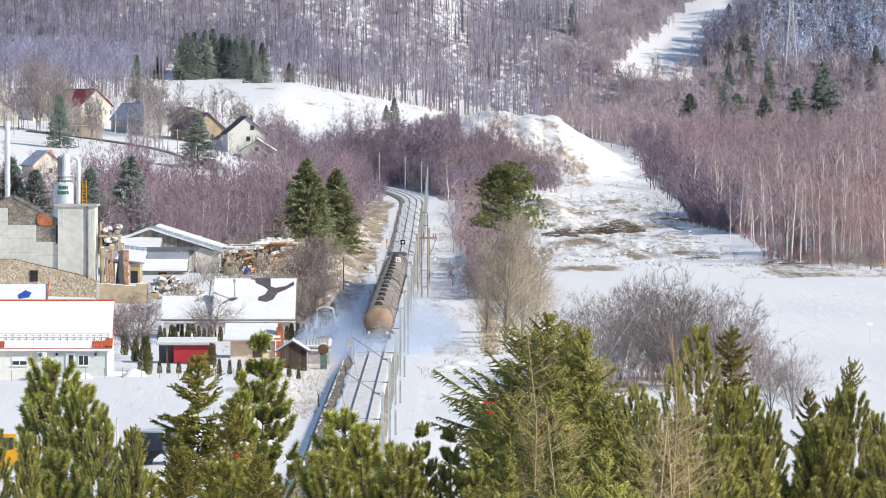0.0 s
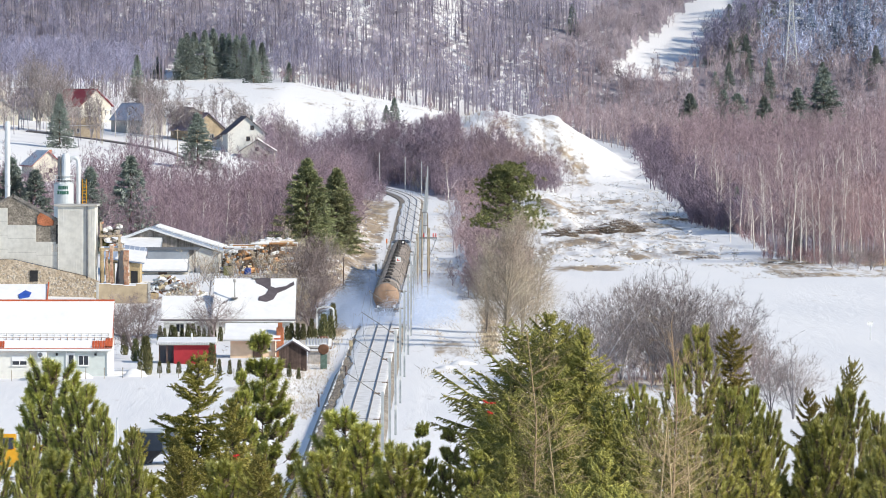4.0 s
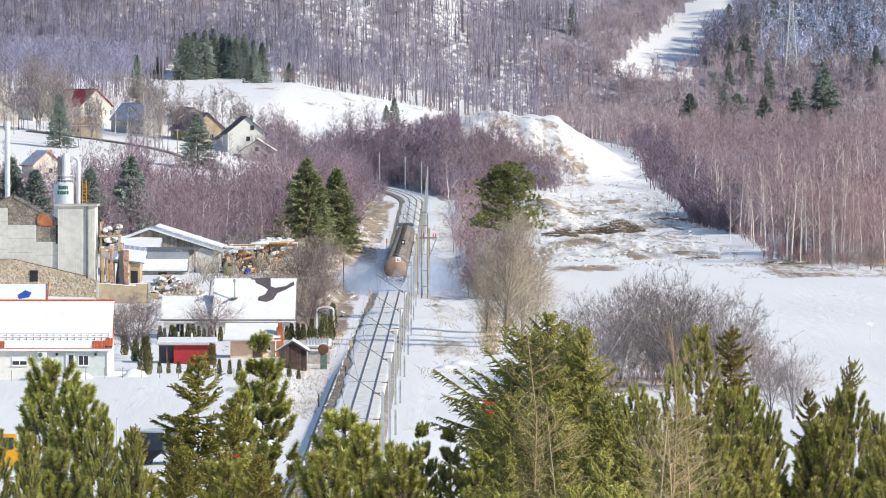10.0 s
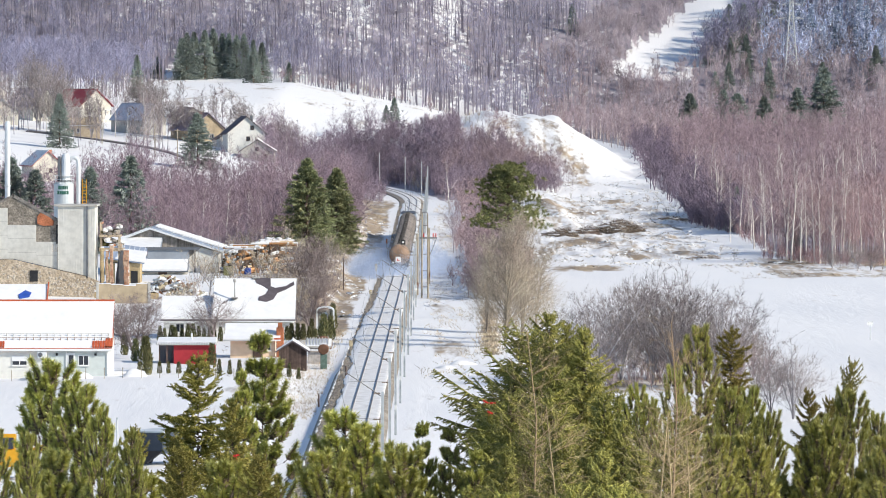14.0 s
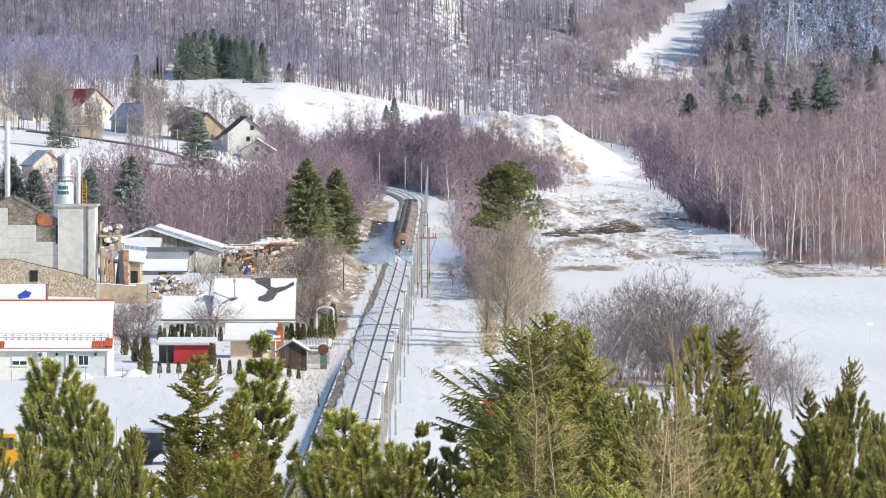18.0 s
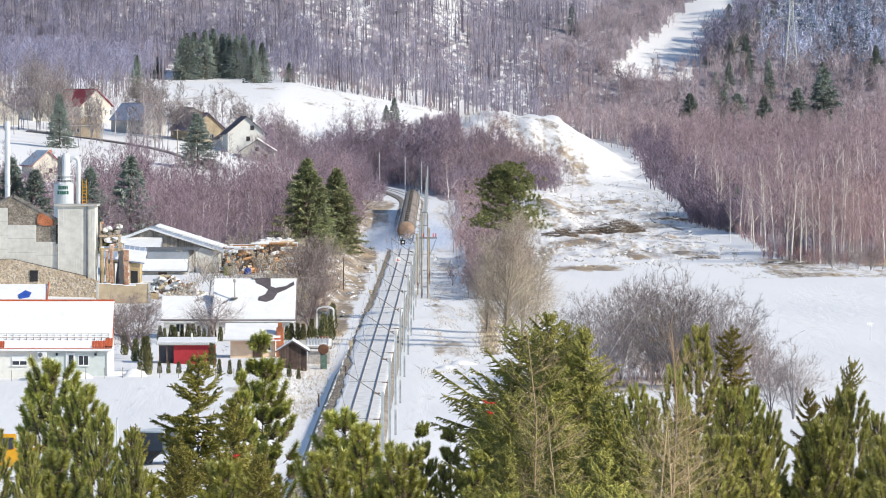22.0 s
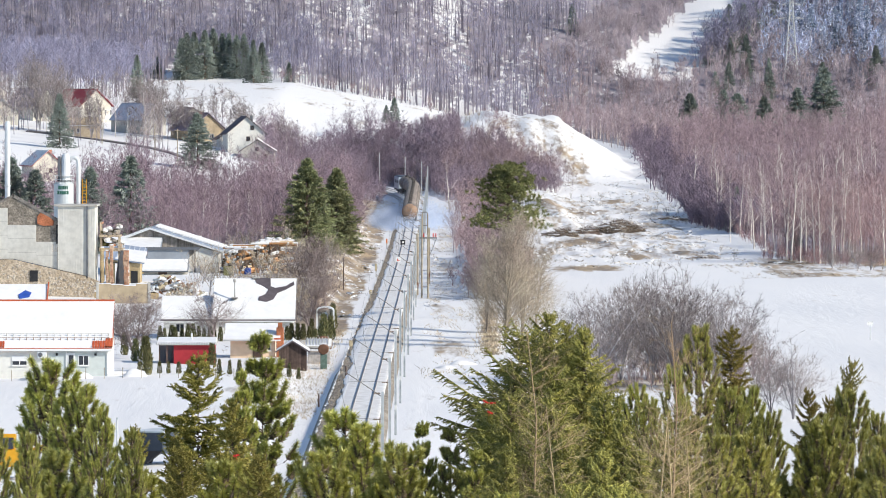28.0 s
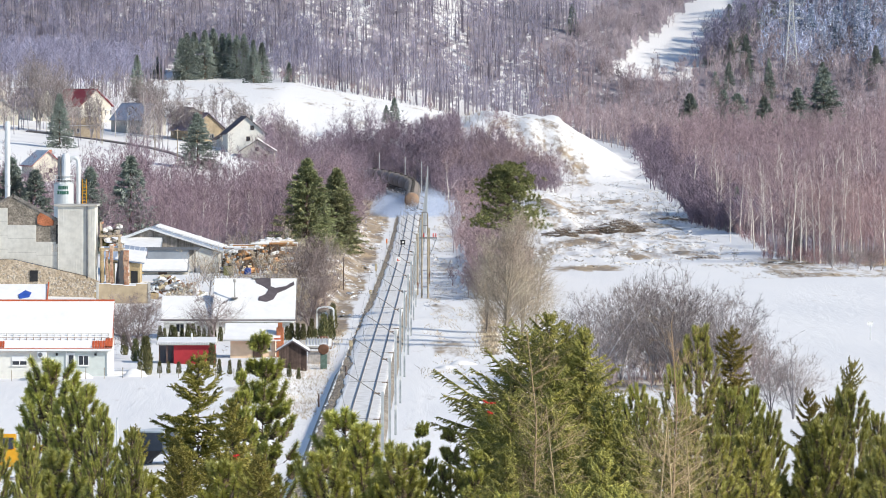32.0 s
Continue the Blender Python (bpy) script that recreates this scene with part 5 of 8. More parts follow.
def lower_roof_house():
    h = house("snow_roof_house", pose(-46.9, 690, -0.6), 6.6, 8, 3.4, 5.6, "x", M_GREY_WALL, M_RED_TILE, "low house with a rounded snow-laden roof", snow=0.28, over=0.3, chimneys=((3.0, 2.6, -1.0, M_DARK_WALL),))
    flat = [(0.7, 1.2), (1.7, 1.5), (1.9, 2.3), (1.2, 2.7), (0.5, 1.9)]
    top = [(x, y, 3.4 + 0.55 * y + 0.55) for x, y in flat]
    part("tarpaulin", MB().add(top + [(x, y, z - 0.08) for x, y, z in top], [(0, 1, 2, 3, 4)] + [(i, i + 5, (i + 1) % 5 + 5, (i + 1) % 5) for i in range(5)]), M_BLUE_TARP, h, "blue tarpaulin patch")
    part("red_verge", MB().side([(-0.3, 3.4), (4, 6.05), (4, 6.3), (-0.3, 3.7)], 3.62, 3.74), M_RED_TILE, h)


lower_roof_house()


def factory():
    """Derelict corrugated building on a rubble base, with a ragged stepped outline."""
    y = 793.0
    f = thing("derelict_factory", pose(-55.0, y, 0.5), "derelict factory clad in grey corrugated sheets on a rubble stone base", "factory")
    # outline of the cladding in steps: x from, x to, bottom, top
    steps = [(-8.0, 0.5, 11.4), (0.5, 4.05, 9.25), (4.05, 6.75, 7.15)]
    foot = lambda x: float(np.interp(x, [-8, 1.2, 10.5, 11.4], [4.9, 5.0, 2.87, 2.5]))
    for x0, x1, z1 in steps:
        n = int((x1 - x0) / 0.2)
        part("cladding", MB().wall([(x0, foot(x0)), (x1, foot(x1)), (x1, z1), (x0, z1)], 0.0, 0.12), M_CORR, f)
        for k in range(n):
            u = x0 + (x1 - x0) * k / n
            part("corrugation", MB().wall([(u, foot(u)), (u + 0.1, foot(u + 0.1)), (u + 0.1, z1), (u, z1)], -0.035, 0.0), M_CORR, f)
        zz = z1 - 1.7
        while zz > foot(x0) + 0.5:
            part("sheet_joint", MB().box(x0, -0.05, zz, x1, -0.036, zz + 0.05), M_GREY_WALL, f)
            zz -= 1.75
    part("torn_sheet", MB().wall([(6.0, 5.9), (6.9, 5.9), (6.9, 6.7), (6.6, 6.3), (6.3, 6.9), (6.0, 6.8)], -0.03, 0.03), M_STONE_PIECE, f, "torn pale edge of the cladding")
    part("cladding_foot", MB().add(*_beam((1.2, -0.1, 4.82), (10.5, -0.1, 2.69), 0.2)), M_DARK_WALL, f, "dark sloping foot rail")
    part("tower", MB().wall([(6.8, 3.7), (10.5, 2.87), (11.45, 2.2), (11.45, 11.6), (6.8, 11.6)], -0.3, 6.0), M_CORR, f)
    for k in range(23):
        u = 6.8 + 4.65 * k / 23
        part("corrugation", MB().wall([(u, foot(u)), (u + 0.1, foot(u)), (u + 0.1, 11.6), (u, 11.6)], -0.335, -0.3), M_CORR, f)
    part("tower_cap", MB().box(6.3, -0.6, 11.6, 11.75, 6.2, 11.82, 0.05), M_GREY_WALL, f, "flat grey roof slab")
    part("corner_strip", MB().box(10.35, -0.5, 2.6, 10.55, -0.336, 11.6), M_DARK_WALL, f, "dark downpipe")
    part("dark_slot", MB().box(6.56, -0.1, 6.9, 6.79, 0.1, 9.3), M_BLACK, f)
    # rubble base, stepping down
    b = MB().wall([(-8, -1.5), (12.0, -1.5), (12.0, 2.2), (10.5, 2.8), (5.0, 4.05), (1.2, 4.95), (-8, 4.85)], -0.5, -0.1)
    part("stone_base", b, M_STONE, f, "rubble stone wall")
    g = random.Random(3)
    mb = MB().add([(-0.5, 0, -0.4), (0.45, 0, -0.5), (0.5, 0, 0.4), (-0.4, 0, 0.5), (-0.3, -0.35, -0.2), (0.28, -0.4, -0.28), (0.25, -0.38, 0.25), (-0.25, -0.33, 0.3)], [(4, 5, 6, 7), (0, 1, 5, 4), (1, 2, 6, 5), (2, 3, 7, 6), (3, 0, 4, 7)])
    me = mb.mesh("stone", M_STONE_PIECE)
    for k in range(300):
        x = g.uniform(-1.0, 11.8)
        top = np.interp(x, [-2, 2, 5, 8.6, 12.4], [4.6, 4.5, 3.7, 2.9, 2.1])
        s = g.uniform(0.16, 0.36)
        part("stone", me, None, f, m=pose(x, -0.49, g.uniform(-0.6, top - 0.2), 0, g.uniform(0, 360), 0) @ Matrix.Diagonal((s, s * 0.6, s * 0.8, 1)))
    # black block on the wall stands for the shade inside a hole
    part("dark_opening", MB().box(3.3, -0.6, 2.2, 4.3, -0.44, 3.6), M_BLACK, f, "black block for the shade of a hole in the stone wall")
    # ruined gable behind
    part("ruined_gable", MB().wall([(-6, 3), (7.1, 3), (7.1, 9.6), (1.3, 12.9), (-6, 9.2)], 0.14, 0.74), M_DARK_STONE, f, "bare grey rubble gable")
    part("brick_patch", MB().wall([(4.2, 9.4), (5.0, 9.15), (6.2, 9.2), (6.3, 9.75), (5.6, 10.3), (4.6, 10.8), (4.2, 10.3)], 0.0, 0.13), M_RBRICK, f, "patch of red brick")
    part("roof_edge", MB().add(*_beam((1.1, 0.05, 12.75), (7.3, 0.05, 9.35), 0.42)).add(*_beam((1.3, 0.05, 12.85), (-6, 0.05, 9.3), 0.3)), M_WOOD_GREY, f, "broken sloping roof edge")
    # ruined brick piers, ragged at the edges
    for x, z, w, mm, lb in ((12.15, 6.4, 0.32, M_YBRICK, "crumbling yellow brick pier"), (12.75, 6.0, 0.3, M_RUIN, "crumbling plastered brick pier"), (13.3, 6.7, 0.38, M_RUIN, "crumbling plastered brick pier"), (15.0, 6.1, 0.6, M_RUIN, "ragged end of a broken brick wall")):
        b = MB()
        zz = -1.5
        while zz < z:
            st = g.uniform(0.35, 0.7)
            b.box(x + g.uniform(-0.1, 0.06), 0.2 + g.uniform(-0.1, 0.1), zz, x + w + g.uniform(-0.08, 0.12), 1.0, min(z, zz + st), 0.05)
            zz += st
        part("brick_pier", b, mm, f, lb)
        part("pier_snow", MB().box(x - 0.05, 0.2, z, x + w, 0.9, z + 0.14, 0.06), M_SNOW, f)
    part("inner_wall", MB().wall([(13.9, -1), (15.0, -1), (15.0, 5.8), (14.7, 6.1), (14.3, 5.2), (13.9, 2.6)], 1.6, 2.0), M_DARK_WALL, f, "dark inner wall")
    for k in range(46):
        sz = g.uniform(0.15, 0.5)
        part("rubble", MB().box(-sz, -sz * 0.6, -sz * 0.4, sz, sz * 0.6, sz * 0.4, sz * 0.3), g.choice([M_SNOW, M_SNOW, M_RUIN, M_WOOD_GREY, M_STONE_PIECE, M_GREY_WALL, M_THUJA]), f, m=pose(g.uniform(11.9, 14.6), g.uniform(2.2, 4.5), g.choice([7.4, 8.0, 8.6, 9.2, 6.8, 7.0]) + g.uniform(-0.3, 0.3), g.uniform(-20, 20), g.uniform(-20, 20), g.uniform(0, 180)))
    part("upper_floor", MB().box(11.8, 2.0, 5.9, 14.9, 5.5, 6.3, 0.1).box(11.8, 2.2, 7.7, 14.5, 5.5, 7.95, 0.1).box(11.9, 2.6, -1, 12.2, 2.9, 9.6).box(14.2, 2.6, -1, 14.5, 2.9, 8.0), M_STONE, f, "broken floor slabs with rubble on them")
    part("yard_wall", MB().wall([(11.5, -1.5), (19.5, -1.5), (19.5, 0.8), (11.5, 1.2)], -2.6, -2.2), M_YBRICK, f, "low yellow yard wall")
    part("wall_snow", MB().box(11.5, -2.65, 1.0, 19.5, -2.15, 1.15), M_SNOW, f)


def _beam(a, b, t):
    a, b = Vector(a), Vector(b)
    up, dy = Vector((0, 0, t)), Vector((0, 0.5, 0))
    v = [a, b, b + up, a + up, a + dy, b + dy, b + dy + up, a + dy + up]
    return v, [(0, 1, 2, 3), (7, 6, 5, 4), (0, 4, 5, 1), (1, 5, 6, 2), (2, 6, 7, 3), (3, 7, 4, 0)]


factory()


def silo():
    y = 815.0
    s = thing("silo", pose(-48.8, y, 0.5), "pale blue steel silo with a filter tower and dark green lettering", "silo")
    part("tank", MB().lathe([(1.28, 7.5), (1.28, 14.0), (1.1, 14.25), (0.3, 14.4)], 24), M_SILO, s, smooth=False)
    part("cone", MB().lathe([(0.3, 5.4), (1.28, 7.5)], 24), M_SILO, s)
    for a in range(4):
        c, q = 1.15 * math.cos(a * 1.5708 + 0.78), 1.15 * math.sin(a * 1.5708 + 0.78)
        part("leg", MB().box(c - 0.08, q - 0.08, -0.6, c + 0.08, q + 0.08, 8.2), M_WHITE_PAINT, s)
    part("filter", MB().lathe([(0.62, 14.3), (0.62, 17.3), (0.45, 17.8), (0.2, 18.0)], 14, at=(0.25, 0, 0)), M_WHITE_PAINT, s, "white filter cylinder")
    part("filter_box", MB().box(-0.75, -0.5, 14.4, -0.4, 0.3, 17.6, 0.05), M_DARK_WALL, s)
    b = MB()
    for z in (14.6, 15.1):
        b.lathe([(1.25, z), (1.29, z), (1.29, z + 0.04), (1.25, z + 0.04)], 16)
    for k in range(10):
        b.tube([(1.27 * math.cos(k * 0.628), 1.27 * math.sin(k * 0.628), 14.0), (1.27 * math.cos(k * 0.628), 1.27 * math.sin(k * 0.628), 15.1)], 0.025, 4)
    part("railing", b, M_WHITE_PAINT, s)
    # unreadable lettering as plain bars
    for z, x0, ws in ((13.4, -0.62, (0.2, 0.12, 0.12, 0.14, 0.2, 0.14)), (12.75, -0.75, (0.26, 0.22, 0.24, 0.22, 0.26))):
        for w in ws:
            d = math.sqrt(max(0.1, 1.30 ** 2 - (x0 + w / 2) ** 2))
            part("lettering_bar", MB().box(x0, -d - 0.03, z, x0 + w, -d + 0.06, z + 0.42), M_GREEN_LETTER, s)
            x0 += w + 0.06
    pi = thing("vent_pipe", pose(-46.9, y, 0.5), "white steel vent pipe bent over at the top", "pipe")
    part("riser", MB().tube([(0, 0, 9.0), (0, 0, 16.7), (-0.12, 0, 17.2), (-0.5, 0, 17.5), (-0.95, 0, 17.35), (-1.2, 0, 16.9)], 0.27, 12), M_WHITE_PAINT, pi, smooth=True)
    part("support", MB().box(-0.08, 0.1, -0.5, 0.08, 0.3, 9.1), M_WHITE_PAINT, pi)
    la = thing("lattice_ladder", pose(-46.3, y + 3, 0.5), "ochre steel lattice ladder beside the silo", "ladder")
    b = MB()
    for x in (-0.25, 0.25):
        b.box(x - 0.05, -0.05, -0.5, x + 0.05, 0.05, 14.6)
    part("stile", b, M_YELLOW, la)
    for k in range(34):
        part("rung", MB().box(-0.2, -0.03, 0.1 + k * 0.42, 0.2, 0.03, 0.18 + k * 0.42), M_YELLOW, la)
    ch = thing("steel_chimney", pose(-55.0, 800, 0.5), "tall slim white steel chimney", "chimney")
    part("shaft", MB().lathe([(0.34, -0.6), (0.34, 21.8), (0.28, 22.1), (0.2, 22.2)], 14), M_WHITE_PAINT, ch)
    for z in (9, 14, 19):
        part("flange", MB().lathe([(0.35, z), (0.42, z), (0.42, z + 0.12), (0.35, z + 0.12)], 14), M_WHITE_PAINT, ch)


silo()


def big_shed():
    """Wide timber hall with a low-pitched sheet roof, gable towards the yard."""
    y = 886.0
    h = thing("timber_hall", pose(-38.4, y, 0.6), "wide hall with a pale sheet-metal roof and a boarded gable", "hall")
    # ridge near the left third; the roof runs well back
    prof = [(-7.0, -1), (6.9, -1), (6.9, 3.55), (-2.6, 6.55), (-7.0, 4.9)]
    part("gable_wall", MB().wall(prof, 0.2, 0.5), M_WOOD_GREY, h, "grey boarded gable")
    for k in range(38):
        x = -6.9 + k * 0.29
        zt = np.interp(x, [-7, -2.6, 6.9], [4.75, 6.4, 3.4])
        part("board", MB().box(x, 0.12, max(1.0, zt - 3.2), x + 0.25, 0.2, zt), M_WOOD_GREY, h)
    part("front_wall", MB().wall([(1.0, -1), (6.85, -1), (6.85, 3.3), (4.6, 4.0), (1.0, 1.0)], 0.0, 0.11), M_PLASTER_W, h, "pale rendered bay")
    part("side_wall", MB().box(6.6, 1.5, -1, 6.9, 22, 3.5), M_GREY_WALL, h)
    part("back_wall", MB().wall(prof, 22, 22.3), M_GREY_WALL, h)
    part("left_wall", MB().box(-7.0, 1.5, -1, -6.7, 22, 4.8), M_GREY_WALL, h)
    for a, c in (((-2.6, 6.6), (7.6, 3.35)), ((-7.8, 4.65), (-2.6, 6.6))):
        part("roof", MB().wall([a, c, (c[0], c[1] + 0.14), (a[0], a[1] + 0.14)], -0.4, 23), M_METAL_ROOF, h)
        nx = 7
        for k in range(nx + 1):
            u = k / nx
            x, z = a[0] + (c[0] - a[0]) * u, a[1] + (c[1] - a[1]) * u + 0.14
            part("roof_seam", MB().box(x - 0.03, -0.4, z, x + 0.03, 23, z + 0.05), M_WHITE_PAINT, h)
    part("fascia", MB().add(*_beam((-2.6, -0.55, 6.5), (7.6, -0.55, 3.25), 0.25)).add(*_beam((-7.8, -0.55, 4.55), (-2.6, -0.55, 6.5), 0.25)), M_WHITE_PAINT, h, "pale roof fascia")
    part("roof_snow", MB().wall([(-2.2, 6.66), (7.5, 3.57), (7.5, 3.75), (-2.2, 6.84)], 9, 22.5), M_SNOW, h)
    part("post", MB().box(3.6, -0.15, -1, 3.8, -0.005, 4.2), M_WOOD_GREY, h)
    # lean-to with snow roof
    y = 872.0
    l = thing("lean_to", pose(-38.3, y, 0.7), "dark lean-to shed with a thick snow blanket on its roof", "shed")
    part("wall", MB().box(-2.9, 0, -1, 3.0, 4.5, 1.1), M_GREY_WALL, l)
    part("upper_wall", MB().box(-2.5, 2.0, 1.1, 3.2, 4.6, 4.0), M_SLATE, l, "dark grey upper wall")
    part("roof_snow", MB().side([(-0.5, 1.0), (2.7, 2.7), (2.7, 2.95), (-0.5, 1.3)], -3.1, 3.1), M_SNOW, l)
    part("roof", MB().side([(-0.6, 0.85), (2.7, 2.6), (2.7, 2.7), (-0.6, 0.98)], -3.2, 3.2), M_DARK_WALL, l)
    part("upper_roof", MB().box(-3.2, 1.8, 4.0, 4.6, 5.0, 4.15).box(-3.2, 1.75, 3.85, 4.6, 1.85, 4.2), M_DARK_WALL, l)
    part("door", MB().box(-0.9, -0.06, -0.8, 0.3, -0.002, 0.95), M_WOOD_DARK, l)
    r = thing("red_edged_shed", pose(-42.6, 880, 0.7), "low shed with a snowy sheet roof edged in dark red", "shed")
    part("roof", MB().add([(-4.6, 0, 3.7), (3.4, 0, 3.4), (3.4, 7, 5.2), (-4.6, 7, 5.2), (-4.6, 0, 3.85), (3.4, 0, 3.55), (3.4, 7, 5.35), (-4.6, 7, 5.35)], [(0, 1, 2, 3), (7, 6, 5, 4), (0, 4, 5, 1), (1, 5, 6, 2), (2, 6, 7, 3), (3, 7, 4, 0)]), M_METAL_ROOF, r)
    part("roof_snow", MB().add([(-4.3, 0.3, 3.93), (3.2, 0.3, 3.66), (3.3, 6.9, 5.35), (-4.4, 6.9, 5.36), (-4.3, 0.3, 4.03), (3.2, 0.3, 3.76), (3.3, 6.9, 5.5), (-4.4, 6.9, 5.5)], [(0, 1, 2, 3), (7, 6, 5, 4), (0, 4, 5, 1), (1, 5, 6, 2), (2, 6, 7, 3), (3, 7, 4, 0)]), M_SNOW, r)
    part("fascia", MB().add(*_beam((-4.6, -0.5, 3.35), (3.4, -0.5, 3.1), 0.32)), M_RED_ROOF, r, "dark red fascia")
    part("wall", MB().box(-4.4, 0.6, -1, 3.2, 6.5, 3.4), M_YBRICK, r)
    for x in (3.3,):
        part("downpipe", MB().tube([(x, -0.3, 3.2), (x + 0.2, 0.3, 2.4), (x + 0.2, 0.3, -0.8)], 0.09, 6), M_RED_ROOF, r)
    k = thing("brick_store", pose(-42.2, 838, 0.8), "old yellow brick store with a blue sheet roof partly under snow", "shed")
    part("wall", MB().box(-2.4, 0, -1.5, 2.1, 6, 2.9), M_YBRICK, k)
    part("roof", MB().add([(-3.2, -0.4, 3.6), (2.7, -0.4, 2.8), (2.7, 8, 4.6), (-3.2, 8, 5.4), (-3.2, -0.4, 3.75), (2.7, -0.4, 2.95), (2.7, 8, 4.75), (-3.2, 8, 5.55)], [(0, 1, 2, 3), (7, 6, 5, 4), (0, 4, 5, 1), (1, 5, 6, 2), (2, 6, 7, 3), (3, 7, 4, 0)]), M_BLUE_ROOF, k)
    part("roof_snow", MB().add([(-1.2, -0.5, 3.52), (2.8, -0.5, 2.97), (2.8, 5.2, 4.2), (0.6, 5.2, 4.5), (-1.2, -0.5, 3.64), (2.8, -0.5, 3.12), (2.8, 5.2, 4.35), (0.6, 5.2, 4.62)], [(0, 1, 2, 3), (7, 6, 5, 4), (0, 4, 5, 1), (1, 5, 6, 2), (2, 6, 7, 3), (3, 7, 4, 0)]), M_SNOW, k)
    for q in range(9):
        x = -3.0 + q * 0.68
        part("roof_seam", MB().tube([(x, -0.4, 3.75 - (x + 3.2) * 0.136), (x, 8, 5.55 - (x + 3.2) * 0.136)], 0.05, 4), M_SNOW, k)
    for x in (-1.2, 0.4):
        part("post", MB().box(x, -0.2, -1.2, x + 0.3, -0.02, 2.9), M_FRAME_W, k, "white post")
    # black panel stands for the shade inside the opening
    part("opening", MB().box(0.9, -0.05, 0.2, 1.8, -0.003, 1.9), M_BLACK, k)


big_shed()


def log_piles():
    g = random.Random(11)
    tone = [mat("pale_log_wood", (0.80, 0.63, 0.43), 0.85, var=0.25, scale=4, random_by="object"), mat("orange_log_wood", (0.58, 0.31, 0.14), 0.85, var=0.25, scale=4, random_by="object"), mat("dark_bark", (0.15, 0.10, 0.075), 0.95, var=0.4, scale=5, random_by="object"), M_SNOW]
    ends = [MB().lathe([(0.15, 0.0), (0.19, 0.04), (0.2, 4.0), (0.16, 4.04)], 8, "y").mesh("log", mm) for mm in tone]
    for (x0, x1, y, rows, lab) in ((-30.6, -26.6, 880, 9, "untidy stack of split logs dusted with snow"), (-26.9, -22.7, 884, 11, "tall untidy stack of orange and dark logs"), (-31.4, -27.2, 900, 9, "stack of pale logs at the back of the yard"), (-26.6, -22.4, 898, 10, "snow-capped stack of logs beside the spruces")):
        zb = land1((x0 + x1) / 2, y)
        p = thing("log_pile", pose((x0 + x1) / 2, y, zb), lab, "log pile", "log piles in the yard")
        w = x1 - x0
        for r in range(rows):
            n = int((w - r * 0.22) / 0.42)
            for k in range(n):
                s = g.uniform(0.8, 1.35)
                part("log", ends[g.choice([0, 1, 1, 2, 2, 3])], None, p, m=pose(-w / 2 + 0.2 + r * 0.11 + k * 0.42, g.uniform(-0.5, 0.4), 0.2 + r * 0.36, g.uniform(-3, 3), g.uniform(0, 360), g.uniform(-14, 14)) @ Matrix.Diagonal((s, 1, s, 1)))
        for k in range(9):
            part("loose_log", ends[g.choice([0, 1, 3, 3])], None, p, m=pose(g.uniform(-w / 2, w / 2 - 1), g.uniform(0, 3), rows * 0.36 + g.uniform(0.1, 0.45), 0, 0, g.uniform(-110, -70)) @ Matrix.Diagonal((0.8, 0.8, 0.8, 1)))
        part("snow_cap", MB().box(-w / 2 + rows * 0.11, 1.0, rows * 0.36 + 0.02, w / 2 - rows * 0.11, 3.9, rows * 0.36 + 0.2, 0.2), M_SNOW, p)
    for (x, y, n, lab) in ((-25.6, 905, 8, "tall stack of pale planks under snow"), (-37.0, 905, 12, "high stack of sawn boards behind the hall")):
        zb = land1(x, y)
        p = thing("plank_stack", pose(x, y, zb, 0, 0, g.uniform(-8, 8)), lab, "plank stack", "plank stacks in the yard")
        for k in range(n):
            o = g.uniform(-0.25, 0.25)
            part("plank_layer", MB().box(-1.8 + o, 0, k * 0.36 + 0.06, 1.8 + o, 2.4, k * 0.36 + 0.34), M_WOOD_PALE, p)
            part("spacer", MB().box(-1.4, 0.02, k * 0.36, -1.2, 2.38, k * 0.36 + 0.06), M_WOOD_GREY, p)
        part("snow_cap", MB().box(-1.85, -0.05, n * 0.36 + 0.0, 1.85, 2.45, n * 0.36 + 0.2, 0.15), M_SNOW, p)
    long_log = [MB().lathe([(0.13, 0.0), (0.2, 0.05), (0.16, 5.2), (0.12, 5.25)], 8, "x").mesh("log", mm) for mm in (tone[0], tone[0], tone[1], M_SNOW)]
    for (x, y, top, wide, lab) in ((-31.0, 912, 4.3, 1.0, "high stack of long pale peeled logs with snow on top"), (-26.4, 924, 5.0, 0.95, "long orange and pale logs stacked high beside the spruces"), (-38.6, 930, 4.9, 0.7, "stack of long pale logs behind the hall")):
        zb = land1(x, y)
        p = thing("long_log_stack", pose(x, y, zb), lab, "log stack", "log piles in the yard")
        rows = int((top - zb) / 0.37)
        for r in range(rows):
            for k in range(2):
                part("log", long_log[g.choice([0, 1, 2, 3, 3])], None, p, m=pose(-0.3 + g.uniform(-0.5, 0.3), 0.42 * k + r * 0.12, 0.2 + r * 0.37, 0, 0, g.uniform(-2, 2)) @ Matrix.Diagonal((wide, 1, 1, 1)))
        b = MB()
        for k in range(7):
            q = g.uniform(0, 4 * wide)
            b.ball((q, 0.3 + rows * 0.12 + g.uniform(-0.2, 0.2), rows * 0.37 + 0.12), g.uniform(0.35, 0.6), 8, 0.35)
        part("snow_cap", b, M_SNOW, p, smooth=True)
    single("tarpaulin_heap", MB().ball((0, 0, 0.7), 0.5, 10, 0.5).box(-0.45, -0.4, 0, 0.45, 0.4, 0.7, 0.1), M_BLUE_TARP, "blue tarpaulin thrown over a heap of timber", "tarpaulin", m=pose(-27.0, 876, land1(-27, 876)))
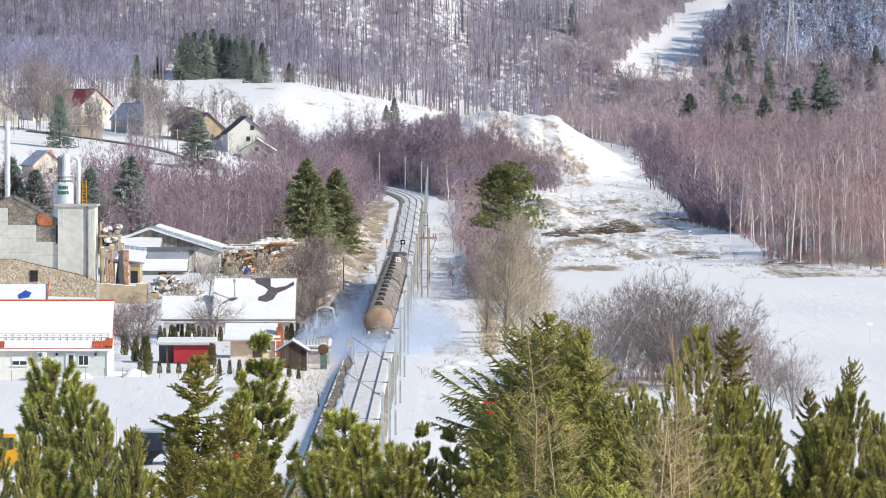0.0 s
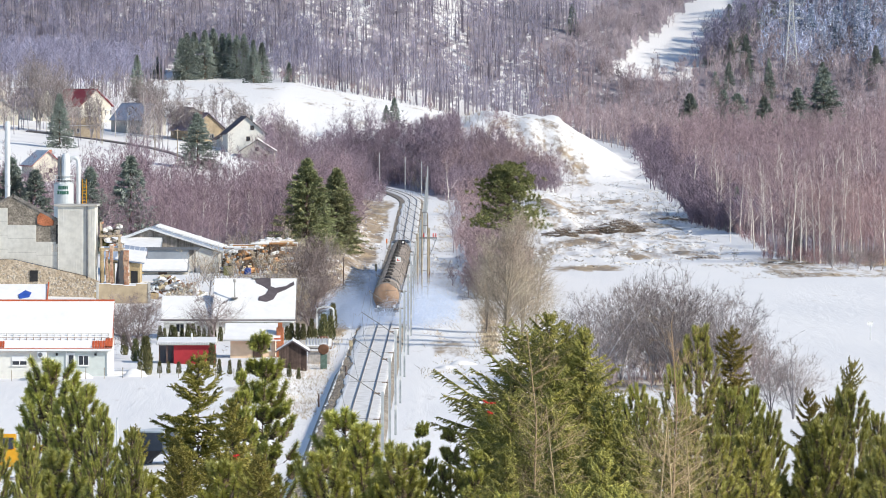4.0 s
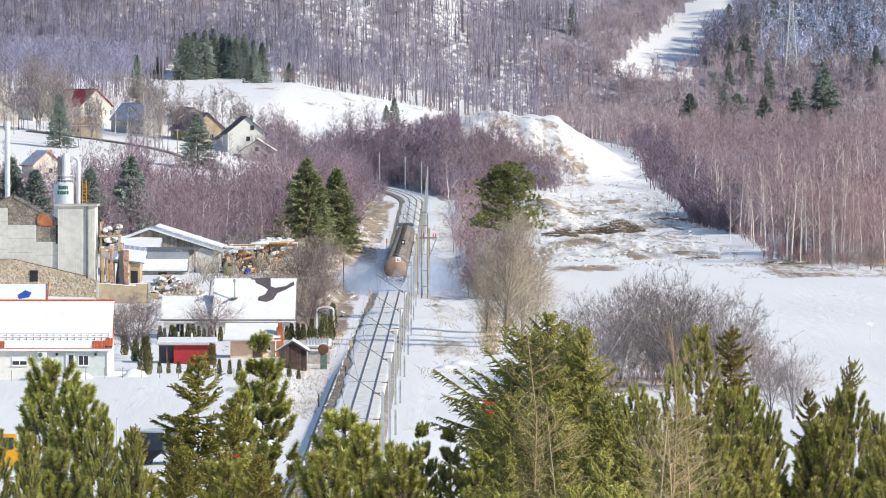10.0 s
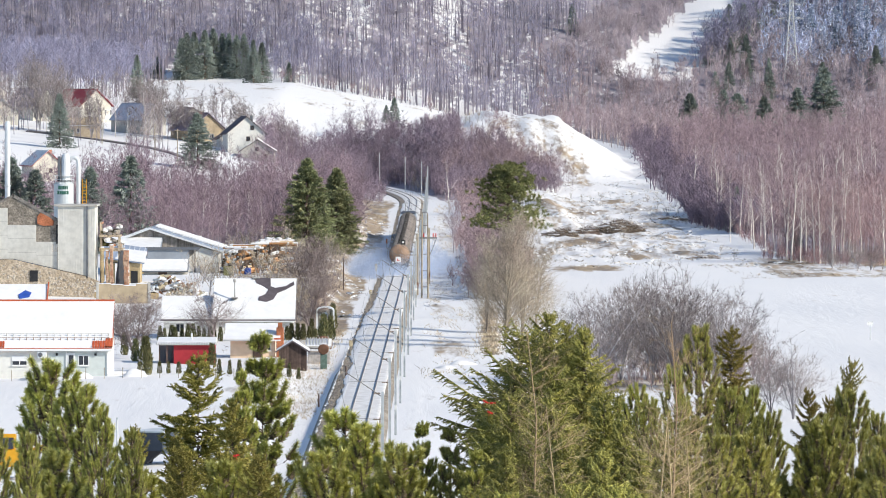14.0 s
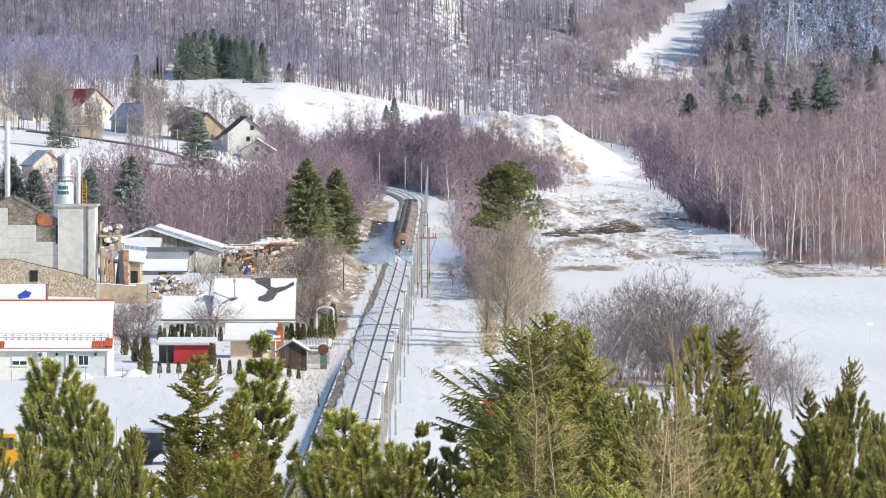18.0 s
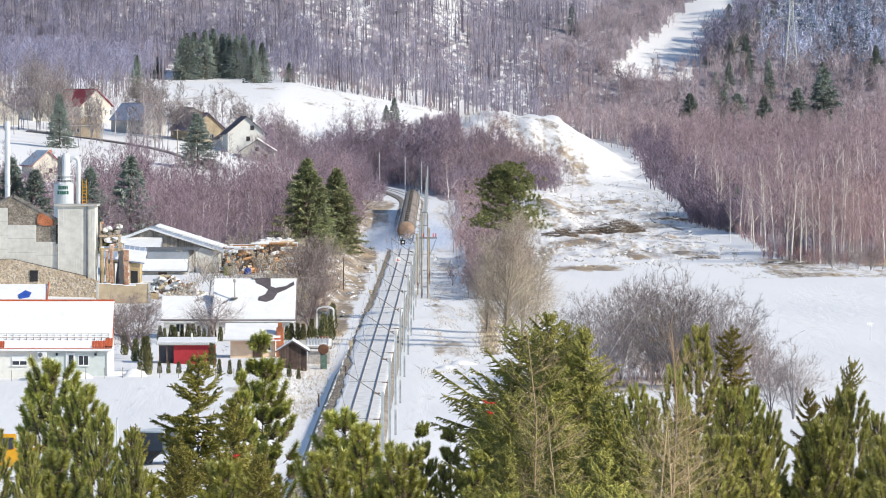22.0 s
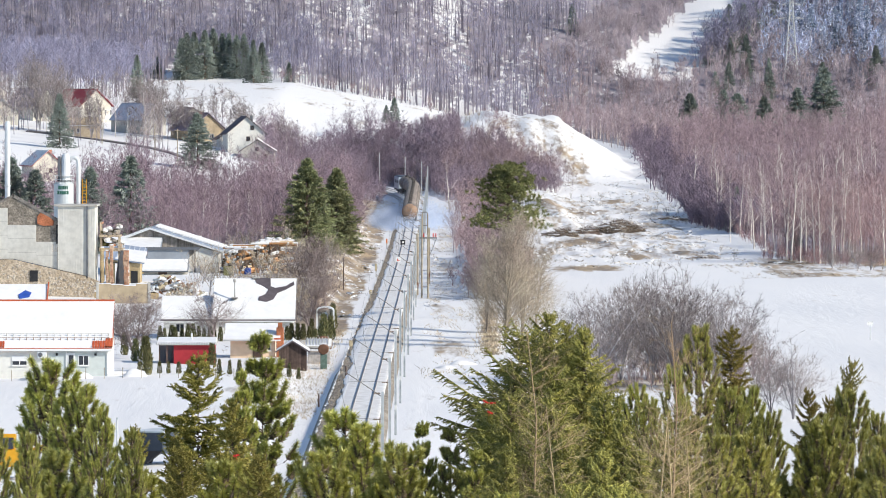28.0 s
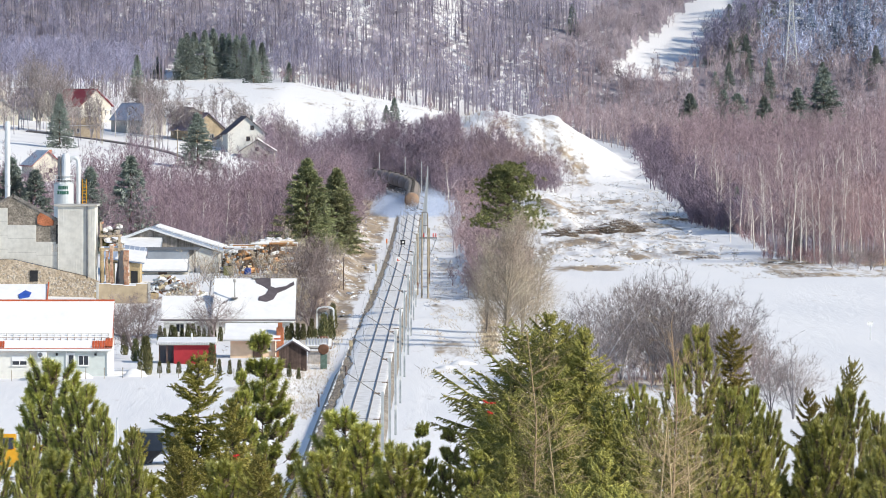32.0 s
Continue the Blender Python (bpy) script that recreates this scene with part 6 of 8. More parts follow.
    single("green_crate", MB().box(-0.7, -0.5, 0, 0.7, 0.5, 1.2, 0.08).box(-0.75, -0.55, 1.2, 0.75, 0.55, 1.3, 0.08), M_THUJA, "green covered crate in the timber yard", "crate", m=pose(-29.4, 868, land1(-29.4, 868)))
    # debris heap in front of the hall
    d = thing("scrap_heap", pose(-34.6, 792, land1(-34.6, 792)), "heap of snow-dusted boards, rubble and scrap", "scrap heap")
    for k in range(170):
        x, z = g.gauss(0, 2.9), 0
        zz = max(0.1, 2.9 - abs(x) * 0.5) * g.uniform(0.2, 1)
        l = g.uniform(0.4, 1.3)
        mm = g.choice([M_SNOW, M_SNOW, M_WOOD_GREY, M_RUST, M_STONE_PIECE, M_WOOD_DARK, M_BEIGE_BOX, M_SILO])
        part("scrap_piece", MB().box(-l / 2, -0.2, -0.1, l / 2, 0.25, 0.12, 0.05), mm, d, m=pose(x, g.uniform(-1.6, 1.6), zz + 0.1, g.uniform(-40, 40), g.uniform(-40, 40), g.uniform(0, 180)))


log_piles()


def l_house():
    y = 700.0
    h = house("snowy_house", pose(-20.9, y, -0.7), 8.4, 11, 2.15, 6.05, "x", M_PLASTER_W, M_DARK_ROOF, "house with a snowy dark roof, snow slid off in patches", snow=0.2, over=0.4, chimneys=((-2.2, 2.2, -1.7, M_DARK_WALL), (0.1, 5.6, 0.4, M_DARK_ROOF)))
    # curved bare patch: dark roofing lying proud of the snow
    pts = [(-0.1, 1.0), (1.7, 1.0), (1.75, 0.78), (2.25, 0.73), (3.4, 0.78), (4.3, 0.91), (4.35, 0.82), (3.4, 0.69), (2.5, 0.6), (2.1, 0.43), (1.3, 0.36), (0.4, 0.4), (0.45, 0.49), (1.2, 0.56), (1.5, 0.69), (0.9, 0.79), (0.1, 0.87)]
    v = [(x, 5.5 * u, 2.15 + 3.9 * u + 0.43) for x, u in pts]
    v2 = [(x, y_, z - 0.15) for x, y_, z in v]
    n = len(v)
    part("bare_roof_patch", MB().add(v + v2, [tuple(range(n))] + [(i, (i + 1) % n, n + (i + 1) % n, n + i) for i in range(n)]), M_DARK_ROOF, h, "bare dark roofing where the snow slid off")
    part("chimney_pipe", MB().tube([(-2.2, 2.2, 4.3), (-2.2, 2.2, 6.2)], 0.08, 6).ball((-2.2, 2.2, 6.3), 0.2, 8), M_GREY_WALL, h)
    window(h, 1.2, 0.5, 1.0, 1.1)
    window(h, -1.8, 0.5, 1.0, 1.1)
    a = house("snowy_annex", pose(-28.1, y + 0.5, -0.7), 5.6, 8, 2.05, 4.15, "x", M_PLASTER_W, M_DARK_ROOF, "low annex with an even snow-covered roof", snow=0.2, over=0.35, category="annex")
    window(a, -1.0, 0.6, 1.0, 1.0)
    # small buildings in the gardens
    y = 636.0
    r = thing("red_shed", pose(-25.7, y, -0.8), "red garden shed with a flat snow-covered sheet roof", "shed")
    part("wall", MB().box(-1.35, 0, -0.8, 2.75, 3.4, 1.95), M_RED_PAINT, r)
    part("porch_wall", MB().box(-2.9, 1.8, -0.8, -1.36, 3.4, 1.95), M_DARK_WALL, r, "dark open porch")
    for x in (-2.85, -2.1):
        part("porch_post", MB().box(x, 0.1, -0.8, x + 0.12, 0.22, 1.95), M_WOOD_DARK, r)
    part("roof", MB().side([(-0.4, 1.95), (3.8, 2.25), (3.8, 2.4), (-0.4, 2.1)], -3.1, 3.0), M_GREY_WALL, r)
    part("roof_snow", MB().side([(-0.3, 2.12), (3.7, 2.41), (3.7, 2.62), (-0.3, 2.3)], -3.0, 2.9), M_SNOW, r)
    for q in range(24):
        x = -3.02 + q * 0.255
        part("roof_rib", MB().side([(-0.45, 2.02), (-0.25, 2.1), (-0.25, 2.34), (-0.45, 2.3)], x, x + 0.11), M_SNOW, r)
    part("vent", MB().tube([(0.4, 1.5, 2.4), (0.4, 1.5, 3.1)], 0.09, 8), M_WHITE_PAINT, r)
    y = 652.0
    c = house("peach_cottage", pose(-19.6, y, -0.8), 4.6, 4.5, 2.1, 3.1, "x", M_PLASTER_P, M_RED_TILE, "small peach-coloured cottage with a snow-covered roof and brick chimney", snow=0.2, over=0.6, category="cottage")
    window(c, 1.5, 0.7, 0.8, 0.8)
    part("arched_door", MB().wall([(0.0, 0), (1.0, 0), (1.0, 1.2), (0.8, 1.55), (0.5, 1.7), (0.2, 1.55), (0.0, 1.2)], -0.08, -0.003), M_WOOD_DARK, c)
    ch = part("chimney", MB().box(2.45, -0.4, -0.8, 3.2, 0.4, 3.1, 0.05).box(2.6, -0.25, 3.1, 3.05, 0.25, 3.6, 0.04), M_RBRICK, c, "red brick barbecue chimney")
    part("porch_roof", MB().side([(-1.4, 1.9), (0, 2.3), (0, 2.42), (-1.4, 2.02)], -3.0, 2.2), M_SNOW, c)
    y = 627.0
    w = house("wooden_shed", pose(-14.9, y, -0.8), 2.7, 3.2, 1.75, 2.6, "y", M_WOOD_DARK, M_DARK_ROOF, "dark weathered plank shed with a gabled snow-dusted roof", snow=0.08, over=0.35, category="shed")
    for q in range(11):
        x = -1.33 + q * 0.245
        part("plank", MB().box(x, -0.05, -0.8, x + 0.21, -0.003, 1.7 + 0.85 * (1 - abs(x + 0.1) / 1.35)), M_WOOD_DARK, w)
    tank = thing("rusty_tank", pose(-11.95, 633, land1(-11.95, 633)), "rusty brown round tank on a green stand beside the shed", "tank")
    part("barrel", MB().lathe([(0.02, -0.75), (0.45, -0.75), (0.54, -0.68), (0.54, 0.68), (0.45, 0.75), (0.02, 0.75)], 16, "y"), M_RUST, tank, m=pose(0, 0, 2.0))
    part("stand", MB().box(-0.3, -0.6, -0.1, 0.36, 0.6, 1.46, 0.04), M_STAND, tank, "faded grey-green painted stand")
    part("snow_cap", MB().box(-0.34, -0.7, 2.46, 0.3, 0.7, 2.6, 0.06), M_SNOW, tank)
    s2 = house("grey_sheet_shed", pose(-12.6, 642, -0.8), 2.2, 3, 1.5, 2.0, "x", M_WOOD_GREY, M_GREY_WALL, "small grey shed with a snow-covered roof beside the hedge", snow=0.12, over=0.2, category="shed")
    for q in range(8):
        part("roof_rib", MB().side([(-0.2, 1.75), (1.5, 2.4), (1.5, 2.46), (-0.2, 1.81)], -1.2 + q * 0.3, -1.12 + q * 0.3), M_GREY_WALL, s2)


l_house()


def shelter():
    s = thing("glass_shelter", pose(-13.4, 720, land1(-13.4, 720)), "small arched glass shelter with a pale frame by the line", "shelter")
    for x in (-0.95, 0.95):
        part("post", MB().box(x - 0.09, -0.09, -0.3, x + 0.09, 0.09, 2.4), M_WHITE_PAINT, s)
        part("post", MB().box(x - 0.09, 1.3, -0.3, x + 0.09, 1.48, 2.4), M_WHITE_PAINT, s)
    arc = [(1.02 * math.cos(a), 2.4 + 0.42 * math.sin(a)) for a in np.linspace(0, math.pi, 9)]
    part("roof", MB().wall(arc + [(x * 0.9, z - 0.13) for x, z in reversed(arc)], -0.2, 1.6), M_WHITE_PAINT, s, "curved pale roof")
    part("glass_pane", MB().box(-0.85, 1.36, 0.2, 0.85, 1.4, 2.35), M_CLEAR, s)
    for x in (-0.95, 0.95):
        part("glass_pane", MB().box(x - 0.015, 0.12, 0.2, x + 0.015, 1.25, 2.35), M_CLEAR, s)
    part("bench", MB().box(-0.8, 0.9, 0.4, 0.8, 1.25, 0.46), M_WOOD_GREY, s)
    single("round_rust_tank", MB().lathe([(0.05, -0.25), (0.85, -0.2), (0.95, 0), (0.85, 0.2), (0.05, 0.25)], 18, "y", (0, 0, 1.2)).box(-0.5, -0.15, -0.4, 0.5, 0.15, 0.5), M_RUST, "round rust-brown drum standing on edge", "drum", m=pose(-12.4, 656, land1(-12.4, 656)))
    # line-side cabinet, signs and markers
    for x, y, zt, w, hgt, mm, lb in ((-9.4, 645, 1.2, 0.36, 0.6, M_BEIGE_BOX, "beige line-side cabinet on a thin post"), (-9.4, 820, 1.2, 0.35, 0.5, M_BEIGE_BOX, "beige line-side cabinet on a thin post"), (-10.0, 945, 1.0, 0.35, 1.0, M_BEIGE_BOX, "weathered line-side marker post"), (-9.9, 1115, 1.0, 0.25, 0.8, M_ORANGE, "orange and red line-side marker")):
        zb = land1(x, y)
        p = thing("line_marker", pose(x, y, zb), lb, "marker", "markers along the railway")
        part("post", MB().tube([(0, 0, -0.3), (0, 0, zt + hgt)], 0.05, 6), M_MAST_OLD, p)
        part("box", MB().box(-w / 2, -0.15, zt, w / 2, 0.15, zt + hgt, 0.04), mm, p)
    for x, y in ((-13.6, 866), (-11.0, 560), (-9.2, 600)):
        zb = land1(x, y)
        p = thing("wooden_post", pose(x, y, zb), "dark wooden telegraph post stump", "post", "posts by the railway")
        part("shaft", MB().tube([(0, 0, -0.5), (0, 0, 4.4 if y > 800 else 1.2)], 0.1, 7, 0.07), M_WOOD_DARK, p)
        part("cap", MB().box(-0.14, -0.14, (4.4 if y > 800 else 1.2), 0.14, 0.14, (4.5 if y > 800 else 1.27), 0.03), M_WOOD_GREY, p)


shelter()


def transformer_pole():
    p = thing("transformer_frame", pose(-2.4, 838, land1(-2.4, 838)), "tall twin-pole switch frame with red insulators and a crossarm", "switch frame")
    for x in (-0.42, 0.42):
        part("pole", MB().tube([(x, 0, -0.8), (x * 0.85, 0, 11.2)], 0.13, 8, 0.09), M_MAST_OLD, p)
    part("top_hoop", MB().tube([(-0.36, 0, 11.0), (-0.3, 0, 11.4), (0.3, 0, 11.4), (0.36, 0, 11.0)], 0.06, 6), M_WIRE, p)
    part("crossarm", MB().box(-0.7, -0.08, 7.9, 1.6, 0.08, 8.08), M_WIRE, p)
    part("brace", MB().tube([(1.5, 0, 7.9), (0.9, 0, 6.3), (0.4, 0, 5.2)], 0.04, 5), M_WIRE, p)
    for x in (-0.15, 1.1, 1.45):
        part("insulator", MB().lathe([(0.04, 8.08), (0.09, 8.16), (0.05, 8.24), (0.09, 8.34), (0.05, 8.44), (0.09, 8.52), (0.03, 8.66)], 8, at=(x, 0, 0)), M_RED_SIGN, p, "red insulator")
    for z in (1.5, 3.6, 5.8, 9.6):
        part("tie_bar", MB().box(-0.4, -0.04, z, 0.4, 0.04, z + 0.08), M_WIRE, p)
    part("switch_box", MB().box(-0.15, -0.3, 0.6, 0.25, -0.08, 1.3, 0.03), M_WHITE_PAINT, p)
    for x, y, h in ((-3.6, 842, 7.4), (-3.45, 852, 8.2), (-2.0, 905, 8.0)):
        q = thing("concrete_pole", pose(x, y, land1(x, y)), "weathered brown concrete line pole", "pole", "concrete line poles")
        part("shaft", MB().box(-0.16, -0.12, -0.8, 0.16, 0.12, h, 0.05), M_MAST_OLD, q)
        part("plate", MB().box(-0.17, -0.16, 1.0, 0.17, -0.125, 1.7), M_LAMP_WHITE if y == 842 else M_RUST, q)
        part("cap", MB().box(-0.2, -0.16, h, 0.2, 0.16, h + 0.1, 0.04), M_GREY_WALL, q)


transformer_pole()


def track_signs():
    """Boards hung from the overhead line above the track."""
    for x, y, z, lb, dark in ((-5.66, 801.5, 5.2, "small white square board hung from the overhead line", False), (-5.72, 902.0, 5.2, "small black and white board hung from the overhead line", True)):
        zt = float(track_z(y))
        s = thing("hanging_board", pose(x, y, zt + z), lb, "sign", "boards on the overhead line")
        part("board", MB().box(-0.34, -0.04, 0, 0.34, 0.0, 0.66, 0.05), M_BLACK if dark else M_LAMP_WHITE, s)
        if dark:
            part("mark", MB().lathe([(0.16, -0.06), (0.16, -0.042)], 10, "y", (0.03, 0, 0.33)), M_LAMP_WHITE, s)
        else:
            part("mark", MB().box(-0.14, -0.055, 0.15, -0.05, -0.042, 0.42).box(-0.05, -0.055, 0.15, 0.16, -0.042, 0.24), M_RED_SIGN, s)
        part("hanger", MB().tube([(0, 0, 0.66), (0, 0, 3.0)], 0.015, 4).tube([(0, 0, 0.9), (2.3, 1.0, 0.95)], 0.015, 4), M_WIRE, s)


def village():
    """Houses on the hill behind."""
    def at(x, y, turn=0.0):
        return pose(x, y, land1(x, y), 0, 0, turn)
    h = house("gabled_house", at(-44.9, 1448, 9), 8.6, 10, 5.0, 8.6, "y", M_PLASTER_W, M_DARK_ROOF, "tall cream gabled house with brown windows", over=0.5, base=3, chimneys=((1.6, 4, 0.4, M_DARK_WALL),))
    for x, z in ((0.4, 3.1), (1.3, 5.6), (-0.3, 0.6)):
        window(h, x, z, 0.95, 1.05, frame_mat=M_FRAME_D)
    h = house("gabled_garage", at(-42.0, 1436, 0), 7.6, 8, 2.2, 4.6, "y", M_GREY_WALL, M_DARK_ROOF, "low grey gabled outbuilding with a snowy roof edge", over=0.5, base=2, snow=0.06)
    window(h, -0.2, 2.1, 0.9, 0.9, frame_mat=M_FRAME_D)
    window(h, 1.8, 0.5, 0.9, 0.9, frame_mat=M_FRAME_D)
    h = house("ochre_house", at(-54.6, 1471, 28), 8.6, 11, 3.4, 6.9, "y", M_PLASTER_O, M_PURPLE_ROOF, "ochre house with a steep dark slate-blue roof", over=0.6, base=3, chimneys=((-0.6, 3, 0.6, M_RBRICK),))
    window(h, 1.0, 0.9, 1.1, 1.3)
    house("porch_roof", at(-50.4, 1462, 14), 3.8, 5, 1.9, 2.9, "y", M_PLASTER_W, M_DARK_ROOF, "small white annex with a dark roof", over=0.4, base=3, category="annex")
    h = house("red_roof_house", at(-83.6, 1526, 42), 9.5, 11.5, 4.0, 7.7, "y", M_PLASTER_C, M_RED_ROOF, "cream house with a steep dark red roof", over=0.5, base=4)
    window(h, 1.2, 1.6, 1.0, 1.5, frame_mat=M_FRAME_D)
    for u in (2.0, 3.6):
        window(h, u + 1.0, 1.6, 0.6, 1.4, y=0.0)
    a = house("stone_annex", at(-82.2, 1456, 8), 7.0, 6, 3.2, 4.4, "x", M_STONE, M_PLASTER_O, "low stone annex with an ochre top course", over=0.2, base=3)
    window(a, -1.6, 1.2, 0.7, 1.0)
    h = house("purple_roof_house", at(-94.6, 1512, 42), 8.2, 10, 3.8, 7.6, "y", M_PLASTER_C, M_PURPLE_ROOF, "old house with a steep dull purple roof", over=0.5, base=4)
    for u in (-1.5, 0.3):
        window(h, u, 0.9, 0.7, 1.2)
    h = house("blue_roof_house", at(-67.6, 1486, 46), 7.4, 11, 3.7, 7.2, "y", M_GREY_WALL, M_BLUE_ROOF, "greyish house with a steep blue-grey sheet roof", over=0.4, base=4)
    window(h, -1.0, 1.2, 0.8, 1.1)
    h = house("edge_house", at(-103.2, 1483, 24), 8.4, 9, 3.0, 5.7, "y", M_PLASTER_C, M_BLUE_ROOF, "cream gabled house with a blue-edged roof", over=0.5, base=4)
    h = house("birch_house", at(-80.0, 1283, 20), 6.4, 8, 3.2, 5.9, "y", M_PLASTER_C, M_RED_ROOF, "cream gabled house with a snowy red roof behind the silo", over=0.4, base=4, snow=0.05, chimneys=((1.0, 2, 0.3, M_RBRICK),))
    window(h, 0.6, 1.6, 0.7, 0.9, frame_mat=M_FRAME_D)
    house("far_house", at(-112, 1575, 30), 8, 9, 3.2, 6.0, "y", M_PLASTER_C, M_PURPLE_ROOF, "far house half hidden among bare trees", over=0.4, base=4)
    house("grey_barn", at(-60.5, 1535, 25), 7, 8, 2.6, 4.6, "y", M_GREY_WALL, M_DARK_ROOF, "small grey barn among bare trees", over=0.4, base=4, category="barn")
    # white board and mast on the hill
    b = thing("white_board", pose(-93.5, 1790, land1(-93.5, 1790)), "pair of small white boards on posts on the hill", "board")
    for x, w in ((-1.0, 0.8), (0.6, 0.35)):
        part("panel", MB().box(x - w, -0.08, 0.9, x + w, 0.0, 2.2, 0.05), M_FRAME_W, b)
        part("post", MB().box(x - 0.08, 0.0, -0.5, x + 0.08, 0.12, 0.9), M_FRAME_W, b)
    for x, y, t in ((-97.0, 1760, 7.5), (-77.5, 1440, 7.5), (-64.2, 1412, 7.0), (-26.4, 1380, 8.5), (-58.6, 1398, 7.4)):
        p = thing("utility_pole", pose(x, y, land1(x, y)), "slim pale utility pole", "pole", "utility poles of the village")
        part("shaft", MB().tube([(0, 0, -0.6), (0, 0, t)], 0.13, 7, 0.09), M_MAST_OLD, p)
        part("crossarm", MB().box(-0.6, -0.05, t - 0.5, 0.6, 0.05, t - 0.4), M_MAST_OLD, p)
    # village road, laid on the hill
    b = MB()
    ys = [(-96, 1462), (-88, 1460), (-80, 1455), (-72, 1446), (-66, 1436), (-61, 1424), (-57, 1410), (-52, 1398)]
    for (xa, ya), (xb, yb) in zip(ys[:-1], ys[1:]):
        for k in range(4):
            p0, p1 = Vector((xa + (xb - xa) * k / 4, ya + (yb - ya) * k / 4)), Vector((xa + (xb - xa) * (k + 1) / 4, ya + (yb - ya) * (k + 1) / 4))
            v = [(p.x, p.y + o, max(land1(p.x, p.y + o), land1(p.x, p.y)) + 0.12) for p in (p0, p1) for o in (-3.2, 3.2)]
            v += [(x, y, z - 0.4) for x, y, z in v]
            b.add(v, [(0, 2, 3, 1), (0, 4, 6, 2), (1, 3, 7, 5)])
    tagged(new("village_road", b.mesh("village_road", M_ASPHALT)), "grey cleared road climbing the snowy hill", "road", kind="structure")
    # lattice pylon
    py = thing("lattice_pylon", pose(113.4, 2064, land1(113.4, 2064)), "tall grey steel lattice power pylon among the trees", "pylon")
    H, w0, w1 = 31.0, 2.3, 0.55
    legs = [(sx, sy) for sx in (-1, 1) for sy in (-1, 1)]
    for sx, sy in legs:
        part("leg", MB().tube([(sx * w0, sy * w0, -1), (sx * w1, sy * w1, 22), (sx * w1 * 0.7, sy * w1 * 0.7, H)], 0.16, 5), M_MAST, py)
    b = MB()
    z = 0.0
    while z < 29:
        st = 1.2 + 2.4 * (1 - z / 31)
        za, zb_ = z, min(z + st, 30)
        ra, rb = np.interp(za, [0, 22, 31], [w0, w1, 0.5]), np.interp(zb_, [0, 22, 31], [w0, w1, 0.5])
        for s in (-1, 1):
            b.tube([(-ra, s * ra, za), (rb, s * rb, zb_)], 0.09, 4).tube([(ra, s * ra, za), (-rb, s * rb, zb_)], 0.09, 4)
            b.tube([(s * ra, -ra, za), (s * rb, rb, zb_)], 0.09, 4)
        z = zb_
    part("lattice_bracing", b, M_MAST, py)
    for z, w in ((19.5, 4.2), (24.0, 3.2)):
        part("crossarm", MB().tube([(-w, 0, z), (0, 0, z + 0.9), (w, 0, z)], 0.13, 5).tube([(-w, 0, z), (w, 0, z)], 0.1, 5), M_MAST, py)


village()


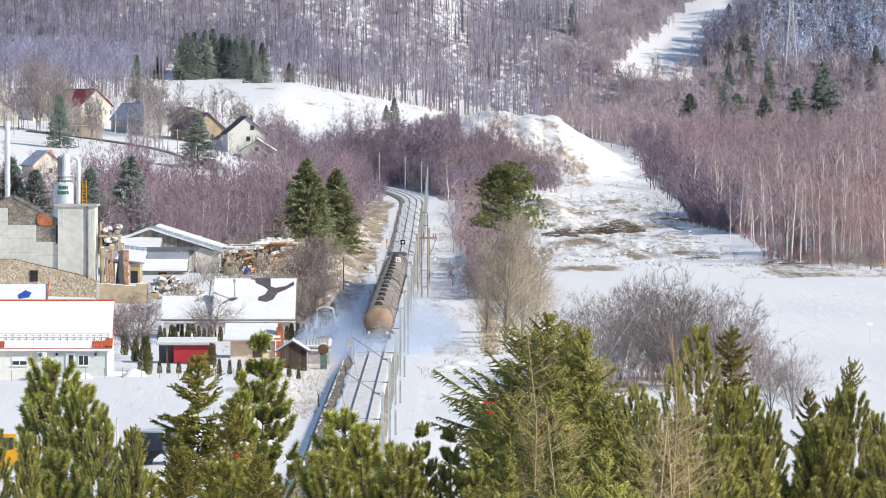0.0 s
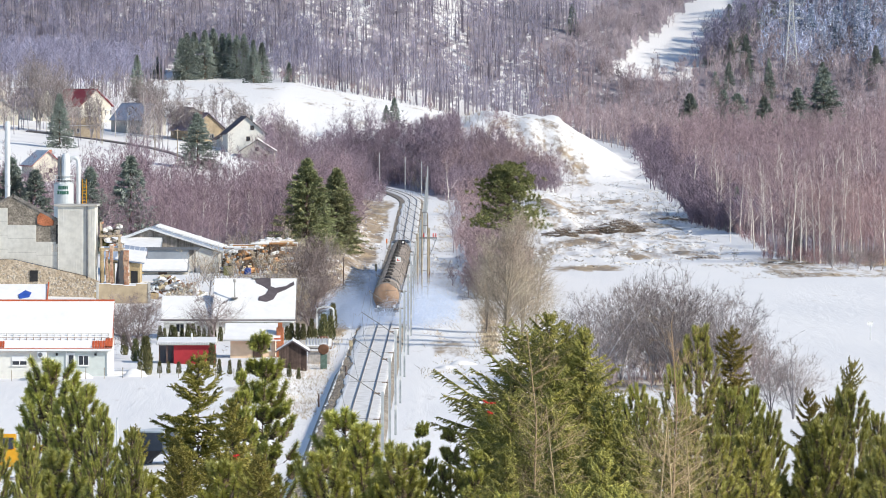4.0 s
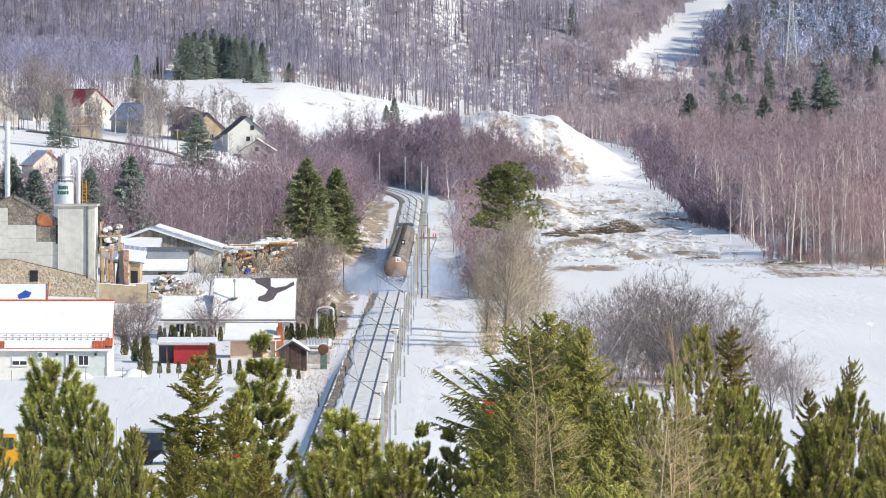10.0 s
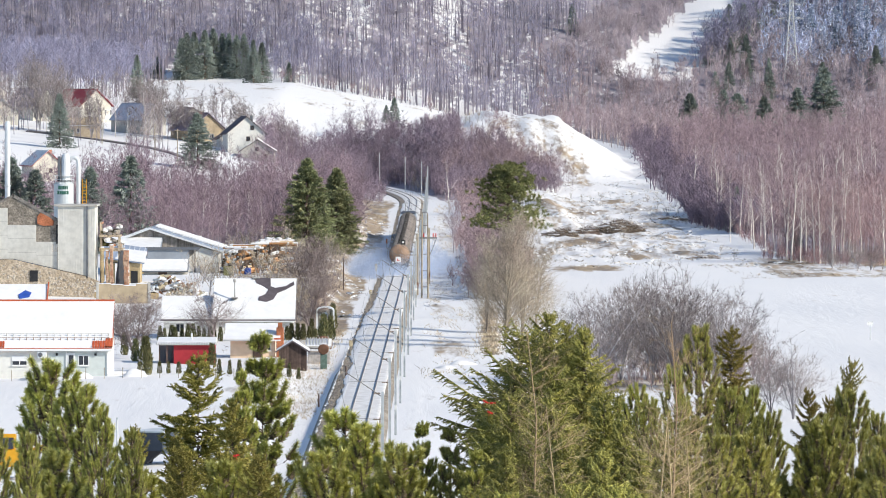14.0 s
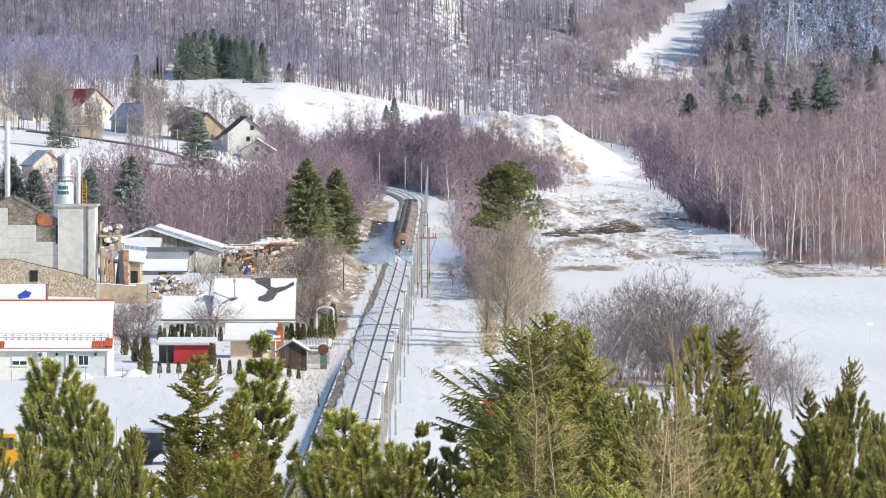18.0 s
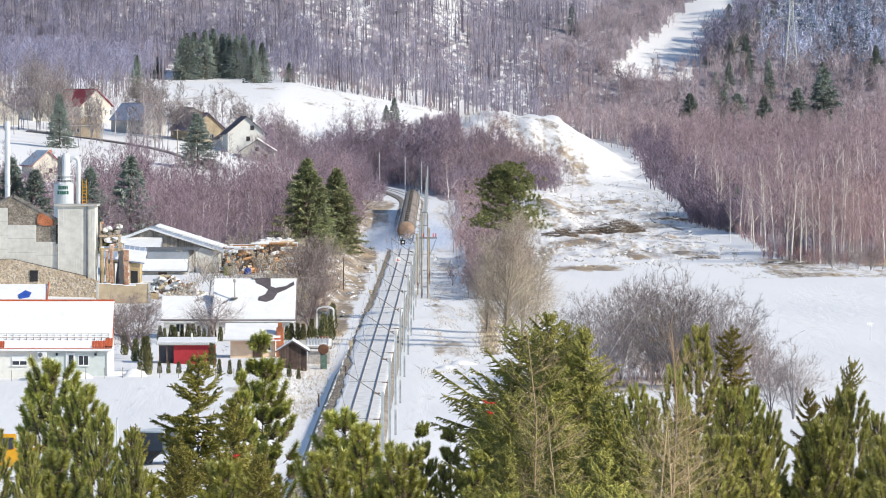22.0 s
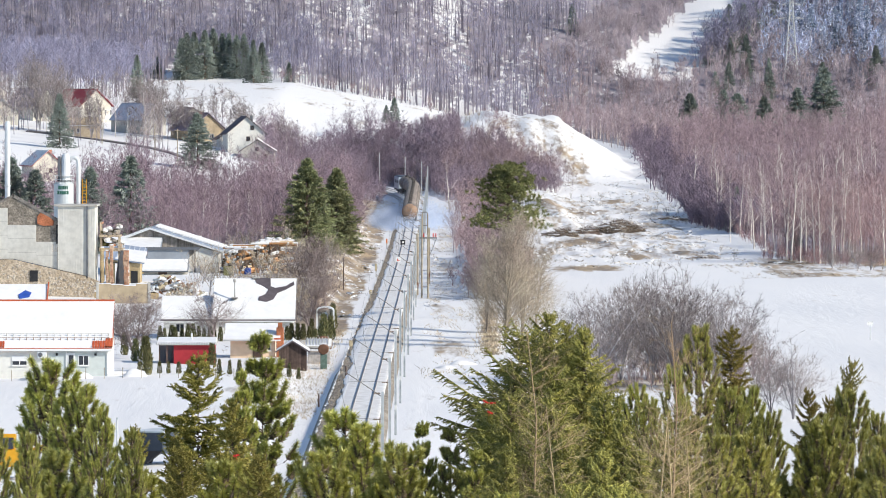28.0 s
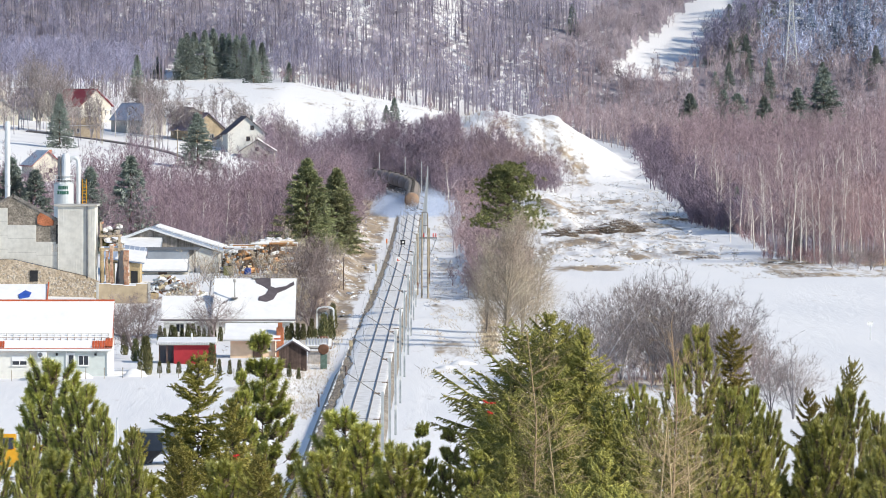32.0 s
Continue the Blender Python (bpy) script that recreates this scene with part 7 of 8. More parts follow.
def yard_things():
    """Digger, trailer, fence and signs in the near field."""
    x, y = -30.3, 446.0
    e = thing("yellow_digger", pose(x, y, land1(x, y), 0, 0, 0), "yellow wheeled digger parked behind the young pines", "digger")
    part("body", MB().side([(-1.1, 0.9), (1.1, 0.9), (1.1, 1.9), (-1.1, 2.1)], -1.6, 1.4), M_YELLOW, e)
    part("cab", MB().side([(-0.9, 2.0), (0.7, 2.0), (0.6, 3.1), (-0.7, 3.2)], -1.3, 0.2), M_YELLOW, e)
    part("cab_glass", MB().box(-1.2, -0.98, 2.15, 0.1, -0.92, 2.95), M_GLASS_DARK, e)
    part("boom", MB().tube([(1.2, -0.2, 1.9), (3.0, -0.3, 2.5), (4.6, -0.3, 2.2)], 0.22, 6), M_YELLOW, e)
    part("arm", MB().tube([(4.6, -0.3, 2.2), (5.6, -0.3, 1.3)], 0.18, 6), M_YELLOW, e)
    part("bucket", MB().side([(-0.8, 0.1), (0.3, 0.1), (0.4, 1.2), (-0.2, 1.3)], 5.3, 6.4), M_BLACK, e)
    for wx in (-1.2, 1.0):
        for s in (-1, 1):
            wh = part("wheel", MB().lathe([(0.2, -0.22), (0.55, -0.2), (0.6, 0), (0.55, 0.2), (0.2, 0.22)], 14, "y", (wx, s * 1.1, 0.6)), M_BLACK, e)
            part("rim", MB().lathe([(0.28, -0.24), (0.28, 0.24)], 10, "y", (wx, s * 1.1, 0.6)), M_YELLOW, wh)
    x, y = -21.6, 462.0
    t = thing("dark_trailer", pose(x, y, land1(x, y), 0, 0, -24), "dark box trailer with a pale roof edge", "trailer")
    part("box", MB().box(-1.3, 0, 0.9, 1.3, 5.2, 2.45, 0.06), M_LOCO_DARK, t)
    part("roof", MB().box(-1.4, -0.1, 2.45, 1.4, 5.3, 2.55, 0.05), M_SILO, t)
    part("ramp", MB().side([(-2.4, 0.3), (0, 1.0), (0, 1.1), (-2.4, 0.4)], -1.2, 1.2), M_BLACK, t)
    for s in (-1.25, 1.25):
        for yy in (1.9, 2.9):
            part("wheel", MB().lathe([(0.15, -0.12), (0.42, -0.1), (0.42, 0.1), (0.15, 0.12)], 12, "x", (s, yy, 0.42)), M_BLACK, t)
    part("drawbar", MB().box(-0.08, 5.2, 0.7, 0.08, 6.8, 0.85), M_BLACK, t)
    p = thing("field_post", pose(-24.2, 470, land1(-24.2, 470)), "thin grey steel post standing in the snow", "post")
    part("shaft", MB().tube([(0, 0, -0.4), (0, 0, 3.1)], 0.06, 6), M_MAST, p)
    part("cap", MB().box(-0.09, -0.09, 3.1, 0.09, 0.09, 3.16), M_MAST, p)
    for x, y, h in ((46.9, 695, 2.0), (54.3, 1250, 2.0), (32.0, 1255, 1.4), (42.0, 1290, 1.5)):
        s = thing("field_sign", pose(x, y, land1(x, y)), "small white sign on a thin post in the snow", "sign", "small signs in the snow")
        part("post", MB().tube([(0, 0, -0.3), (0, 0, h)], 0.04, 5), M_MAST, s)
        part("plate", MB().box(-0.3, -0.06, h - 0.45, 0.3, -0.03, h, 0.04), M_LAMP_WHITE, s)
    # wire fence before the white house
    f = thing("garden_fence", pose(0, 0, 0), "low wire fence along the snowy garden", "fence")
    for k in range(16):
        x = -46 + k * 1.75
        z = land1(x, 598)
        part("fence_post", MB().tube([(x, 598, z - 0.2), (x, 598, z + 1.05)], 0.035, 5), M_MAST_OLD, f)
    for dz in (0.4, 0.95):
        part("wire", MB().tube([(-46 + k * 1.75, 598, land1(-46 + k * 1.75, 598) + dz) for k in range(16)], 0.012, 4), M_MAST, f)


yard_things()
track_signs()


def snow_heaps():
    g = random.Random(17)
    for x, y, r, h in ((0.2, 622, 1.3, 0.45), (1.8, 632, 1.6, 0.6), (-0.6, 604, 1.1, 0.4), (2.8, 612, 1.2, 0.5), (-34.5, 600, 1.6, 0.8), (-29.4, 602, 1.3, 0.9), (-38.5, 599, 1.8, 0.6)):
        b = MB()
        rings = 5
        v, f = [], []
        for i in range(rings):
            u = i / (rings - 1)
            for j in range(12):
                a = j * 0.5236
                rr = r * (1 - u * 0.92) * (1 + 0.18 * math.sin(3 * a + x) + g.uniform(-0.08, 0.08))
                v.append((rr * math.cos(a), rr * math.sin(a), h * (1 - (1 - u) ** 1.8) - 0.15 + g.uniform(-0.05, 0.05)))
        for i in range(rings - 1):
            f += [(i * 12 + j, i * 12 + (j + 1) % 12, (i + 1) * 12 + (j + 1) % 12, (i + 1) * 12 + j) for j in range(12)]
        f.append(tuple(range((rings - 1) * 12, rings * 12)))
        single("snow_mound", b.add(v, f), M_SNOW, "heap of shovelled snow beside the path", "snow mound", "heaps of shovelled snow", m=pose(x, y, land1(x, y)), smooth=True)


snow_heaps()


def yard_wall():
    """Rendered wall between the works yard and the gardens."""
    w = thing("yard_wall", pose(-39.4, 781, land1(-39.4, 781)), "weathered ochre rendered yard wall with a thin snow cap", "wall")
    zb = land1(-39.4, 781)
    top = 2.75 - zb
    for k in range(4):
        x0 = -3.1 + k * 1.55
        part("panel", MB().box(x0, -0.12 - 0.02 * (k % 2), -0.8, x0 + 1.55, 0.12, top - 0.12 * (k % 3), 0.03), M_PLASTER_O, w)
        part("snow_cap", MB().box(x0 + 0.03, -0.16, top - 0.12 * (k % 3), x0 + 1.52, 0.16, top - 0.12 * (k % 3) + 0.1, 0.04), M_SNOW, w)
    for x in (-3.2, 3.15):
        part("pier", MB().box(x - 0.16, -0.2, -0.8, x + 0.16, 0.18, top + 0.25, 0.03), M_GREY_WALL, w)


yard_wall()


M_BRUSH = bark_twig("dark_brushwood", (0.11, 0.085, 0.07), (0.34, 0.27, 0.2), 0.3)


def brush_heaps():
    """Heaps of cut branches and logs on the cleared strip."""
    g = random.Random(5)
    for cx, cy, rx, ry, h, n in ((33.5, 1216, 5.4, 4, 2.6, 2600), (22.0, 1195, 3.6, 5, 1.7, 1300), (27.5, 1206, 2.6, 4, 1.5, 800), (47.0, 1290, 3.5, 8, 0.7, 500), (43.5, 1060, 3.0, 7, 0.5, 300), (56.0, 1030, 3.2, 6, 0.4, 240)):
        t = RNG.uniform(0, 1, n) ** 0.5
        az = RNG.uniform(0, 6.283, n)
        X, Y = cx + rx * t * np.cos(az), cy + ry * t * np.sin(az)
        zb = land(X, Y)
        Z = zb + h * (1 - t * t) * RNG.uniform(0, 1, n)
        D = unit(np.stack([RNG.normal(0, 1, n), RNG.normal(0, 0.6, n), RNG.normal(0.1, 0.25, n)], 1)) * RNG.uniform(0.4, 1.3, n)[:, None]
        P = np.stack([X, Y, Z], 1)
        o = thing("brush_heap", pose(0, 0, 0), "dark heap of cut branches half covered by snow", "brush heap", "brush heaps on the cleared strip")
        V, F = spikes(P - D * 0.5, P + D * 0.5, 0.09)
        part("branch_tangle", np_mesh("branches", V, F, [M_BRUSH]), None, o)["kind"] = "stuff"
        for k in range(int(6 + rx * 3)):
            a = g.uniform(0, 6.28)
            x, y = cx + rx * 0.9 * g.random() * math.cos(a), cy + ry * 0.9 * g.random() * math.sin(a)
            z = land1(x, y) + h * 0.5 * g.random() + 0.1
            l = g.uniform(0.8, 2.2)
            dz = g.uniform(-0.2, 0.3)
            part("log", MB().tube([(x - l / 2, y, z), (x + l / 2, y + g.uniform(-1, 1), z + dz)], 0.12, 6, 0.08), g.choice([M_WOOD_GREY, M_BARK, M_SNOW, M_SNOW]), o)


brush_heaps()


# ---- hedges and evergreen trees of the middle distance ----
def thuja(h=2.6, w=0.42):
    n = 420
    t = RNG.uniform(0, 1, n) ** 0.8
    az = RNG.uniform(0, 6.283, n)
    r = w * np.sqrt(np.clip(1 - t, 0.02, 1)) * np.minimum(1, 0.5 + 3 * t) * RNG.uniform(0.75, 1.05, n)
    P = np.stack([r * np.cos(az), r * np.sin(az), t * h * 0.92], 1)
    D = unit(np.stack([0.45 * np.cos(az), 0.45 * np.sin(az), np.ones(n)], 1) + RNG.normal(0, 0.2, (n, 3)))
    core = cones(np.array([[0, 0, -0.2]]), np.array([[0, 0, h * 0.9]]), np.array([w * 0.75]))
    return core, join([spikes(P, P + D * RNG.uniform(0.18, 0.4, n)[:, None], 0.12)])


def mid_evergreens():
    th = tree_thing("thuja", thuja(), pose(-28.2, 606, land1(-28.2, 606)), [M_THUJA, M_THUJA], "clipped dark green thuja column in a garden hedge", "thuja", "garden hedge")
    g = random.Random(8)
    rows = [(-29.2 + k * 0.95, 610, 0.55) for k in range(17)] + [(-31 + k * 0.6, 694, 0.72) for k in range(28)] + [(-12.9, 690, 1.1), (-12.2, 694, 1.0), (-28.8, 616, 1.25), (-31.2, 640, 0.9), (-30.6, 650, 0.9), (-33.0, 655, 1.1), (-13.6, 676, 0.9), (-14.4, 700, 1.0), (-12.7, 727, 1.2), (-23.2, 634, 0.9)]
    for x, y, s in rows:
        copy_scaled(th, x + g.uniform(-0.15, 0.15), y + g.uniform(-0.5, 0.5), s * g.uniform(0.85, 1.15), g.uniform(0.9, 1.3), g.uniform(0, 360))
    for x, y, tip, w, lab in ((-21.54, 1002, 15.5, 6.6, "broad dark green spruce beside the railway"), (-17.3, 1030, 13.6, 5.2, "slimmer dark green spruce beside the railway")):
        zb = land1(x, y) - 0.2
        sp = tree_thing("spruce", conifer(tip - zb, w, 48, 13, 26, 0.02, 0.6, 0.02, 0.17, 0.45), pose(x, y, zb), [M_BARK, M_SPRUCE_MID], lab, "spruce", "spruces by the railway")
    f = tree_thing("spruce", conifer(14, 5.0, 38, 10, 16, 0.15, 0.62, 0.0, 0.2), pose(-53.5, 1382, land1(-53.5, 1382) - 0.2), [M_BARK, M_SPRUCE_FAR], "green spruce in front of the village houses, paled for haze", "spruce", "far spruces")
    f.scale = (1.15, 1.15, 0.88)
    lab = "green spruce in the distance, paled for haze"
    rows = [(-85.1, 1406, 0.86, 0.9), (-13.0, 1690, 0.55, 0.9), (-15.2, 1700, 0.35, 1.0), (-81.6, 1690, 0.82, 0.75),
            (122.1, 2040, 1.0, 0.9), (94.1, 2024, 0.5, 1.2), (78.8, 2026, 0.5, 1.0), (113.6, 2035, 0.48, 1.2), (102.4, 2029, 0.45, 1.3), (140.5, 2057, 0.9, 0.9), (56.4, 1216, 0.62, 0.7), (55.6, 1222, 0.42, 0.9), (61.2, 1096, 0.38, 0.8), (70.0, 1310, 0.4, 1.0), (82, 1500, 0.5, 1.0)]
    rows += [(-83 + k * 2.6 + g.uniform(-0.8, 0.8), 1990 + g.uniform(0, 12), g.uniform(0.85, 1.12), 0.85) for k in range(9)] + [(-58.6, 1956, 0.95, 0.75), (-56.0, 1960, 0.9, 0.8), (-48.0, 1975, 0.45, 1.0), (-90, 1995, 0.5, 1.0), (-34.5, 2135, 1.0, 0.9), (-31.0, 2150, 1.0, 0.9), (43.0, 2105, 0.7, 0.8), (-60, 2150, 0.9, 0.8), (-98, 2160, 0.8, 0.8), (-112, 1990, 0.6, 1.0), (88.0, 2048, 0.55, 1.0), (92.5, 2052, 0.65, 0.9), (99, 2058, 0.6, 0.9)]
    for x, y, h, w in rows:
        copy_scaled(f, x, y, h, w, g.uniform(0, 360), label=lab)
    # conifers among the bare trees at the foot of the mountain: place, height of the tip, width
    for x, y, tip, w in ((73.1, 1875, 24.9, 1.27), (82.5, 1865, 26.0, 1.02), (86.6, 1865, 24.9, 1.53), (94.0, 1855, 23.8, 1.36), (103.7, 1855, 26.5, 1.19), (112.1, 1865, 32.5, 1.15), (94.0, 2075, 43.0, 0.8), (99.0, 2070, 44.0, 0.8), (104.9, 2040, 36.0, 0.6), (-68.5, 1006, 15.8, 1.0), (-64.6, 1003, 13.9, 1.1), (-55.9, 1004, 14.3, 1.05), (-49.6, 1006, 16.0, 1.15)):
        zb = land1(x, y)
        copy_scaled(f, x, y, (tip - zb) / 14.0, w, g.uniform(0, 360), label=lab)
    for k in range(11):
        y = 2078 + k * 9 + g.uniform(-3, 3)
        copy_scaled(f, 69.5 + (y - 2080) * 0.34 + 18 + g.uniform(0, 6), y, g.uniform(0.65, 1.0), g.uniform(0.9, 1.2), g.uniform(0, 360), label=lab)
    # snow-laden conifers on the shaded slope, haze blue put into the needle colour
    M_SNOWY = bark_twig("hazy_snow_laden_needles", (0.13, 0.19, 0.29), (0.80, 0.83, 0.91), 0.5, 0.8)
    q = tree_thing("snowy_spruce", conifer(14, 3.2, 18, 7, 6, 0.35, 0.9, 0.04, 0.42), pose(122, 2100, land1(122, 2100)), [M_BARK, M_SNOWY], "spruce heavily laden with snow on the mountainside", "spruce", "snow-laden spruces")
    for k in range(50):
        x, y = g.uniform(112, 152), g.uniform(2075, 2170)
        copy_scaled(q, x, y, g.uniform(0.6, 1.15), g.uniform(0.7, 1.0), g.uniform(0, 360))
    # old pine with a flat crown
    wood, nd = [], []
    wood.append(cones(np.array([[0, 0, -0.5]]), np.array([[0.4, 0, 17.5]]), np.array([0.3])))
    n = 64
    t = np.sort(RNG.uniform(0.56, 1.0, n))
    az = np.arange(n) * 2.4 + RNG.normal(0, 0.3, n)
    S = np.stack([0.3 * t, 0 * t, 17.3 * t], 1)
    L = 8.6 * (1.03 - t) ** 0.62 * RNG.uniform(0.6, 1.12, n)
    E = S + unit(np.stack([np.cos(az), np.sin(az), 0.18 + 0.5 * (t - 0.5)], 1)) * L[:, None]
    wood.append(cones(S, E, np.full(n, 0.08)))
    k = 17
    C = (S[:, None] + (E - S)[:, None] * RNG.uniform(0.42, 1.05, (n, k))[..., None] + RNG.normal(0, 1, (n, k, 3)) * np.array([0.5, 0.5, 0.16])).reshape(-1, 3)
    m = 34
    D = unit(RNG.normal(0, 1, (len(C), m, 3)) + np.array([0, 0, 0.7])).reshape(-1, 3)
    P = np.repeat(C, m, 0)
    nd.append(spikes(P + D * 0.05, P + D * RNG.uniform(0.22, 0.5, len(P))[:, None], 0.07))
    op = tree_thing("old_pine", (wood[0], join(nd), join(wood[1:])), pose(7.5, 760, land1(7.5, 760)), [M_BARK, M_PINE_OLD], "tall old pine with a flat-topped dense green crown", "pine", scale=(1.12, 1.12, 1.06))


mid_evergreens()


def bare_trees():
    """Leafless trees near enough to be told apart."""
    g = random.Random(21)
    t1 = bare_tree(11, 22, 5, 6, 0.085, 0.08, 1.0, 0.34, 0.027, stems=5, splay=0.2)
    t2 = bare_tree(10, 20, 5, 6, 0.08, 0.08, 0.9, 0.36, 0.027, stems=5, splay=0.22)
    lab = "leafless grey many-stemmed tree at the field edge"
    a = tree_thing("bare_tree", t1, pose(19.5, 590, land1(19.5, 590)), [M_TRUNK_FAR, M_TWIG_GREY], lab, "bare tree", "bare trees at the field edge")
    b = tree_thing("bare_tree", t2, pose(14.4, 588, land1(14.4, 588)), [M_TRUNK_FAR, M_TWIG_GREY], lab, "bare tree", "bare trees at the field edge")
    b.scale = (0.9, 0.9, 0.95)
    for i, (x, y, h, w) in enumerate(((12.6, 600, 0.75, 1.0), (16.8, 596, 0.92, 1.0), (21.6, 588, 0.95, 1.0), (23.5, 600, 1.0, 1.0), (25.6, 584, 0.9, 1.1), (27.2, 596, 0.7, 1.2), (18.0, 610, 0.95, 0.9), (29.4, 531, 0.62, 1.1), (28.0, 540, 0.5, 1.2), (64.5, 985, 0.5, 1.1), (67.0, 992, 0.42, 1.2), (61.5, 1000, 0.35, 1.2))):
        copy_scaled(a if i % 2 else b, x, y, h, w, g.uniform(0, 360))
    for x, y, h, w in ((-68.5, 1472, 1.55, 0.7), (-66.0, 1478, 1.2, 0.7), (-90.5, 1462, 1.45, 0.8), (-87.8, 1466, 1.3, 0.7), (-93.5, 1470, 1.1, 0.8), (-96.0, 1540, 1.5, 0.9), (-100.0, 1545, 1.4, 0.9), (-61.0, 1476, 1.0, 0.9), (-58.0, 1470, 1.15, 0.7), (-80.5, 1452, 1.2, 0.6), (-74.0, 1540, 1.1, 0.9), (-48.0, 1510, 0.9, 1.0), (-37.0, 1500, 0.8, 1.0), (-104.0, 1476, 1.1, 0.9)):
        copy_scaled(a if g.random() < 0.5 else b, x, y, h, w, g.uniform(0, 360), label="tall leafless grey tree beside the village houses")
    t3 = bare_tree(13.5, 40, 5, 6, 0.12, 0.05, 1.1, 0.27, 0.026, stems=4, splay=0.085)
    c = tree_thing("bare_tree", t3, pose(6.6, 674, land1(6.6, 674)), [M_TWIG_BROWN, M_TWIG_BROWN], "tall leafless brown-grey tree beside the path", "bare tree", "tall bare trees by the path")
    for x, y, h, w in ((8.6, 686, 0.95, 1.0), (5.0, 722, 0.8, 0.9), (10.2, 700, 0.7, 1.1), (7.4, 720, 0.9, 1.0)):
        copy_scaled(c, x, y, h, w, g.uniform(0, 360))
    t4 = bare_tree(5, 20, 6, 6, 0.09, 0.16, 0.55, 0.46, 0.02, stems=3, splay=0.26)
    d = tree_thing("fruit_tree", t4, pose(-25.0, 688, land1(-25, 688)), [M_TWIG_DARK, M_TWIG_DARK], "leafless spreading fruit tree in the garden", "fruit tree", "fruit trees in the gardens")
    for x, y, h, w in ((-31.4, 645, 1.35, 1.1), (-35.0, 690, 1.2, 1.0), (-18.6, 705, 0.8, 1.0), (-15.2, 720, 1.0, 1.0), (-34.0, 720, 1.0, 1.0), (-15.6, 760, 1.4, 0.9), (-14.6, 790, 1.3, 0.9), (-17.6, 800, 1.5, 1.0), (-16.4, 835, 1.6, 1.0)):
        copy_scaled(d, x, y, h, w, g.uniform(0, 360))
    d.scale = (1.35, 1.35, 1.2)
    t5 = bare_tree(11, 15, 4, 5, 0.15, 0.3, 1.3, 0.40, 0.03, bend=0.10, segs=7)
    e = tree_thing("birch", t5, pose(1.3, 1330, land1(1.3, 1330)), [M_BIRCH_PALE, M_TWIG_RED], "pale leafless birch standing by the bend", "birch", "single pale birches")
    e2 = tree_thing("birch", bare_tree(11, 20, 4, 5, 0.12, 0.22, 1.0, 0.33, 0.03, bend=0.04, segs=7), pose(62.0, 1108, land1(62, 1108)), [M_BIRCH_PALE, M_TWIG_RED], "pale leafless birch at the edge of the wood", "birch", "single pale birches")
    for x, y, h in ((58.9, 1159, 1.15), (60.3, 1130, 0.95), (63.4, 1104, 1.20), (64.2, 1093, 1.05), (64.8, 1076, 1.25), (65.4, 1065, 1.00), (66.3, 1055, 1.30), (67.3, 1049, 1.10), (68.8, 1041, 1.20), (70.3, 1030, 1.15), (55.9, 1280, 0.90), (56.6, 1262, 1.00), (57.9, 1206, 1.00), (62.3, 1111, 0.80), (71.0, 1019, 1.20), (-42.0, 1650, 0.75), (-60.0, 1560, 0.7), (-72, 1440, 0.8), (-69, 1466, 1.0), (-33, 1480, 0.6), (66, 1045, 1.3), (60, 1062, 1.25), (73, 1050, 1.2), (79, 1070, 1.35), (57, 1090, 1.1), (86, 1120, 1.4)) + tuple((56 + k * 1.15 + g.uniform(-0.6, 0.6), 1040 - k * 2.2 + g.uniform(-5, 8), g.uniform(1.0, 1.45)) for k in range(8)) + tuple((52 + g.uniform(0, 5), 1120 + k * 38, g.uniform(0.9, 1.3)) for k in range(8)) + tuple((float(wood_edge(y)) + g.uniform(-0.5, 3), y, g.uniform(0.9, 1.35)) for y in (1083, 1110, 1150, 1196, 1235)) + tuple((58 + k * 2.1, 1150 + g.uniform(0, 120), g.uniform(1.2, 1.6)) for k in range(12)) + ((-76, 1470, 0.9), (-79, 1476, 0.8), (-90, 1490, 0.9), (-92, 1470, 0.75), (-66, 1462, 0.8), (-63, 1480, 0.9), (-99, 1462, 0.8), (-50, 1470, 0.8), (-39, 1470, 0.7), (-36, 1455, 0.6), (-84, 1440, 0.7), (-104, 1500, 1.0)) + tuple((80 + k * 2.9, 1250 + g.uniform(0, 240), g.uniform(1.2, 1.6)) for k in range(9)) + tuple((-60 + k * 1.45 + g.uniform(-0.6, 0.6), 996 + g.uniform(0, 90), g.uniform(0.65, 1.0)) for k in range(26)):
        copy_scaled(e if g.random() < 0.5 else e2, x, y, h, 0.85, g.uniform(0, 360))


bare_trees()


# ---- young conifers on the near slope ----
def along(D):
    """Rotation matrices that carry z onto the directions D."""
    D = unit(D)
    ref = np.where(np.abs(D[:, 2:3]) > 0.95, np.array([[1.0, 0, 0]]), np.array([[0, 0, 1.0]]))
    a = unit(np.cross(ref, D))
    b = np.cross(D, a)
    return np.stack([a, b, D], -1)


def brush(P, D, L, per, needle, w, spread=0.9, core=0.045, fwd=0.75):
    """Shoots clothed with needles: per needles on each shoot from P along D, L long."""
    n = len(P)
    R = along(D)
    t = RNG.uniform(0.0, 1.0, (n, per))
    az = RNG.uniform(0, 6.283, (n, per))
    out = spread * RNG.uniform(0.6, 1.2, (n, per)) * (1 - 0.6 * t ** 3)
    d = np.stack([np.cos(az) * out, np.sin(az) * out, np.full((n, per), fwd)], -1)
    d = unit(np.einsum("nij,npj->npi", R, d))
    S = P[:, None] + unit(D)[:, None] * (L[:, None] * t)[..., None]
    E = S + d * (needle * RNG.uniform(0.7, 1.15, (n, per)))[..., None]
    return spikes(S.reshape(-1, 3), E.reshape(-1, 3), w), cones(P, P + unit(D) * L[:, None], np.full(n, core))


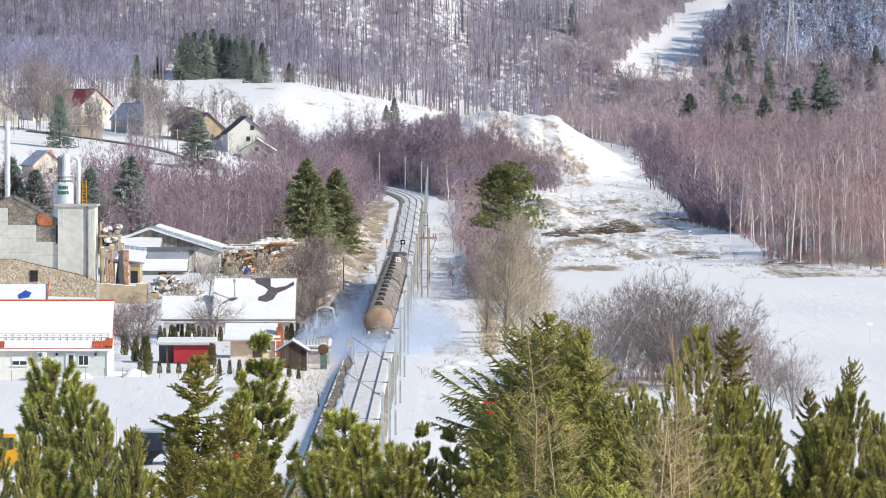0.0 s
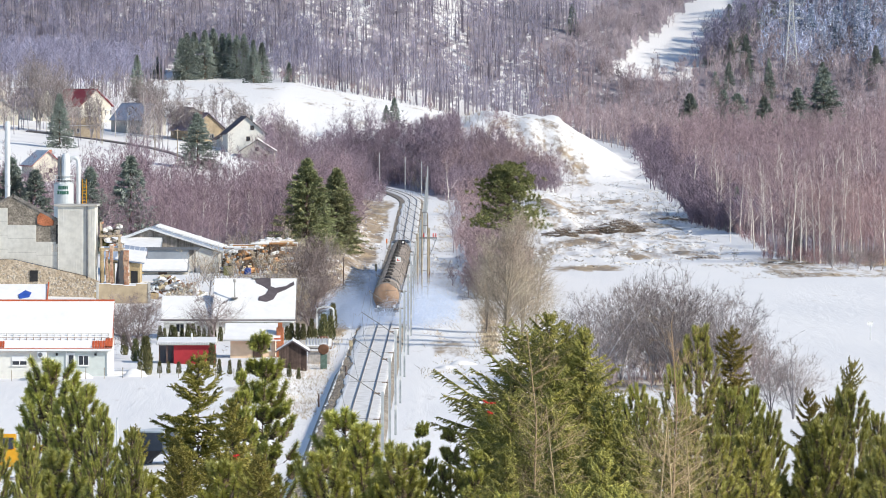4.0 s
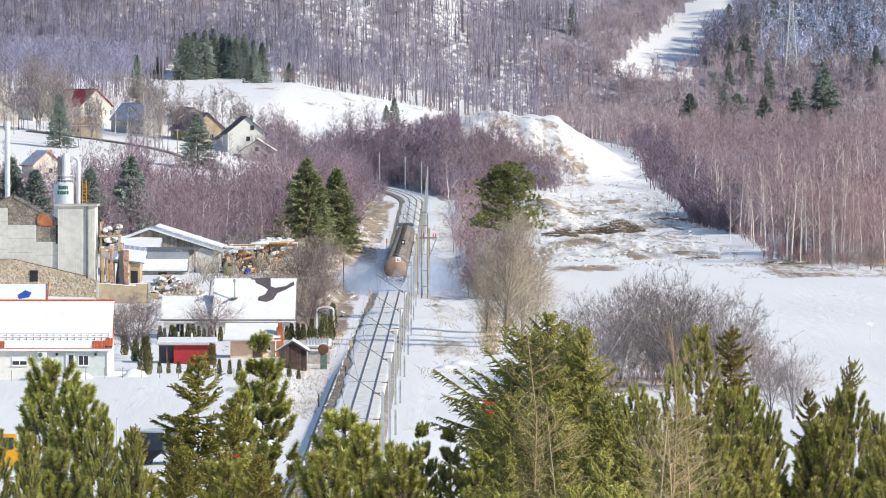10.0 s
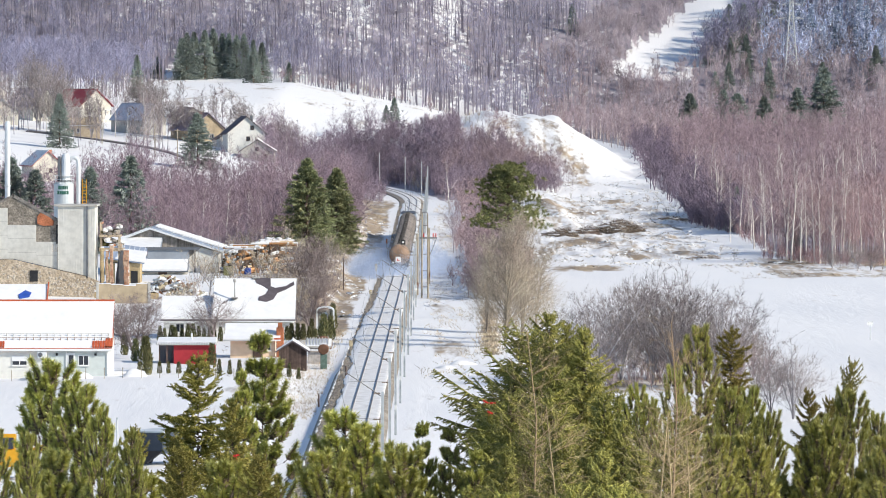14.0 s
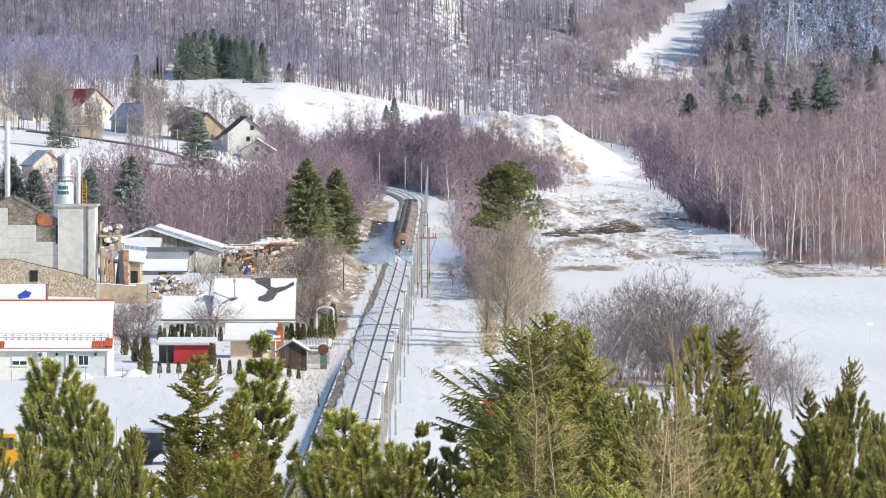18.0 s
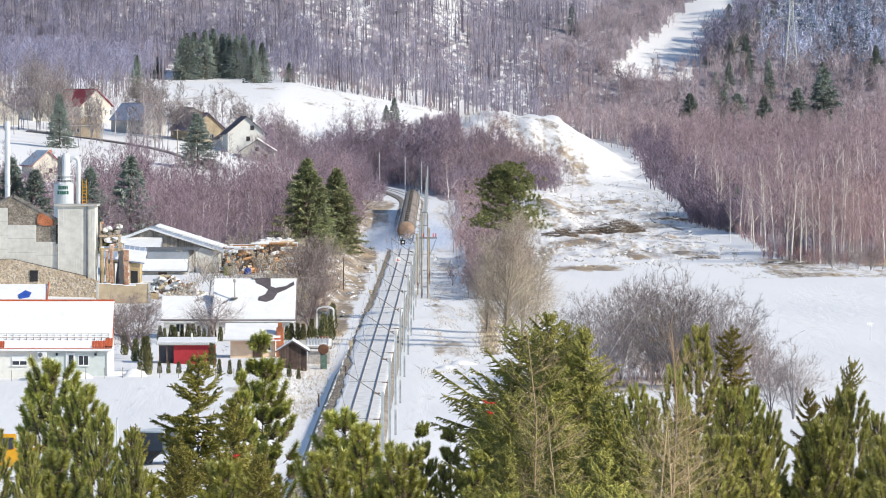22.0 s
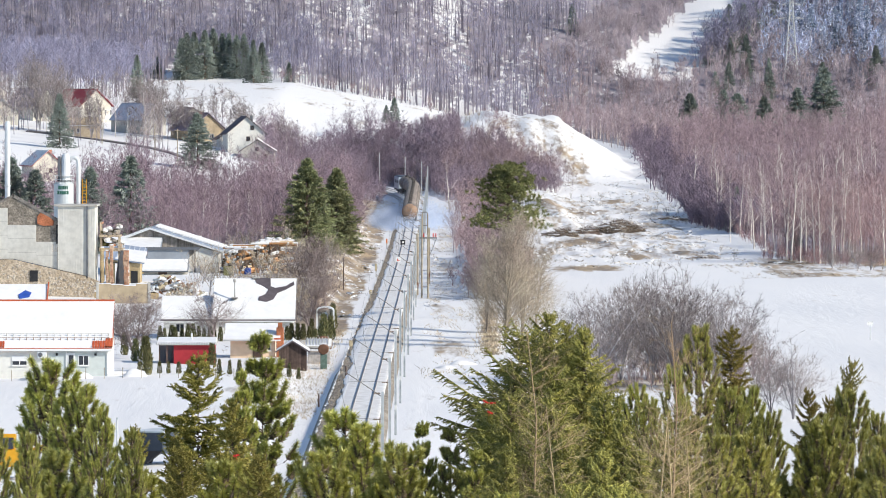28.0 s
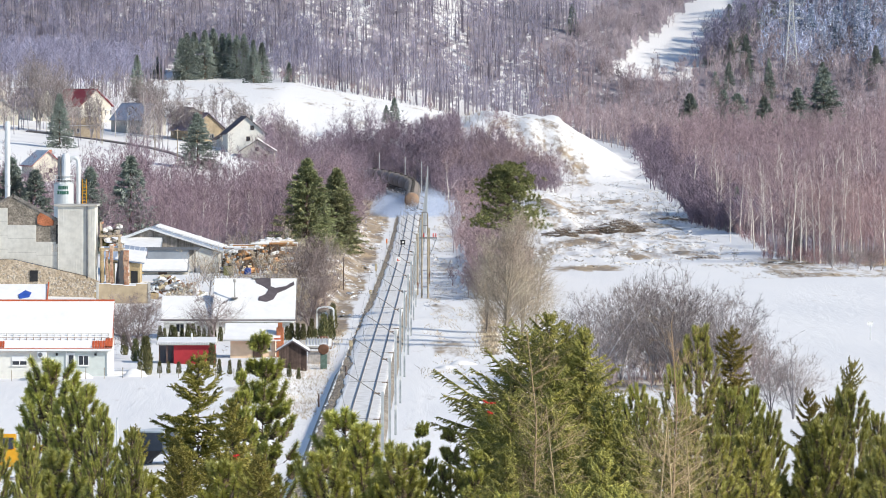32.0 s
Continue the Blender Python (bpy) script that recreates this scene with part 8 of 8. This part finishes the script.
def young_pine(h=11.0, crown=7.0, w=1.35, gap=0.42, per=7, lats=0, taper=0.6, rise=0.85, shoot=0.55, bare=0.3, per_shoot=400, full=2.9, leader=0.7, needle=0.22):
    """A young pine: whorls of branches that curve upwards and end in upright bottle-brush shoots; w: half its width at the depth full."""
    wood = [cones(np.array([[0, 0, -0.4]]), np.array([[0, 0, h - 0.2]]), np.array([0.09]))]
    P, D, L = [np.array([0, 0, h - leader])], [np.array([0, 0, 1.0])], [leader]
    depth = 0.45
    while depth < crown:
        z = h - depth
        u = min(1.0, depth / full)
        base = RNG.uniform(0, 6.283)
        for k in range(per if depth > 1.0 else max(4, per - 2)):
            az = base + 6.283 * (k + RNG.uniform(-0.3, 0.3)) / per
            reach = w * (0.1 + 0.9 * u ** taper) * RNG.uniform(0.6, 1.15)
            rs = rise * (1.25 - 0.55 * u) + RNG.normal(0, 0.15)
            o = np.array([math.cos(az), math.sin(az), 0.0])
            s = np.array([0, 0, z - reach * rs * 0.75])
            a = s + o * reach * 0.6 + np.array([0, 0, reach * 0.4 * rs])
            e = s + o * reach + np.array([0, 0, reach * rs])
            wood.append(cones(np.stack([s, a]), np.stack([a, e]), np.array([0.026, 0.018])))
            ln = float(np.linalg.norm(e - a))
            up = unit(e - a + np.array([0, 0, 0.55 * ln]))
            q = a + (e - a) * bare
            P.append(q), D.append(up), L.append((ln * (1 - bare) + shoot * 0.6) * RNG.uniform(0.85, 1.2))
            for j in range(lats):
                f = RNG.uniform(0.0, 1.0)
                c = s + (a - s) * (0.4 + 0.6 * f * 2) if f < 0.5 else a + (e - a) * (f * 2 - 1)
                dd = unit(o * 0.45 + RNG.normal(0, 0.45, 3) + np.array([0, 0, 1.0]))
                P.append(c), D.append(dd), L.append(shoot * RNG.uniform(0.5, 1.1))
        depth += gap * RNG.uniform(0.8, 1.2)
    # thick bark-brown cores darken the gaps, standing for shade inside the shoots
    needles, cores = brush(np.array(P), np.array(D), np.array(L), per_shoot, needle, 0.028, 1.45, 0.12, 0.65)
    return wood[0], needles, join(wood[1:] + [cores])


def young_spruce(h=11.0, crown=6.5, w=1.6, boughs=300, droop=0.3, full=3.2, spread=0.2, dens=16.0, hang=0.8, thick=0.036, per_shoot=6, bristle=0.09, lump=0.35):
    """A young spruce: boughs at uneven heights with sprays of hanging branchlets; w: half its width at the depth full."""
    wood = [cones(np.array([[0, 0, -0.4]]), np.array([[0, 0, h]]), np.array([0.08]))]
    P, D, L = [np.array([0, 0, h - 0.5])], [np.array([0, 0, 1.0])], [0.5]
    for i in range(boughs):
        t = min(1.0, max(0.015, (i + RNG.uniform(-1, 1)) / boughs)) ** 0.8
        depth = 0.15 + crown * t
        u = min(1.0, depth / full)
        az = i * 2.4 + RNG.normal(0, 0.4)
        ln = max(0.12, w * (0.06 + 0.94 * u ** 0.8) * RNG.uniform(0.55, 1.15) * (1 + lump * math.sin(az * 2 + depth * 2.3)))
        r0 = 0.75 * (1 - u) - droop * u + RNG.normal(0, spread)
        d = unit(np.array([math.cos(az), math.sin(az), r0]))
        s = np.array([0, 0, h - depth])
        m = s + d * ln * 0.6
        e = s + d * ln + np.array([0, 0, 0.16 * ln])
        wood.append(cones(np.stack([s, m]), np.stack([m, e]), np.array([0.02, 0.014])))
        flat = unit(np.cross(d, np.array([0, 0, 1.0])))
        n = int(3 + ln * dens)
        for q in range(n):
            f = 0.12 + 0.88 * (q + RNG.uniform(0, 1)) / n
            c = s + (m - s) * (f / 0.6) if f < 0.6 else m + (e - m) * ((f - 0.6) / 0.4)
            dd = unit(d * 0.7 + flat * (1 if q % 2 else -1) * RNG.uniform(0.3, 1.1) + np.array([0, 0, -hang * RNG.uniform(-0.25, 1.5)]))
            P.append(c), D.append(dd), L.append((0.1 + 0.3 * ln * (1.1 - f)) * RNG.uniform(0.7, 1.25))
        P.append(m), D.append(e - m), L.append(float(np.linalg.norm(e - m)) + 0.08)
    return wood[0], join(brush(np.array(P), np.array(D), np.array(L), per_shoot, bristle, 0.03, 1.2, thick)), join(wood[1:])


def near_trees():
    g = random.Random(33)
    mk = lambda nm, tr, mm, lab, grp: tree_thing(nm, tr, pose(0, 0, 0), [M_BARK, mm], lab, nm.replace("_", " "), grp)
    pines, spruces = "young pines on the near slope", "young spruces on the near slope"
    kinds = {
        "A": mk("young_pine", young_pine(), M_PINE, "bushy young pine with upright light green shoots", pines),
        "B": mk("young_pine", young_pine(11, 6.0, 1.2, 0.72, 8, 2, 0.95, 0.8, 0.4, 0.3, 280, 3.6, 0.6, 0.2), M_PINE, "open young pine with a bare stem between its whorls", pines),
        "C": mk("young_pine", young_pine(11, 6.5, 0.95, 0.65, 6, 0, 0.6, 1.5, 0.6, 0.3, 330, 2.2, 0.7, 0.24), M_PINE, "slender young pine with long upright tufted branches", pines),
        "D": mk("young_pine", young_pine(11, 4.2, 0.95, 0.42, 7, 0, 0.6, 0.8, 0.5, 0.3, 400, 2.1, 0.6), M_PINE, "bushy top of a young pine with upright shoots", pines),
        "S": mk("young_spruce", young_spruce(), M_SPRUCE, "dense dark green young spruce with hanging branchlets", spruces),
        "G": mk("young_spruce", young_spruce(11, 6.0, 2.1, 240, 0.05, 2.6, 0.22, 16.0, 0.55, 0.034, 6, 0.09, 0.35), M_SPRUCE, "spreading green young spruce with long level boughs", spruces),
        "T": mk("young_spruce", young_spruce(11, 6.0, 1.15, 175, -0.1, 2.4, 0.35, 9.0, 0.2, 0.04, 24, 0.09, 0.3), M_PINE_YEL, "sparse yellow-green young spruce with stubby shoots", spruces)}
    used = set()
    # kind, x, y, height of the top, width factor
    rows = [
        ("A", -6.42, 104.0, 22.66, 1.00), ("D", -6.86, 97.0, 21.95, 0.45), ("A", -5.92, 103.0, 22.28, 0.85), ("A", -5.44, 101.9, 21.98, 0.45),
        ("D", -6.00, 91.5, 22.18, 0.38), ("A", -6.72, 105.6, 22.25, 0.50), ("D", -5.96, 97.0, 21.59, 1.12), ("D", -4.77, 96.7, 21.95, 0.42),
        ("T", -4.95, 101.9, 21.75, 0.55), ("T", -4.03, 104.0, 22.84, 1.10), ("T", -3.33, 99.3, 22.34, 0.75), ("T", -4.22, 99.8, 21.72, 0.55),
        ("T", -3.80, 93.6, 21.87, 0.90), ("D", -4.71, 97.0, 21.24, 0.90), ("B", -3.04, 106.6, 23.05, 1.00), ("B", -3.23, 104.0, 22.53, 0.50),
        ("D", -1.57, 101.9, 21.98, 1.15), ("D", -1.24, 99.8, 21.85, 0.90), ("D", -0.79, 97.8, 21.67, 0.80), ("D", -1.68, 97.0, 21.60, 1.12),
        ("D", -0.53, 97.0, 21.63, 1.01), ("T", -2.59, 88.4, 22.09, 0.80), ("D", -3.33, 97.0, 21.45, 1.01), ("D", -2.98, 97.0, 21.19, 1.01),
        ("B", -0.30, 104.0, 21.68, 0.50), ("B", 0.14, 107.1, 21.44, 0.55), ("B", 0.49, 101.9, 21.35, 0.50), ("G", 1.48, 109.7, 23.01, 1.15),
        ("G", 1.15, 107.1, 22.50, 0.75), ("S", 1.79, 106.6, 23.44, 0.78), ("S", 2.11, 107.6, 23.22, 0.60), ("S", 2.36, 106.1, 23.21, 0.72),
        ("G", 0.90, 103.0, 22.10, 0.60), ("S", 1.85, 103.0, 22.72, 0.80), ("S", 2.48, 99.8, 22.41, 0.70), ("S", 1.06, 97.8, 22.50, 0.80),
        ("G", 2.86, 104.0, 22.16, 0.55), ("S", 2.88, 98.8, 22.06, 0.70), ("S", 1.80, 93.6, 22.04, 0.80), ("S", 0.95, 93.6, 21.87, 0.60), ("S", 1.33, 95.7, 22.01, 0.70),
        ("S", 2.26, 91.5, 21.99, 0.70), ("A", 3.11, 101.9, 22.34, 0.50), ("A", 3.23, 98.8, 22.26, 0.50), ("D", 1.40, 97.0, 21.14, 0.78), ("S", 2.94, 92.6, 21.93, 0.60),
        ("G", 3.47, 95.7, 21.92, 0.60), ("A", 4.25, 104.0, 23.22, 0.55), ("T", 4.90, 108.2, 23.09, 0.80), ("A", 4.90, 101.4, 22.33, 0.55),
        ("A", 4.47, 98.8, 22.45, 0.55), ("C", 3.76, 103.0, 22.58, 0.50), ("A", 5.04, 98.8, 22.08, 0.50), ("D", 3.74, 95.7, 22.18, 0.60),
        ("D", 3.95, 92.6, 22.09, 0.70), ("D", 4.57, 93.6, 22.05, 0.80), ("D", 5.66, 96.7, 22.04, 0.80), ("T", 6.12, 104.5, 22.22, 0.62), ("T", 6.42, 104.0, 22.11, 0.55),
        ("A", 6.39, 98.8, 22.42, 0.60), ("A", 5.92, 96.7, 22.10, 0.70), ("A", 7.00, 101.9, 21.90, 0.45), ("D", 6.57, 94.6, 21.98, 0.70), ("D", 5.78, 97.0, 21.60, 0.89),
        ("D", 6.55, 97.0, 21.54, 0.90), ("D", 5.16, 97.0, 21.19, 1.01), ("D", 6.47, 97.0, 21.16, 1.01), 
        ("S", 0.80, 86.0, 21.75, 0.60), ("S", 1.68, 83.2, 22.02, 0.70), ("S", 2.25, 82.2, 22.08, 0.70)]
    for kd, x, y, top, w in rows:
        k = 0.52 * (1 + w) / 2
        wide = 0.52 * w / k
        turn = g.uniform(0, 360)
        if kd not in used:
            used.add(kd)
            tree = kinds[kd]
            tree.matrix_basis = pose(x, y, top - 11.0 * k, 0, 0, turn)
            tree.scale = (k * wide, k * wide, k)
        else:
            tree = copy_scaled(kinds[kd], x, y, k, wide, turn, z=top - 11.0 * k, sink=0.0, lean=(g.uniform(-1, 1), g.uniform(-1, 1)))
        # the stem reaches down to the slope
        foot = (land1(x, y) - 0.2 - top) / k + 11.0
        if foot < -0.4:
            part("lower_trunk", MB().tube([(0, 0, foot), (0, 0, 0.6)], 0.13, 7, 0.1), M_BARK, tree)
    lean = copy_scaled(kinds["S"], 5.59, 107, 0.52, 0.46, 0, z=22.63 - 5.55, sink=0.0, lean=(0, 14))
    tagged(lean, "leaning thin young spruce with drooping boughs")
    M_LARCH = bark_twig("larch_twigs", (0.29, 0.20, 0.115), (0.60, 0.46, 0.30), 0.4)
    la = tree_thing("bare_larch", bare_tree(11, 75, 3, 4, 0.05, 0.45, 0.4, 0.1, 0.007, bend=0.012), pose(2.15, 160, land1(2.15, 160)), [M_LARCH, M_LARCH], "bare young larch with fine straw-brown twigs", "larch", "bare larches on the near slope")
    for i, (x, y, top) in enumerate(((1.34, 94.6, 23.54), (3.36, 94.6, 23.65), (1.61, 89.4, 22.67), (3.00, 89.4, 22.59), (3.32, 88.4, 22.52), (3.47, 85.3, 22.42))):
        k = 0.52 * 1.15
        if i:
            copy_scaled(la, x, y, k, 0.9, g.uniform(0, 360), z=top - 11 * k, sink=0.0)
        else:
            la.matrix_basis = pose(x, y, top - 11 * k)
            la.scale = (0.9 * k, 0.9 * k, k)
    # red ribbons tied to twigs
    for x, y, z in ((0.68, 100.9, 22.16), (0.79, 100.9, 22.14), (0.75, 100.9, 21.99), (-3.16, 96.7, 21.55)):
        b = MB().ball((0, 0, 0), 0.018, 7).box(-0.045, -0.005, -0.014, -0.007, 0.005, 0.018).box(0.007, -0.005, -0.014, 0.05, 0.005, 0.014).box(-0.011, -0.005, -0.05, 0.0, 0.005, -0.007)
        single("red_ribbon", b, M_RED_SIGN, "small red ribbon tied to a conifer twig", "ribbon", "ribbons on the conifers", m=pose(x, y, z, 0, g.uniform(-30, 30)))


near_trees()


# ---- what moves ----
def motions():
    times = [float(t) for t in range(0, 33)]
    for i, w in enumerate(WAGONS):
        walk(w, [(t, on_track(TAIL0 + SPEED * t + 7.5 + WAGON * i)) for t in times])
    walk(LOCO, [(t, on_track(TAIL0 + SPEED * t + WAGON * len(WAGONS) + 8.1)) for t in times])
    for d, off in DUST:
        walk(d, [(t, on_track(TAIL0 + SPEED * t + off, -0.7)) for t in times])


motions()
